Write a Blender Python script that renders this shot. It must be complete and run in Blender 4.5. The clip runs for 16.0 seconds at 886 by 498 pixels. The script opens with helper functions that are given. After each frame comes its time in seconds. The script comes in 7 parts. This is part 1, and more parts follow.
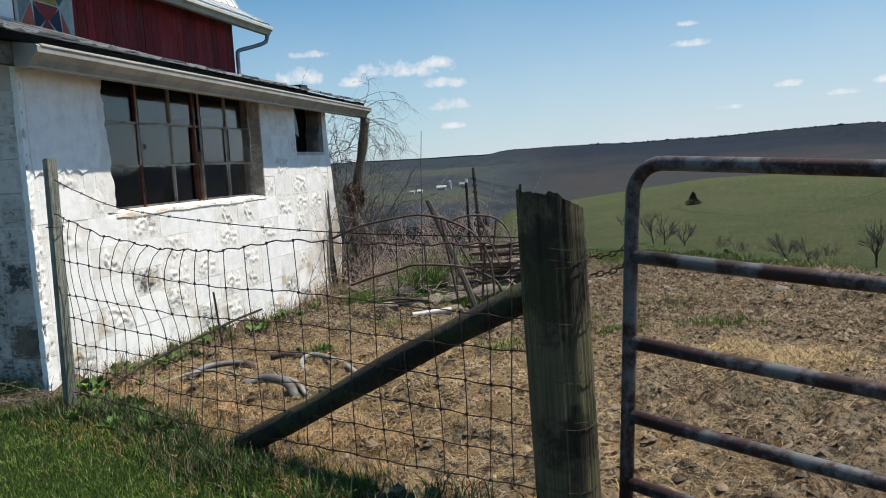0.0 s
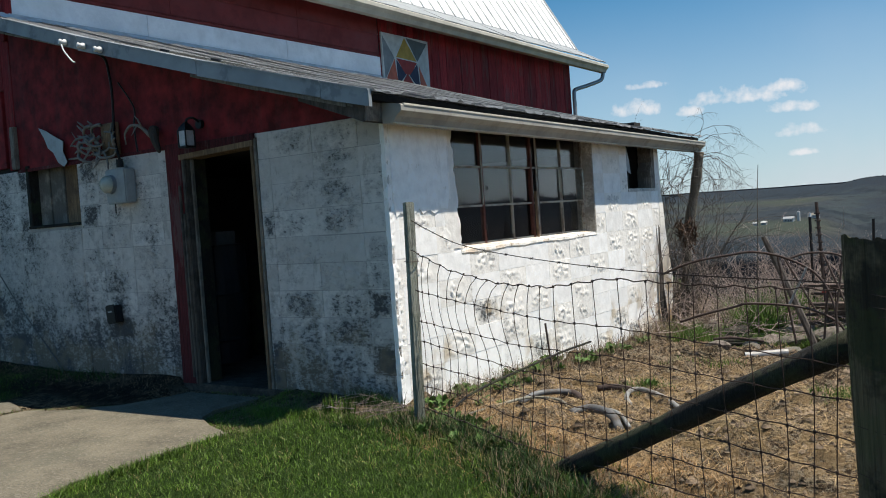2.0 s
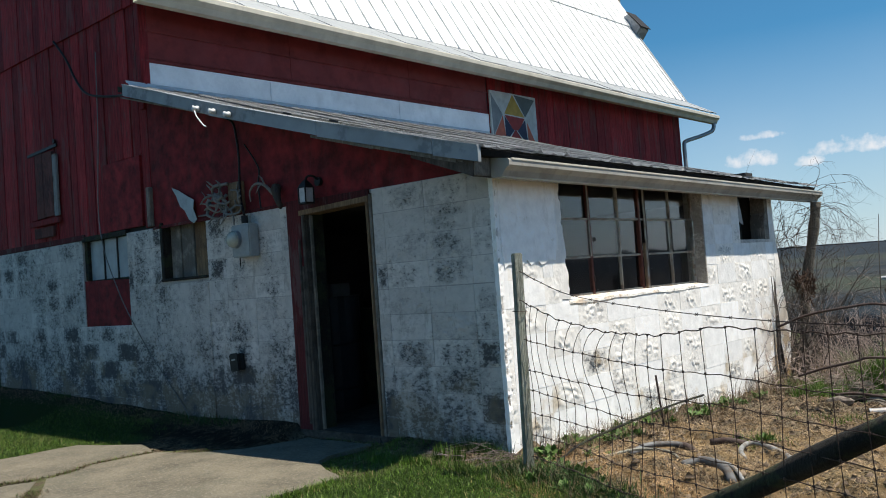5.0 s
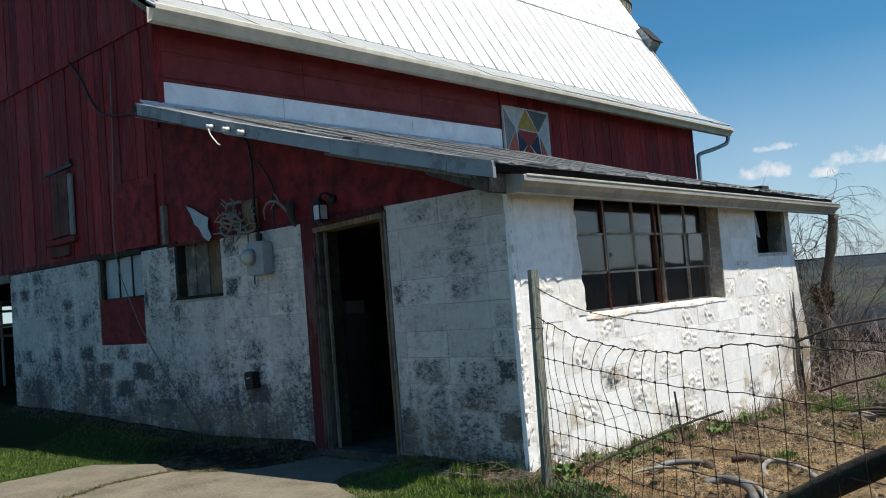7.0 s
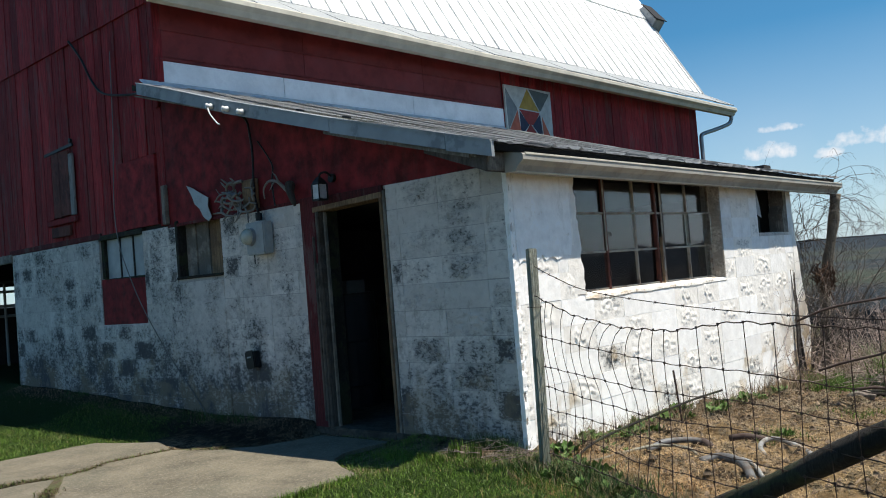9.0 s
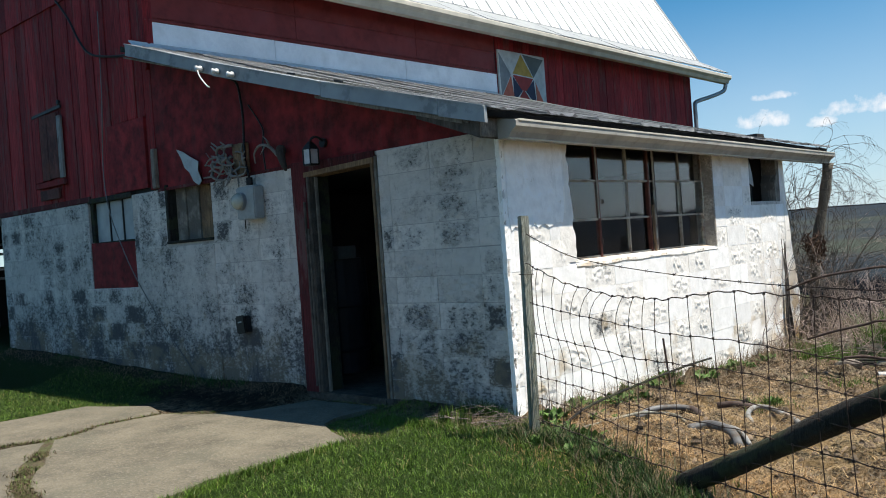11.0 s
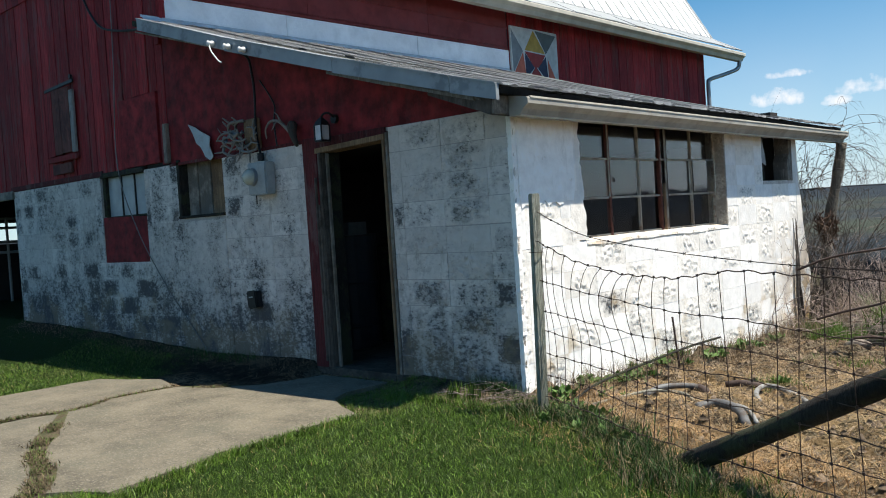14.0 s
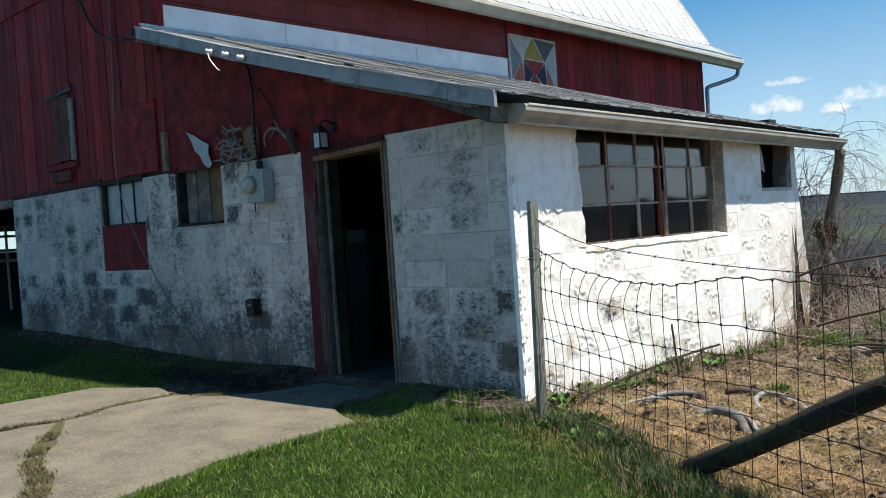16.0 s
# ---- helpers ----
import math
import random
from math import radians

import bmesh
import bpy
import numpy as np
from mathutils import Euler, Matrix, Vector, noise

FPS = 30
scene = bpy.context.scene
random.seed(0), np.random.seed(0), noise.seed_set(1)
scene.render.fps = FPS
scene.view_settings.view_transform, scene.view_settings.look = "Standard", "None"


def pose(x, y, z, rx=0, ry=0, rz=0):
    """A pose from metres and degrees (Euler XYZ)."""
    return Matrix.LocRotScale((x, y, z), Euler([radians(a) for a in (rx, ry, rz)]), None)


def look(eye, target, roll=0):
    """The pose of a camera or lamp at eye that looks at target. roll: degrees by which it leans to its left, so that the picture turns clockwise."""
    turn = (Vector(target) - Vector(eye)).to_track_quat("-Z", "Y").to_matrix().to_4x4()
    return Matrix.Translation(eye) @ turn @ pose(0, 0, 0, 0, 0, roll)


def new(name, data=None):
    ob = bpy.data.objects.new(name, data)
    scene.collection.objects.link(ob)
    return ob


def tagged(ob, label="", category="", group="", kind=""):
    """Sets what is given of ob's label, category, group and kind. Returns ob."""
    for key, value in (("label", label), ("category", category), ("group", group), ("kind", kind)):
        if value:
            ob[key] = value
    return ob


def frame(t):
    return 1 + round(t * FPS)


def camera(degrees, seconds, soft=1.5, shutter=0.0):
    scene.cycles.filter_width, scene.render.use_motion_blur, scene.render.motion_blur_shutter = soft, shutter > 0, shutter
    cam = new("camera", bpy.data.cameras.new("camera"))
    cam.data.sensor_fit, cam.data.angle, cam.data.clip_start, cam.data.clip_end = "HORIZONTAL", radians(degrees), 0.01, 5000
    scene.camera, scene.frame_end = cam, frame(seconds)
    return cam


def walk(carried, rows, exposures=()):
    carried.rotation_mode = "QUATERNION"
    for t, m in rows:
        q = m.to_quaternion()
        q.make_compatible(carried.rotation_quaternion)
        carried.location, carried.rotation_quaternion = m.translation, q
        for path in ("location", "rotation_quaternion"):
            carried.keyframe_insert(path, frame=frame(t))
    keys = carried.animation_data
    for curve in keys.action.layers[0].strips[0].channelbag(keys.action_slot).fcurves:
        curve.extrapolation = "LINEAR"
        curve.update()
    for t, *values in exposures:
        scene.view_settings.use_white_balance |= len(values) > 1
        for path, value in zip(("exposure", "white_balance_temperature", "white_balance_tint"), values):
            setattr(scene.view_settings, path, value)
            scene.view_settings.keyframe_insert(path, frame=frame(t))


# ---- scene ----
cam = camera(54.2, 16.0, 1.0)

PATH = [
    (0, (3.636, -4.622, 1.268), (3.191, -2.682, 1.072), -3.5),
    (0.5, (3.629, -4.659, 1.281), (2.972, -2.78, 1.095), -4.2),
    (1, (3.704, -4.709, 1.293), (2.825, -2.919, 1.144), -4.4),
    (1.5, (3.791, -4.76, 1.305), (2.719, -3.076, 1.185), -4.1),
    (2, (3.778, -4.836, 1.317), (2.642, -3.191, 1.244), -4.0),
    (2.5, (3.792, -4.968, 1.319), (2.596, -3.365, 1.29), -4.1),
    (3, (3.823, -5.022, 1.307), (2.547, -3.482, 1.319), -4.1),
    (3.5, (3.866, -5.044, 1.296), (2.575, -3.516, 1.331), -4.0),
    (4, (3.878, -5.022, 1.296), (2.557, -3.521, 1.361), -3.7),
    (6.3, (3.846, -4.93, 1.281), (2.523, -3.432, 1.353), -4.5),
    (6.5, (3.829, -4.933, 1.305), (2.5, -3.44, 1.376), -4.4),
    (7, (3.837, -4.944, 1.308), (2.492, -3.467, 1.415), -4.6),
    (7.5, (3.839, -4.937, 1.308), (2.491, -3.464, 1.429), -4.8),
    (8, (3.851, -4.929, 1.299), (2.503, -3.458, 1.428), -5.0),
    (8.5, (3.841, -4.903, 1.298), (2.501, -3.423, 1.404), -4.9),
    (9, (3.862, -4.919, 1.291), (2.507, -3.449, 1.355), -4.6),
    (11.5, (3.845, -4.899, 1.297), (2.499, -3.42, 1.271), -4.0),
    (12, (3.85, -4.905, 1.297), (2.498, -3.431, 1.259), -3.9),
    (12.5, (3.855, -4.922, 1.3), (2.501, -3.451, 1.246), -3.8),
    (13, (3.858, -4.911, 1.3), (2.495, -3.448, 1.239), -3.8),
    (13.5, (3.857, -4.913, 1.296), (2.496, -3.449, 1.23), -3.8),
    (14, (3.856, -4.915, 1.299), (2.492, -3.455, 1.231), -3.7),
    (14.5, (3.863, -4.93, 1.304), (2.494, -3.474, 1.235), -3.7),
    (15, (3.859, -4.92, 1.299), (2.489, -3.464, 1.24), -3.8),
    (15.5, (3.865, -4.908, 1.295), (2.495, -3.451, 1.241), -3.8),
    (16, (3.857, -4.901, 1.295), (2.493, -3.439, 1.245), -3.8),
]
walk(cam, [(t, look(eye, target, roll)) for t, eye, target, roll in PATH], [(0, .39), (1, .33), (3, .36), (4, .41), (8, .39), (9, .49), (11.5, .6), (16, .67)])

# ---------- world, sun ----------
SUN_EL, SUN_AZ = 67.0, 66.0          # elevation; compass angle from +y towards +x
world = bpy.data.worlds.new("world")
scene.world = world
world.use_nodes = True
wn, wl = world.node_tree.nodes, world.node_tree.links
wn.clear()


def wnode(kind, **kw):
    n = wn.new(kind)
    for k, v in kw.items():
        if k == "op":
            n.operation = v
        elif k == "ins":
            for i, val in v.items():
                if isinstance(val, (int, float, tuple)):
                    n.inputs[i].default_value = val
                else:
                    wl.new(val, n.inputs[i])
    return n


def wm(op, a, b=0.0, c=0.0):
    return wnode("ShaderNodeMath", op=op, ins={0: a, 1: b, 2: c}).outputs[0]


sky = wn.new("ShaderNodeTexSky")
sky.sky_type = "NISHITA"
sky.sun_disc = False
sky.sun_elevation, sky.sun_rotation = radians(SUN_EL), radians(SUN_AZ)
sky.altitude, sky.air_density, sky.dust_density, sky.ozone_density = 200, 1.0, 0.15, 3.5
# small fair-weather clouds: azimuth, elevation, half width, half height in degrees
CLOUDS = [(-15.2, 6.15, 3.6, .85), (-12.8, 6.4, 1.3, .6), (-11.85, 3.7, 1.7, .55), (-12.1, 5.15, 1.5, .5), (-21.2, 5.9, 2.1, .75), (-20.8, 7.4, 1.6, .35),
          (-18.2, 5.5, .95, .5), (3.65, 6.45, 1.4, .36), (9.3, 3.5, .9, .3), (12.2, 2.75, 1.1, .3), (14.6, 3.3, 1.0, .3),
          (-11.75, 2.4, 1.0, .3), (3.4, 7.7, 1.0, .3), (24, 4.5, 2.4, .5), (5.8, 2.4, .8, .25)]
tc = wn.new("ShaderNodeTexCoord")
sep = wnode("ShaderNodeSeparateXYZ", ins={0: tc.outputs["Generated"]})
az = wm("MULTIPLY", wm("ARCTAN2", sep.outputs[0], sep.outputs[1]), 57.2958)
el = wm("MULTIPLY", wm("ARCSINE", sep.outputs[2]), 57.2958)
nz = wnode("ShaderNodeTexNoise", ins={0: tc.outputs["Generated"], 2: 55.0, 3: 6.0, 4: .6})
wob = wm("SUBTRACT", nz.outputs["Fac"], .5)
total = None
for ca, ce, cw, ch in CLOUDS:
    dx = wm("DIVIDE", wm("SUBTRACT", az, ca), cw)
    dy = wm("DIVIDE", wm("SUBTRACT", el, ce), ch)
    # flat undersides: the lower half is squeezed
    dy = wm("MAXIMUM", dy, wm("MULTIPLY", dy, -1.8))
    r2 = wm("ADD", wm("MULTIPLY", dx, dx), wm("MULTIPLY", dy, dy))
    v = wm("ADD", wm("SUBTRACT", .78, r2), wm("MULTIPLY", wob, 3.8))
    v = wnode("ShaderNodeClamp", ins={0: wm("MULTIPLY", v, .9)}).outputs[0]
    total = v if total is None else wm("MAXIMUM", total, v)
haze_n = wnode("ShaderNodeTexNoise", ins={0: tc.outputs["Generated"], 2: 4.0, 3: 5.0, 4: .55})
veil = wnode("ShaderNodeMapRange", ins={0: haze_n.outputs["Fac"], 1: .48, 2: .8, 3: 0.0, 4: .25}).outputs[0]
low = wm("POWER", wnode("ShaderNodeMapRange", ins={0: el, 1: 14.0, 2: 0.0, 3: 0.0, 4: 1.0}).outputs[0], 1.1)
# thin high veil, stronger towards the sun's side
low = wm("MULTIPLY", low, wnode("ShaderNodeMapRange", ins={0: az, 1: -25.0, 2: 4.0, 3: .8, 4: 1.15}).outputs[0])
haze = wn.new("ShaderNodeMix")
haze.data_type = "RGBA"
wl.new(wm("MULTIPLY", low, wm("ADD", veil, .72)), haze.inputs[0])
mixc = wn.new("ShaderNodeMix")
mixc.data_type = "RGBA"
wl.new(wm("MULTIPLY", total, .9), mixc.inputs[0])
tint = wn.new("ShaderNodeMix")
tint.data_type, tint.blend_type = "RGBA", "MULTIPLY"
tint.inputs[0].default_value = 1.0
wl.new(sky.outputs[0], tint.inputs[6])
tint.inputs[7].default_value = (.62, 1.32, 1.52, 1)
wl.new(tint.outputs[2], haze.inputs[6])
haze.inputs[7].default_value = (10.6, 10.9, 12.3, 1)
wl.new(haze.outputs[2], mixc.inputs[6])
mixc.inputs[7].default_value = (12.6, 12.7, 13.1, 1)
bg = wn.new("ShaderNodeBackground")
wl.new(mixc.outputs[2], bg.inputs[0])
bg.inputs[1].default_value = 0.052
wo = wn.new("ShaderNodeOutputWorld")
wl.new(bg.outputs[0], wo.inputs[0])

sun = new("sun", bpy.data.lights.new("sun", "SUN"))
sun.data.energy, sun.data.angle, sun.data.color = 5.0, radians(.53), (1.0, .93, .81)
sd = Vector((math.sin(radians(SUN_AZ)) * math.cos(radians(SUN_EL)), math.cos(radians(SUN_AZ)) * math.cos(radians(SUN_EL)), math.sin(radians(SUN_EL))))
sun.matrix_world = look(sd * 50, (0, 0, 0))


# ---------- materials ----------
class Mat:
    """A node material with a few short builders."""

    def __init__(self, name, base, rough=.8, metal=0.0, spec=.3):
        self.m = bpy.data.materials.new(name)
        self.m.use_nodes = True
        self.n, self.l = self.m.node_tree.nodes, self.m.node_tree.links
        self.b = self.n["Principled BSDF"]
        self.b.inputs["Roughness"].default_value = rough
        self.b.inputs["Metallic"].default_value = metal
        self.b.inputs["Specular IOR Level"].default_value = spec
        rgb = self.n.new("ShaderNodeRGB")
        rgb.outputs[0].default_value = (*base, 1)
        self.col = rgb.outputs[0]
        geo = self.n.new("ShaderNodeNewGeometry")
        self.pos = geo.outputs["Position"]
        self.island = geo.outputs["Random Per Island"]
        self.bumps = None

    def noise(self, scale, detail=4.0, rough=.6, stretch=None, vec=None):
        v = vec or self.pos
        if stretch:
            mp = self.n.new("ShaderNodeMapping")
            self.l.new(v, mp.inputs[0])
            mp.inputs["Scale"].default_value = stretch
            v = mp.outputs[0]
        t = self.n.new("ShaderNodeTexNoise")
        self.l.new(v, t.inputs["Vector"])
        t.inputs["Scale"].default_value, t.inputs["Detail"].default_value, t.inputs["Roughness"].default_value = scale, detail, rough
        w = .2 if rough <= .6 else (.15 if rough < .75 else .12)
        return self.ramp(t.outputs["Fac"], .5 - w, .5 + w)

    def ramp(self, fac, lo, hi, a=0.0, b=1.0):
        r = self.n.new("ShaderNodeMapRange")
        self.l.new(fac, r.inputs[0])
        for i, v in ((1, lo), (2, hi), (3, a), (4, b)):
            r.inputs[i].default_value = v
        return r.outputs[0]

    def math(self, op, a, b=0.0):
        t = self.n.new("ShaderNodeMath")
        t.operation = op
        for i, v in ((0, a), (1, b)):
            if isinstance(v, (int, float)):
                t.inputs[i].default_value = v
            else:
                self.l.new(v, t.inputs[i])
        return t.outputs[0]

    def over(self, fac, colour):
        """Lay a second colour over the first where fac is high."""
        x = self.n.new("ShaderNodeMix")
        x.data_type = "RGBA"
        if isinstance(fac, (int, float)):
            x.inputs[0].default_value = fac
        else:
            self.l.new(fac, x.inputs[0])
        self.l.new(self.col, x.inputs[6])
        if isinstance(colour, tuple):
            x.inputs[7].default_value = (*colour, 1)
        else:
            self.l.new(colour, x.inputs[7])
        self.col = x.outputs[2]
        return self

    def vary(self, fac, lo, hi):
        """Scale the value by lo..hi along fac."""
        h = self.n.new("ShaderNodeHueSaturation")
        self.l.new(self.ramp(fac, 0.0, 1.0, lo, hi), h.inputs["Value"])
        self.l.new(self.col, h.inputs["Color"])
        self.col = h.outputs[0]
        return self

    def each(self):
        return self.n.new("ShaderNodeObjectInfo").outputs["Random"]

    def attr(self, name):
        a = self.n.new("ShaderNodeAttribute")
        a.attribute_name = name
        return a.outputs["Fac"]

    def axis(self, i):
        s = self.n.new("ShaderNodeSeparateXYZ")
        self.l.new(self.pos, s.inputs[0])
        return s.outputs[i]

    def bump(self, fac, strength=.3, dist=.01):
        b = self.n.new("ShaderNodeBump")
        b.inputs["Strength"].default_value, b.inputs["Distance"].default_value = strength, dist
        self.l.new(fac, b.inputs["Height"])
        if self.bumps:
            self.l.new(self.bumps, b.inputs["Normal"])
        self.bumps = b.outputs[0]
        return self

    def rough(self, fac, lo, hi):
        self.l.new(self.ramp(fac, 0.0, 1.0, lo, hi), self.b.inputs["Roughness"])
        return self

    def done(self):
        self.l.new(self.col, self.b.inputs["Base Color"])
        if self.bumps:
            self.l.new(self.bumps, self.b.inputs["Normal"])
        return self.m


def painted_block(name, clean, yellow, base=(.82, .82, .81), per_block=.5, west=0.0, damp=.3, relief_=1.0, far_rust=False):
    """White masonry paint, chalky, mouldy in the middle of many blocks; a higher clean leaves less mould, west adds some towards -x."""
    m = Mat(name, base, .85)
    fine, mid, big = m.noise(60, 5), m.noise(9, 5, .65), m.noise(1.1, 3)
    m.vary(mid, .9, 1.06).vary(m.each(), .86 if west else .92, 1.06)
    gen = m.n.new("ShaderNodeSeparateXYZ")
    m.l.new(m.n.new("ShaderNodeTexCoord").outputs["Generated"], gen.inputs[0])
    heart = 1.0
    for i in (0, 2):
        c = m.math("ABSOLUTE", m.math("SUBTRACT", m.math("MULTIPLY", gen.outputs[i], 2.0), 1.0))
        c = m.math("MULTIPLY", c, 1.3 if i == 0 else 1.1)
        heart = m.math("MULTIPLY", m.math("MAXIMUM", m.math("SUBTRACT", 1.0, m.math("POWER", c, 4.0)), 0.0), heart)
    own = m.math("MULTIPLY", m.math("ADD", m.math("MULTIPLY", heart, .75), .25), m.math("SUBTRACT", m.each(), .3))
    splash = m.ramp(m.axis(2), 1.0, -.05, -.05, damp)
    val = m.math("ADD", m.math("MULTIPLY", m.noise(3.2, 3, .55, (1, 1, .7)), .42), m.math("MULTIPLY", m.noise(13, 5, .65, (1, 1, 1.3)), .38))
    val = m.math("ADD", val, m.math("MULTIPLY", own, per_block))
    val = m.math("ADD", val, m.math("MULTIPLY", m.math("SUBTRACT", big, .5), .25))
    val = m.math("ADD", val, m.math("MULTIPLY", m.math("SUBTRACT", m.noise(34, 6, .72, (1, 1, 1.8)), .5), .24))
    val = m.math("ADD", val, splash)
    if west:
        val = m.math("ADD", val, m.ramp(m.axis(0), -1.2, -4.5, 0.0, west))
    m.over(m.ramp(val, clean, clean + .65, 0.0, .8), (.13, .135, .134))
    speck = m.ramp(m.math("ADD", m.math("MULTIPLY", m.noise(26, 8, .78, (1, 1, 1.6)), .7), val), clean + .72, clean + .98)
    m.over(m.math("MULTIPLY", speck, .8), (.05, .055, .06))
    if far_rust:
        m.over(m.math("MULTIPLY", m.math("MULTIPLY", m.ramp(m.axis(1), 4.3, 5.3), m.ramp(m.axis(2), 1.2, .1)), m.ramp(m.noise(4, 5, .65), .25, .6, 0.0, .9)), (.34, .21, .07))
    yel = m.ramp(m.math("ADD", m.noise(2.6, 5), m.math("MULTIPLY", splash, 1.2)), .85, 1.1, 0.0, yellow)
    m.over(yel, (.5, .38, .22))
    m.over(m.ramp(m.noise(7, 6, .7, (1, 1, .35)), .78, .9, 0.0, .35 * (1 if west else .3)), (.26, .24, .2))
    m.bump(m.noise(22, 5, .65), .35 * relief_, .01).bump(mid, .4 * relief_, .012).bump(fine, .3 * relief_, .003)
    return m.done()


def barn_red(name, base, wear=.3, grain=(30, 30, 1.2)):
    m = Mat(name, base, .8)
    g = m.noise(3, 6, .65, grain)
    m.vary(g, .4, 1.5).vary(m.each(), .62, 1.3)
    m.over(m.ramp(m.noise(2.3, 6, .7, (3, 3, .5)), .62, .78, 0.0, wear), (.13, .085, .08))
    m.over(m.ramp(m.noise(1.1, 3), .5, .8, 0.0, .3), (base[0] * .4, base[1] * .4, base[2] * .5))
    m.bump(g, .4, .006)
    return m.done()


def weathered(name, base, dark=(.06, .055, .05), grain=(25, 25, 1), green=0.0, rough=.85):
    m = Mat(name, base, rough)
    g = m.noise(4, 7, .7, grain)
    m.vary(g, .5, 1.4).vary(m.each(), .8, 1.15)
    m.over(m.ramp(m.noise(3, 5, .7), .42, .75, 0.0, .8), dark)
    if green:
        m.over(m.ramp(m.noise(5, 5, .7), .42, .65, 0.0, green), (.09, .12, .035))
    m.bump(g, .7, .008)
    return m.done()


def metal_paint(name, base, rust=.0, rough=.45, metal=.0, rustc=(.13, .045, .025), scale=6):
    m = Mat(name, base, rough, metal)
    n = m.noise(scale, 6, .7)
    m.vary(m.noise(3, 4), .8, 1.12)
    m.over(m.ramp(n, .66 - rust * .4, .86 - rust * .25, 0.0, min(.95, rust * 1.6)), rustc)
    m.rough(n, rough * .8, min(1.0, rough * 1.5))
    m.bump(n, .25, .003)
    return m.done()


def plain(name, base, rough=.7, metal=0.0, var=.15, scale=20):
    m = Mat(name, base, rough, metal)
    n = m.noise(scale, 5)
    m.vary(n, 1 - var, 1 + var)
    m.bump(n, .2, .003)
    return m.done()


# White paint in two copies: front darkened for its shade, sun side lighter.
BLOCK_FRONT = painted_block("mouldy_shaded_paint", .37, .25, (.66, .625, .585), .75, .2, .62, 1.7)
BLOCK_FRONT_FLAT = painted_block("flat_shaded_paint", .42, .2, (.68, .645, .605), .4, .18, .6, 1.3)
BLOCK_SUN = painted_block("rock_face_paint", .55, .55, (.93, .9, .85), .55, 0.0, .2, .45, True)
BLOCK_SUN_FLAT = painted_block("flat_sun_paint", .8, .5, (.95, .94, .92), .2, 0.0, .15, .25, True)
MORTAR = painted_block("joint_paint", .36, .2, (.4, .39, .37), 0.0, 0.0, .3, .5)
RED_BOARD = barn_red("red_board", (.29, .024, .028), .4)
RED_PLY = barn_red("red_sheet", (.215, .0175, .021), .08, (2, 2, 2))
RED_TIN = metal_paint("red_siding", (.20, .028, .026), .25, .5, rustc=(.1, .02, .02), scale=2)
RED_TRIM = barn_red("red_trim", (.1, .014, .016), .6)
WHITE_FLASH = metal_paint("white_flashing", (.92, .93, .95), .12, .5, 0, (.28, .3, .34), 1.5)
ROOF_WHITE = metal_paint("white_roof", (.80, .80, .79), .02, .45, 0, (.45, .44, .42), 2)
ROOF_EDGE = metal_paint("grey_roof_edge", (.36, .38, .39), .2, .5, .2, (.25, .25, .25), 3)
ROOF_TIN = metal_paint("galvanised_roof", (.36, .38, .4), .25, .42, .45, (.17, .165, .165), 5)
ROOF_BLACK = plain("black_roof_edge", (.02, .021, .024), .75, 0, .4, 30)
FASCIA = metal_paint("blue_grey_fascia", (.31, .34, .365), .3, .6, .1, (.13, .15, .17), 4)
GUTTER = metal_paint("beige_gutter", (.58, .55, .47), .1, .45, 0, (.35, .32, .27), 5)
GUTTER_LOW = metal_paint("tan_gutter", (.37, .352, .315), .25, .5, 0, (.22, .2, .175), 4)
ZINC = metal_paint("zinc", (.33, .35, .37), .2, .4, .6, (.25, .24, .23), 12)
STEEL_BLUE = metal_paint("worn_blue_tube", (.14, .144, .15), .88, .45, .2, (.035, .016, .015), 4.5)
RUST = metal_paint("rust", (.085, .062, .053), .4, .6, .3, (.06, .036, .029), 14)
RUST_RED = metal_paint("red_rust", (.13, .045, .032), .4, .8, .1, (.06, .026, .02), 12)
RUST_FRAME = metal_paint("rusted_sash", (.4, .36, .3), .4, .8, .1, (.14, .07, .045), 9)
WIRE = plain("rusty_wire", (.085, .06, .05), .65, .5, .3, 40)
WIRE_GREY = plain("grey_wire", (.16, .155, .15), .45, .7)
CONCRETE = None
OLD_WOOD = weathered("old_post_wood", (.125, .104, .062), (.018, .015, .01), (26, 26, .7), .25)
GREY_WOOD = weathered("grey_wood", (.27, .245, .21), (.12, .11, .095), (30, 30, 1.2))
TAN_WOOD = weathered("tan_frame_wood", (.25, .165, .095), (.13, .085, .055), (30, 30, 1.2))
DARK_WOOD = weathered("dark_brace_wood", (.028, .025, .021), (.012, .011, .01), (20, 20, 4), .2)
BRIAR = weathered("briar_bark", (.42, .33, .29), (.22, .165, .14), (10, 10, 10))
TWIG = weathered("twig_bark", (.13, .11, .092), (.065, .054, .046), (10, 10, 10))
BARK = weathered("bark", (.12, .1, .085), (.06, .05, .045), (4, 4, 1))
STRAW_M = plain("straw", (.36, .265, .14), .8, 0, .4, 8)
RUSSET = plain("russet_stems", (.38, .235, .11), .85, 0, .5, 8)
DRY_M = plain("dry_stems", (.26, .195, .13), .85, 0, .35, 8)
BONE = plain("antler_bone", (.19, .18, .165), .7, 0, .25, 30)
BLACK = plain("black_metal", (.012, .012, .013), .5, 0, .3)
# Floor and sill concrete, coloured dark for the shade inside the doorway.
DIM_CONCRETE = weathered("dim_concrete", (.075, .066, .054), (.03, .026, .022), (5, 5, 5))
DULL_WOOD = weathered("dull_frame_wood", (.13, .112, .095), (.05, .043, .037), (30, 30, 1.2))
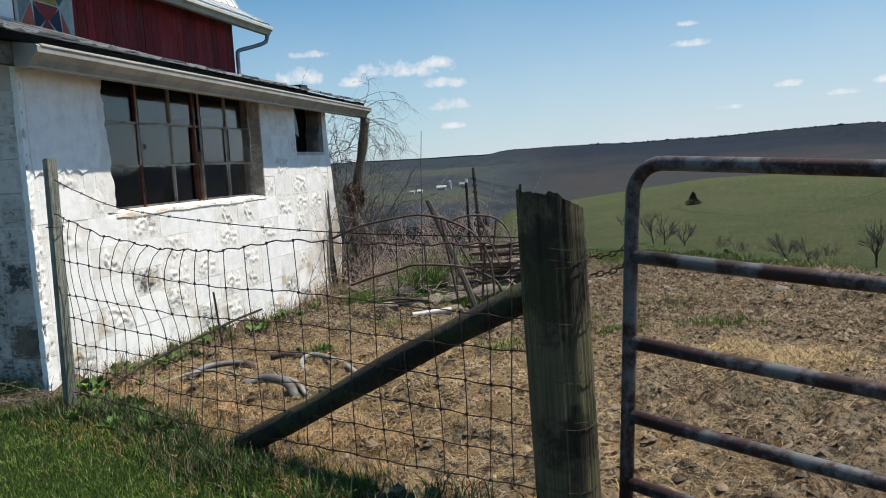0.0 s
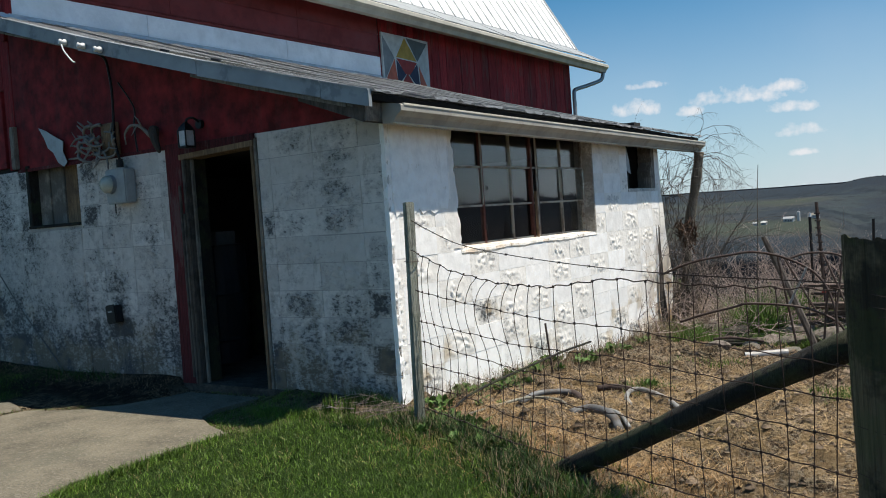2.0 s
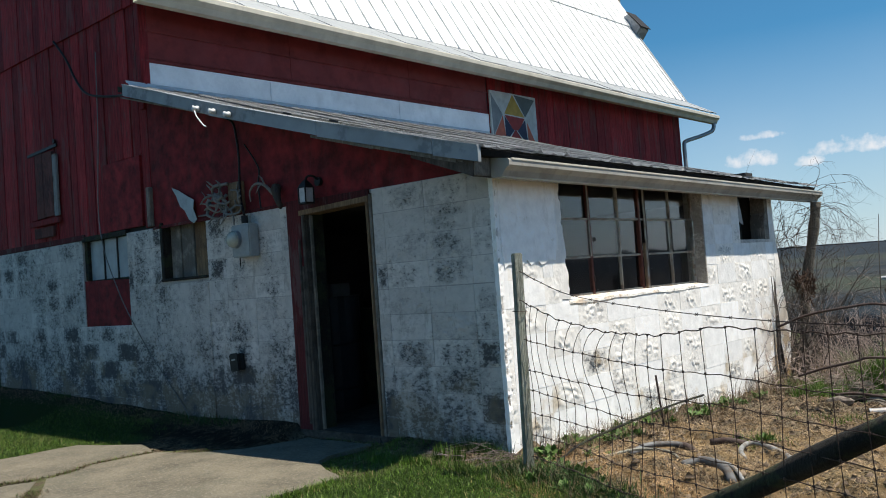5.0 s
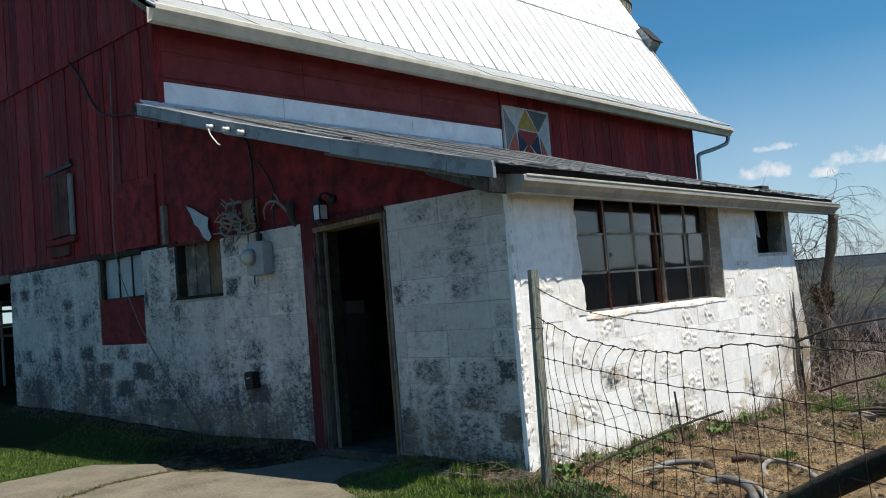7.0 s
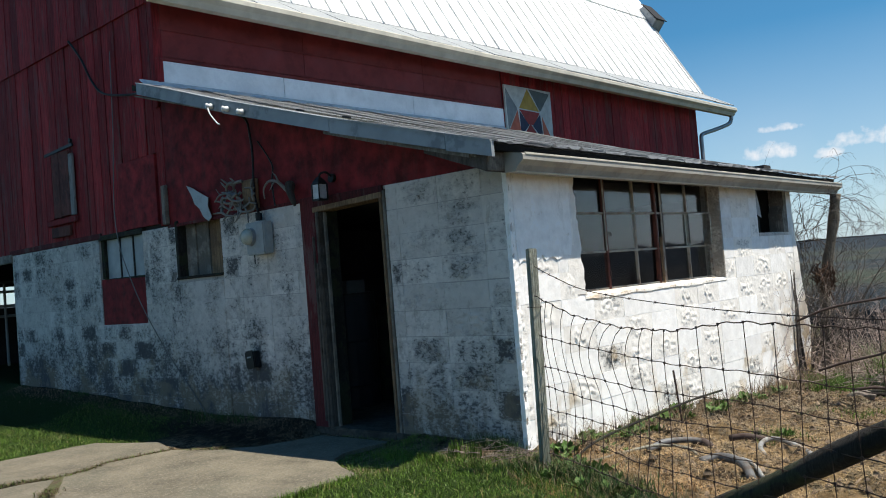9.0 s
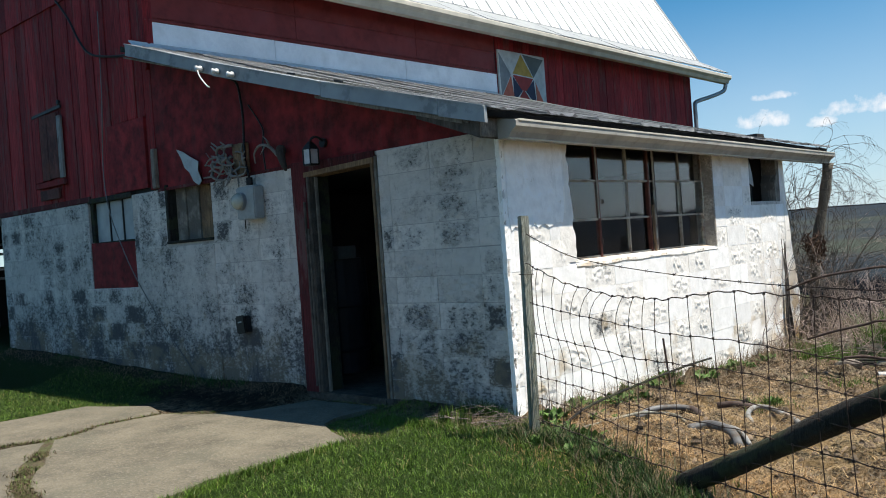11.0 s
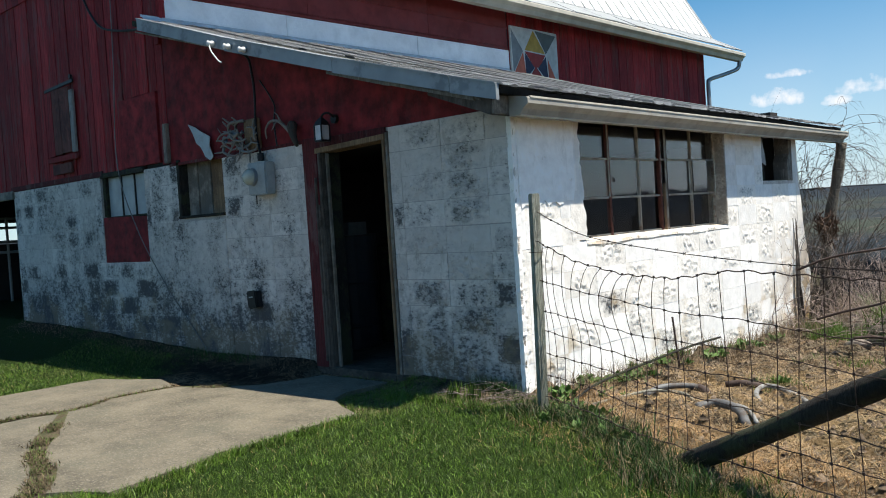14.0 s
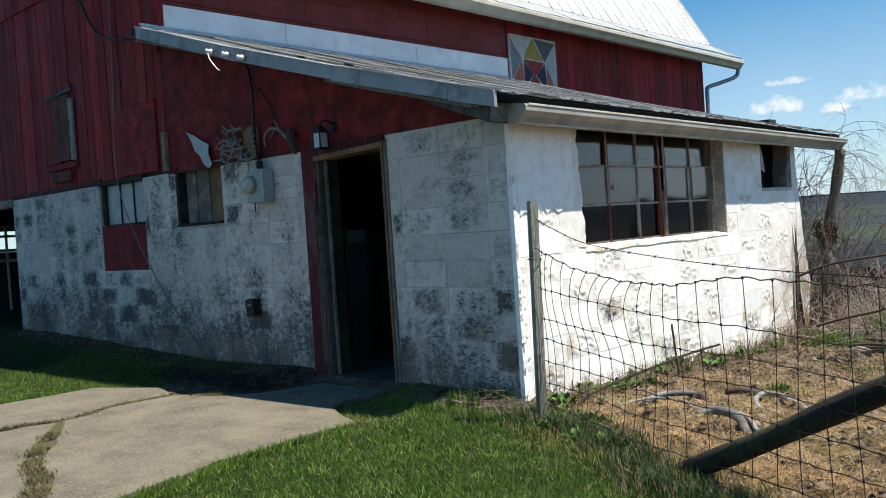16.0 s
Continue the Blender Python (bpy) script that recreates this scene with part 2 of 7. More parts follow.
# Near-black holding the dimness of unlit rooms and board gaps in the colour.
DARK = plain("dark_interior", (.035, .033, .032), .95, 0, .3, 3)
GREY_BOX = plain("grey_enamel", (.30, .325, .33), .45, 0, .1)
WHITE_P = plain("white_porcelain", (.75, .75, .74), .3, 0, .06)
STONE = weathered("field_stone", (.2, .165, .14), (.15, .14, .12), (6, 6, 6), .15)
LEAF = plain("weed_leaf", (.085, .155, .033), .55, 0, .4, 14)


def grass_material():
    m = Mat("grass_blade", (.094, .165, .02), .48)
    m.vary(m.island, .35, 1.6).vary(m.noise(4.5, 5, .65), .62, 1.28)
    m.over(m.ramp(m.noise(2.2, 4), .55, .85, 0.0, .45), (.15, .165, .045))
    m.over(m.ramp(m.island, .955, .97, 0.0, .9), (.33, .26, .12))
    return m.done()


GRASS = grass_material()
FRESH = plain("fresh_blade", (.1, .175, .03), .5, 0, .45, 5)
RANK = plain("rank_grass_blade", (.034, .075, .013), .5, 0, .5, 12)


def concrete_material():
    m = Mat("slab_concrete", (.155, .137, .099), .9)
    a, b = m.noise(2.0, 6, .65), m.noise(70, 4)
    m.vary(a, .6, 1.28).vary(b, .75, 1.25)
    m.over(m.ramp(m.noise(.9, 5, .65), .5, .75, 0.0, .65), (.12, .113, .082))
    m.over(m.ramp(m.noise(6, 6, .7), .6, .75, 0.0, .4), (.19, .165, .12))
    m.over(m.ramp(m.noise(38, 3, .6, (1, 1.4, 1)), .68, .8, 0.0, .7), (.24, .216, .165))
    m.over(m.ramp(m.noise(45, 3, .6), .1, .2, .75, 0.0), (.09, .083, .07))
    m.over(m.ramp(m.noise(150, 2), .66, .72, 0.0, .6), (.14, .13, .12))
    m.bump(m.noise(38, 3, .6, (1, 1.4, 1)), .4, .006).bump(b, .5, .004).bump(a, .2, .01)
    return m.done()


CONCRETE = concrete_material()


def ground_material():
    """Lawn soil, trodden yard, straw, pasture and bare woods by areas laid out on the sheet."""
    m = Mat("ground_cover", (.232, .162, .098), .95, 0, .15)
    fine, clod, big = m.noise(60, 6, .75), m.noise(14, 7, .75), m.noise(.8, 5)
    m.vary(clod, .15, 1.85).vary(fine, .45, 1.55)
    m.over(m.ramp(m.noise(5, 7, .75), .5, .66, 0.0, .65), (.33, .28, .2))
    m.over(m.ramp(m.noise(9, 7, .8), .58, .74, 0.0, .9), (.04, .028, .02))
    m.over(m.ramp(m.noise(30, 5, .7), .66, .8, 0.0, .75), (.3, .245, .17))
    m.over(m.ramp(m.noise(20, 7, .8), .6, .72, 0.0, .85), (.055, .038, .026))
    m.over(m.ramp(m.noise(45, 4, .7), .72, .85, 0.0, .8), (.36, .31, .23))
    dry = m.math("MULTIPLY", m.attr("straw"), m.ramp(m.noise(6, 7, .8), .38, .62, 0.0, .85))
    m.over(dry, (.36, .245, .125))
    m.over(m.math("MULTIPLY", m.attr("lawn"), m.ramp(m.noise(7, 5), .0, .15, .8, 1.0)), (.032, .06, .012))
    # Dark soil at the wall foot, deepened to hold the wall's shade.
    m.over(m.math("MULTIPLY", m.attr("damp"), m.ramp(m.noise(5, 5, .7), .2, .5, .6, 1.0)), (.028, .023, .018))
    pasture = m.noise(.05, 6, .6)
    m.over(m.attr("field"), (.068, .086, .032))
    m.over(m.math("MULTIPLY", m.attr("field"), m.ramp(pasture, .45, .7, 0.0, .7)), (.088, .09, .04))
    m.over(m.math("MULTIPLY", m.attr("field"), m.ramp(m.noise(.6, 6, .65, (1, 3, 1)), .5, .75, 0.0, .45)), (.050, .07, .022))
    m.over(m.math("MULTIPLY", m.attr("field"), m.ramp(m.noise(.03, 6, .7, (.5, 1.2, 1)), .45, .75, 0.0, .55)), (.052, .07, .024))
    m.over(m.math("MULTIPLY", m.attr("field"), m.ramp(m.noise(.035, 4, .6, (.6, 1.2, 1)), .55, .85, 0.0, .45)), (.088, .085, .04))
    m.over(m.math("MULTIPLY", m.attr("field"), m.ramp(m.noise(.35, 6, .75), .55, .8, 0.0, .5)), (.095, .095, .05))
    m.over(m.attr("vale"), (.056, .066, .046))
    # Distance haze is put into the woods' colour, bluer with height.
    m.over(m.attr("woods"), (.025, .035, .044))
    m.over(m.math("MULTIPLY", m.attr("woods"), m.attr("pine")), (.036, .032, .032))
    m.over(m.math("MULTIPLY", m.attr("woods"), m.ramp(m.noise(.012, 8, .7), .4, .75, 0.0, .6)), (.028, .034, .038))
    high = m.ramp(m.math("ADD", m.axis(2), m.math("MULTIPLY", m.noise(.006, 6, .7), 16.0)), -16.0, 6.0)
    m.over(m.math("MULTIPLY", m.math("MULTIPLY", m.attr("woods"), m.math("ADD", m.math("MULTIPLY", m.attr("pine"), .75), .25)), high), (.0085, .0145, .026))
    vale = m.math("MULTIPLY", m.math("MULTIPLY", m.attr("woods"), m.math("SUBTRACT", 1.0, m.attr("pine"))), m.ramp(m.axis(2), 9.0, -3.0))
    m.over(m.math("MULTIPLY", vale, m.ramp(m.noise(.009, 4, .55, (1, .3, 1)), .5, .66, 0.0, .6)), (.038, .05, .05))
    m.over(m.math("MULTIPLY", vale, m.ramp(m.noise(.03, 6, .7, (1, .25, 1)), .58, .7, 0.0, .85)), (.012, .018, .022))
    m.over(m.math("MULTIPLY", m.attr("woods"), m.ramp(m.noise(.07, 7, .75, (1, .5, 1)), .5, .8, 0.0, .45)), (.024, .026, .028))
    m.bump(clod, 1.0, .07).bump(fine, .8, .018)
    return m.done()


GROUND = ground_material()


def glass_material():
    m = Mat("old_glass", (.9, .93, .93), .03)
    m.b.inputs["Transmission Weight"].default_value = 1.0
    m.b.inputs["IOR"].default_value = 1.42
    m.b.inputs["Specular IOR Level"].default_value = .18
    m.bump(m.noise(3, 2), .05, .01)
    return m.done()


GLASS = glass_material()
FROST = plain("dusty_pane", (.28, .33, .36), .35, 0, .2, 5)


# ---------- mesh helpers ----------
def part(name, bm, material, parent=None, label="", smooth=False):
    me = bpy.data.meshes.new(name)
    if isinstance(bm, tuple):
        me.from_pydata(*bm)
    else:
        bm.to_mesh(me)
        bm.free()
    me.materials.append(material)
    if smooth:
        me.polygons.foreach_set("use_smooth", [True] * len(me.polygons))
    ob = new(name, me)
    if parent:
        ob.parent = parent
    if label:
        ob["label"] = label
    return ob


def empty(name, label, category, group="", kind="", at=(0, 0, 0)):
    ob = new(name)
    ob.location = at
    ob.empty_display_size = .1
    return tagged(ob, label, category, group, kind)


def box(x0, x1, y0, y1, z0, z1, bevel=0.0, bm=None):
    bm = bm or bmesh.new()
    made = bmesh.ops.create_cube(bm, size=1.0)["verts"]
    for v in made:
        v.co = Vector((x0 + (v.co.x + .5) * (x1 - x0), y0 + (v.co.y + .5) * (y1 - y0), z0 + (v.co.z + .5) * (z1 - z0)))
    if bevel:
        edges = {e for v in made for e in v.link_edges}
        bmesh.ops.bevel(bm, geom=list(edges), offset=bevel, segments=2, affect="EDGES")
    return bm


def prism(poly, axis, a, b, bm=None):
    """A polygon (list of 2D points) in the plane across the axis, drawn out from a to b."""
    bm = bm or bmesh.new()

    def p3(p, d):
        return {"x": (d, p[0], p[1]), "y": (p[0], d, p[1]), "z": (p[0], p[1], d)}[axis]
    lo = [bm.verts.new(p3(p, a)) for p in poly]
    hi = [bm.verts.new(p3(p, b)) for p in poly]
    n = len(poly)
    bm.faces.new(lo)
    bm.faces.new(hi[::-1])
    for i in range(n):
        bm.faces.new((lo[i], hi[i], hi[(i + 1) % n], lo[(i + 1) % n]))
    bmesh.ops.recalc_face_normals(bm, faces=bm.faces[:])
    return bm


def tubes(paths, sides=6):
    """Round bars along polylines: each path is (points, radius or radii)."""
    V, F = [], []
    for pts, rad in paths:
        pts = [Vector(p) for p in pts]
        n = len(pts)
        rads = [rad] * n if isinstance(rad, (int, float)) else rad
        base = len(V)
        ref = None
        for i, p in enumerate(pts):
            d = (pts[min(i + 1, n - 1)] - pts[max(i - 1, 0)])
            d = d.normalized() if d.length > 1e-9 else Vector((0, 0, 1))
            if ref is None:
                ref = d.orthogonal().normalized()
            else:
                ref = (ref - d * ref.dot(d))
                ref = ref.normalized() if ref.length > 1e-6 else d.orthogonal().normalized()
            s = d.cross(ref)
            for k in range(sides):
                a = 2 * math.pi * k / sides
                V.append(tuple(p + (ref * math.cos(a) + s * math.sin(a)) * rads[i]))
        for i in range(n - 1):
            for k in range(sides):
                a, b = base + i * sides + k, base + i * sides + (k + 1) % sides
                F.append((a, b, b + sides, a + sides))
        F.append(tuple(base + k for k in range(sides))[::-1])
        F.append(tuple(base + (n - 1) * sides + k for k in range(sides)))
    return V, [], F


def spline(pts, steps=6):
    """Catmull-Rom through the points."""
    pts = [Vector(p) for p in pts]
    q = [pts[0] * 2 - pts[1]] + pts + [pts[-1] * 2 - pts[-2]]
    out = []
    for i in range(1, len(q) - 2):
        for k in range(steps):
            t = k / steps
            a, b, c, d = q[i - 1], q[i], q[i + 1], q[i + 2]
            out.append(.5 * ((2 * b) + (c - a) * t + (2 * a - 5 * b + 4 * c - d) * t * t + (3 * b - a - 3 * c + d) * t ** 3))
    out.append(pts[-1])
    return out


def rnd(a, b):
    return random.uniform(a, b)


def lattice(ix, iy, seed):
    v = np.sin(ix * 127.1 + iy * 311.7 + seed * 74.7) * 43758.5453
    return v - np.floor(v)


def vnoise(x, y, scale, seed=0):
    """Smooth value noise, -1..1."""
    x, y = np.asarray(x) * scale, np.asarray(y) * scale
    ix, iy = np.floor(x), np.floor(y)
    fx, fy = x - ix, y - iy
    fx, fy = fx * fx * (3 - 2 * fx), fy * fy * (3 - 2 * fy)
    a, b = lattice(ix, iy, seed), lattice(ix + 1, iy, seed)
    c, d = lattice(ix, iy + 1, seed), lattice(ix + 1, iy + 1, seed)
    return 2 * (a + (b - a) * fx + (c - a) * fy + (a - b - c + d) * fx * fy) - 1


def sstep(v, a, b):
    t = np.clip((np.asarray(v, float) - a) / (b - a), 0, 1)
    return t * t * (3 - 2 * t)


# ---------- ground ----------
def fence_y(x):
    return -.35 - .438 * (x - .39)


def land(x, y):
    """Height of the ground sheet."""
    x, y = np.asarray(x, float), np.asarray(y, float)
    dx, dy = x - 3.6, y + 4.6
    d = np.hypot(dx, dy)
    az = np.degrees(np.arctan2(dx, dy))
    near = -.05 * sstep(-y, -.05, .2) * (1 - .6 * sstep(x, -.9, -.2)) - .035 * np.clip(-y - .3, 0, 5) * sstep(x, -.75, .1) - np.interp(y, [0, .7, 2.75, 5, 9, 14], [0, .06, .16, .23, .28, .5]) * sstep(x, -1.2, .3) - .03 * np.clip(x - .3, 0, 3) * sstep(y, .8, 3) + .03 * np.clip(-x - 6, 0, 5)
    # soil banked against the shaded wall, open at the doorway
    bank = np.interp(x, [-13, -9.2, -7, -5.5, -4.3, -3.4, -2.45, -2.3, -1.25, -1.1, -.7, 0], [.1, .15, .17, .13, .085, .08, .1, 0, 0, .07, .05, 0])
    near = near + bank * (1 - sstep(-y, .1, .8)) * (y < .1)
    de = np.maximum(d - 26 * sstep(-az, 16, 34) - 30 * sstep(np.abs(az), 60, 100), 0)
    top = np.interp(az, [-26, -15, -8.8, -2.5, 4.2, 14.4, 40, 70], [-25, -21, -15.6, -11.4, -7.8, -7.4, -9, -12])
    brow = 14.5 - np.interp(az, [-8, -2.4, 2.6, 6.8, 10.7, 14.7, 25], [16.0, 15.6, 14.2, 13, 12.1, 11.3, 10])
    right = np.interp(de + brow * (1 - sstep(de, 26, 56)), [0, 14.5, 30, 60, 95], [0, 0, -3.4, -8.2, -11.4])
    swale = -11.4 + np.minimum(top + 11.4, 0) * .6
    right = np.where(de > 60, np.interp(de, [60, 95], [0, 1]) * (swale + 8.2) - 8.2, right)
    right = np.where(de > 95, swale + (top - swale) * sstep(de, 85, 250), right)
    right = np.where(de > 250, np.interp(de, [250, 300, 450, 800, 1200, 1700, 2100, 2600, 6000], [0, -.8, -14, -18, -6, 14, 29, 26, 20]) + top, right)
    far_top = np.interp(az, [-40, -15.7, -4.5, 3.3, 11.7, 14.4, 40], [14, 14.5, 16, 15.5, 23, 21, 24])
    right = np.where(de > 1200, np.interp(de, [1200, 1650, 2050, 2600, 6000], [-18, 4, 0, -6, -20]) + np.where(de > 1650, far_top, np.interp(de, [1200, 1650], [0, 1]) * far_top * .3), right)
    left = np.interp(de, [0, 13, 30, 60, 120, 250, 450, 700, 1000, 1500, 2100, 2600, 6000], [0, 0, -5, -10, -18, -27, -29, -19, -14, -3, 17.3, 12, 0])
    w = sstep(az, -11.5, -8)
    far = left * (1 - w) + right * w
    back = sstep(np.abs(az), 95, 140)
    far = far * (1 - back) + back * np.interp(de, [0, 40, 300, 2000, 6000], [0, 0, -4, 12, 12])
    rough_far = vnoise(x, y, .012, 3) * 2.2 * sstep(d, 350, 700) + vnoise(x, y, .03, 4) * .5 * sstep(d, 60, 140)
    return near * (1 - sstep(d, 14, 60)) + far + rough_far


def yard(x, y):
    """1 on the trodden yard, 0 on the lawn."""
    edge = vnoise(x, y, 2.5, 9) * .12
    return sstep(np.asarray(y) - fence_y(np.asarray(x)) + edge, -.12, .2) * sstep(np.asarray(x) + edge, -.2, .15) + sstep(np.asarray(x) + edge * 2, 2.5, 2.9) * (1 - sstep(np.asarray(y) - fence_y(np.asarray(x)), -.12, .2))


def relief(x, y):
    """Clods and hoof marks of the yard."""
    yd = yard(x, y) * (1 - sstep(np.hypot(np.asarray(x) - 3.6, np.asarray(y) + 4.6), 13, 17))
    c = vnoise(x, y, 1.1, 1) * .03 + vnoise(x, y, 4.5, 2) * .02 + vnoise(x, y, 8, 5) * .045 + np.abs(vnoise(x, y, 6, 15)) * .05 - .09 * np.clip(vnoise(x, y, 5.2, 16) - .55, 0, 1) + vnoise(x, y, 13, 6) * .032
    hole = -.11 * np.exp(-(((np.asarray(x) - 2.56) / .1) ** 2 + ((np.asarray(y) + 1.12) / .07) ** 2))
    return yd * (c + hole) + (1 - yd) * vnoise(x, y, 2.2, 8) * .012 * (1 - sstep(np.hypot(x, y), 12, 20))


def stand(x, y):
    return float(land(x, y) + relief(x, y))


def grown(a, b, step, ratio=1.075):
    out, v = [a], a
    sgn = 1 if b > a else -1
    while abs(v) < abs(b):
        v += sgn * step
        step *= ratio
        out.append(v)
    return out


gx = np.array(grown(-10, -4500, .15)[::-1][:-1] + list(np.arange(-10, 0, .14)) + list(np.arange(0, 8.5, .05)) + grown(8.5, 4500, .06))
gy = np.array(grown(-6, -4500, .2)[::-1][:-1] + list(np.arange(-6, -3, .15)) + list(np.arange(-3, 9.5, .055)) + grown(9.5, 4500, .07, 1.06))
GX, GY = np.meshgrid(gx, gy)
GZ = land(GX, GY) + relief(GX, GY)
inside = (GX > -4.7) & (GX < -.05) & (GY > .05) & (GY < 5.2)
GZ = np.where(inside, -.25, GZ)
nx, ny = len(gx), len(gy)
me = bpy.data.meshes.new("ground")
idx = np.arange(nx * ny).reshape(ny, nx)
quads = np.stack([idx[:-1, :-1], idx[:-1, 1:], idx[1:, 1:], idx[1:, :-1]], -1).reshape(-1, 4)
me.vertices.add(nx * ny)
me.vertices.foreach_set("co", np.stack([GX, GY, GZ], -1).reshape(-1).astype(np.float32))
me.loops.add(quads.size)
me.polygons.add(len(quads))
me.loops.foreach_set("vertex_index", quads.reshape(-1).astype(np.int32))
me.polygons.foreach_set("loop_start", np.arange(0, quads.size, 4, dtype=np.int32))
me.polygons.foreach_set("use_smooth", np.ones(len(quads), bool))
me.update(calc_edges=True)
DD = np.hypot(GX - 3.6, GY + 4.6)
AZ = np.degrees(np.arctan2(GX - 3.6, GY + 4.6))
YD = yard(GX, GY)
crest = sstep(GY + .12 * GX + vnoise(GX, GY, .7, 12) * .7, 7.6, 9.2)
lawn = (1 - YD) * (1 - crest) * (1 - sstep(GX, -.8, -.7) * (1 - sstep(GX, .3, .4)) * sstep(GY, -.42, -.34)) * (1 - sstep(GX, -4.1, -3.7) * (1 - sstep(GX, -.9, -.5)) * sstep(GY, -1.15, -.85))
weed = np.clip(vnoise(GX, GY, .9, 21) * 1.2 - .75, 0, 1) * YD * .5
wood_left = (.4 + .6 * sstep(DD, 60, 140)) * sstep(-AZ, 9.5, 12) * sstep(DD, 17, 30) * (1 - sstep(DD, 380, 430)) * (AZ > -80)
patch = vnoise(GX, GY, .004, 31) + .5 * vnoise(GX, GY, .011, 32)
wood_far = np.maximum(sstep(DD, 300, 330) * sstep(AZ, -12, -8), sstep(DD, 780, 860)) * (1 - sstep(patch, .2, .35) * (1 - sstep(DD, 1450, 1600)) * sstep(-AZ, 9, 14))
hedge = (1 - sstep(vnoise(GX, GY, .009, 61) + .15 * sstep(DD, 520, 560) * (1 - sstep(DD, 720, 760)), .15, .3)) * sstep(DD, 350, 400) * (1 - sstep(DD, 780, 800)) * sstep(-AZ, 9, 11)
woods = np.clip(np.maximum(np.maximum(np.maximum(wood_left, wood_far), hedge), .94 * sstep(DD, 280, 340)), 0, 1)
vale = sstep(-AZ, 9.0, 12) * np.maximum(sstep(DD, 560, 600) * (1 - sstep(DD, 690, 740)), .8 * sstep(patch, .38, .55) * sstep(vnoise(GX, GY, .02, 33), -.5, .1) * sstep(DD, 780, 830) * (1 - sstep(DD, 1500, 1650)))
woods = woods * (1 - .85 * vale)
field = np.clip(crest, 0, 1) * (1 - woods)
straw = YD * np.clip(1.05 - .4 * np.hypot(GX - 1.8, (GY + .2) * .8) + vnoise(GX, GY, 1.3, 41) * .5, 0, 1) + np.exp(-(((GX - 4.3) / .6) ** 2 + ((GY - .95) / .5) ** 2)) + YD * np.exp(-((GX - .5) / 1.3) ** 2) * sstep(GY, 0, 1) * (1 - sstep(GY, 1.2, 3.2)) * .7
# strip of earth along the wall that takes the painted shade
foot_dark_ = sstep(GX, -9, -8.6) * (1 - sstep(GX, -2.5, -2.2)) * sstep(GY + .15 * vnoise(GX, GY, 2, 91) - .32 * (1 - sstep(GX, -4.9, -4.1)), -.75, -.35) + .7 * sstep(GX, -.95, -.8) * (1 - sstep(GX, -.35, -.1)) * sstep(GY, -.3, -.12)
# right-hand ridge, where the painted haze turns darker and bluer
pine = sstep(AZ, -9.5, -3)
for nm, val in (("vale", np.clip(vale, 0, 1)), ("pine", pine), ("damp", np.clip(foot_dark_, 0, 1)), ("lawn", np.clip(lawn + weed, 0, 1)), ("woods", woods), ("field", field), ("straw", np.clip(straw, 0, 1))):
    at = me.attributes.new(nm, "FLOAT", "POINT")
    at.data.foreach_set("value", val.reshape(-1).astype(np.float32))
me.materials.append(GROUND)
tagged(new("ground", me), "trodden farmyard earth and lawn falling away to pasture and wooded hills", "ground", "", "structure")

# ---------- lean-to: walls ----------
COURSE, BLK, TOP = .208, .45, 2.08
W_END, E_END = -9.05, 5.35


def roof_z(x):
    """Top of the lean-to's roof sheet."""
    return 2.2 - (x - .12) * .296 - .04 * math.sin(math.pi * (x + 4.72) / 4.9)


def settle(ob):
    """The low roof and its gutter have sunk a little towards the far end."""
    for v in ob.data.vertices:
        v.co.z -= .0085 * (v.co.y + .2)
    return ob


# openings: along-wall start, end, bottom, top
FRONT_HOLES = [(-2.235, -1.275, -1, 2.05), (-4.59, -3.71, 1.5, 3), (-6.38, -5.3, .95, 3)]
EAST_HOLES = [(.8, 3.47, 1.06, 3), (4.37, 5.2, 1.49, 3)]


def wall_core(name, holes, a, b, axis, near, deep, joint, label):
    """The joint-deep body of a block wall, with its openings."""
    cuts = sorted({a, b, *[h[0] for h in holes], *[h[1] for h in holes]})
    bm = bmesh.new()
    for u0, u1 in zip(cuts[:-1], cuts[1:]):
        spans = [(-.45, TOP)]
        for h in holes:
            if h[0] <= u0 + 1e-6 and h[1] >= u1 - 1e-6:
                spans = [s for s in ((-.45, h[2]), (h[3], TOP)) if s[1] - s[0] > .01]
        for z0, z1 in spans:
            if axis == "x":
                box(u0, u1, near, deep, z0, z1, 0, bm)
            else:
                box(deep, near, u0, u1, z0, z1, 0, bm)
    return tagged(part(name, bm, joint), label, "wall", "", "structure")


wall_front = wall_core("wall_front", FRONT_HOLES, W_END, -.022, "x", .012, .2, MORTAR, "whitewashed concrete block wall with grey mould stains")
wall_east = wall_core("wall_east", EAST_HOLES, .016, E_END, "y", -.012, -.2, BLOCK_SUN_FLAT, "sunlit white painted rock-faced block wall")
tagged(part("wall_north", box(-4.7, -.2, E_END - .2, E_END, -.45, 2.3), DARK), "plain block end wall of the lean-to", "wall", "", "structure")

# red sheet above the blocks, under the rake
ply = [(-4.72, TOP), (-.02, TOP), (-.02, roof_z(0) - .16), (-4.72, roof_z(-4.72) - .14)]
gable = tagged(part("wall_gable", prism(ply, "y", .02, .06), RED_PLY), "smooth dark red sheet under the lean-to rake", "wall", "", "structure")
part("drip_board", box(-4.72, -2.4, .0, .022, TOP - .02, TOP + .012, .004), RED_TRIM, gable)

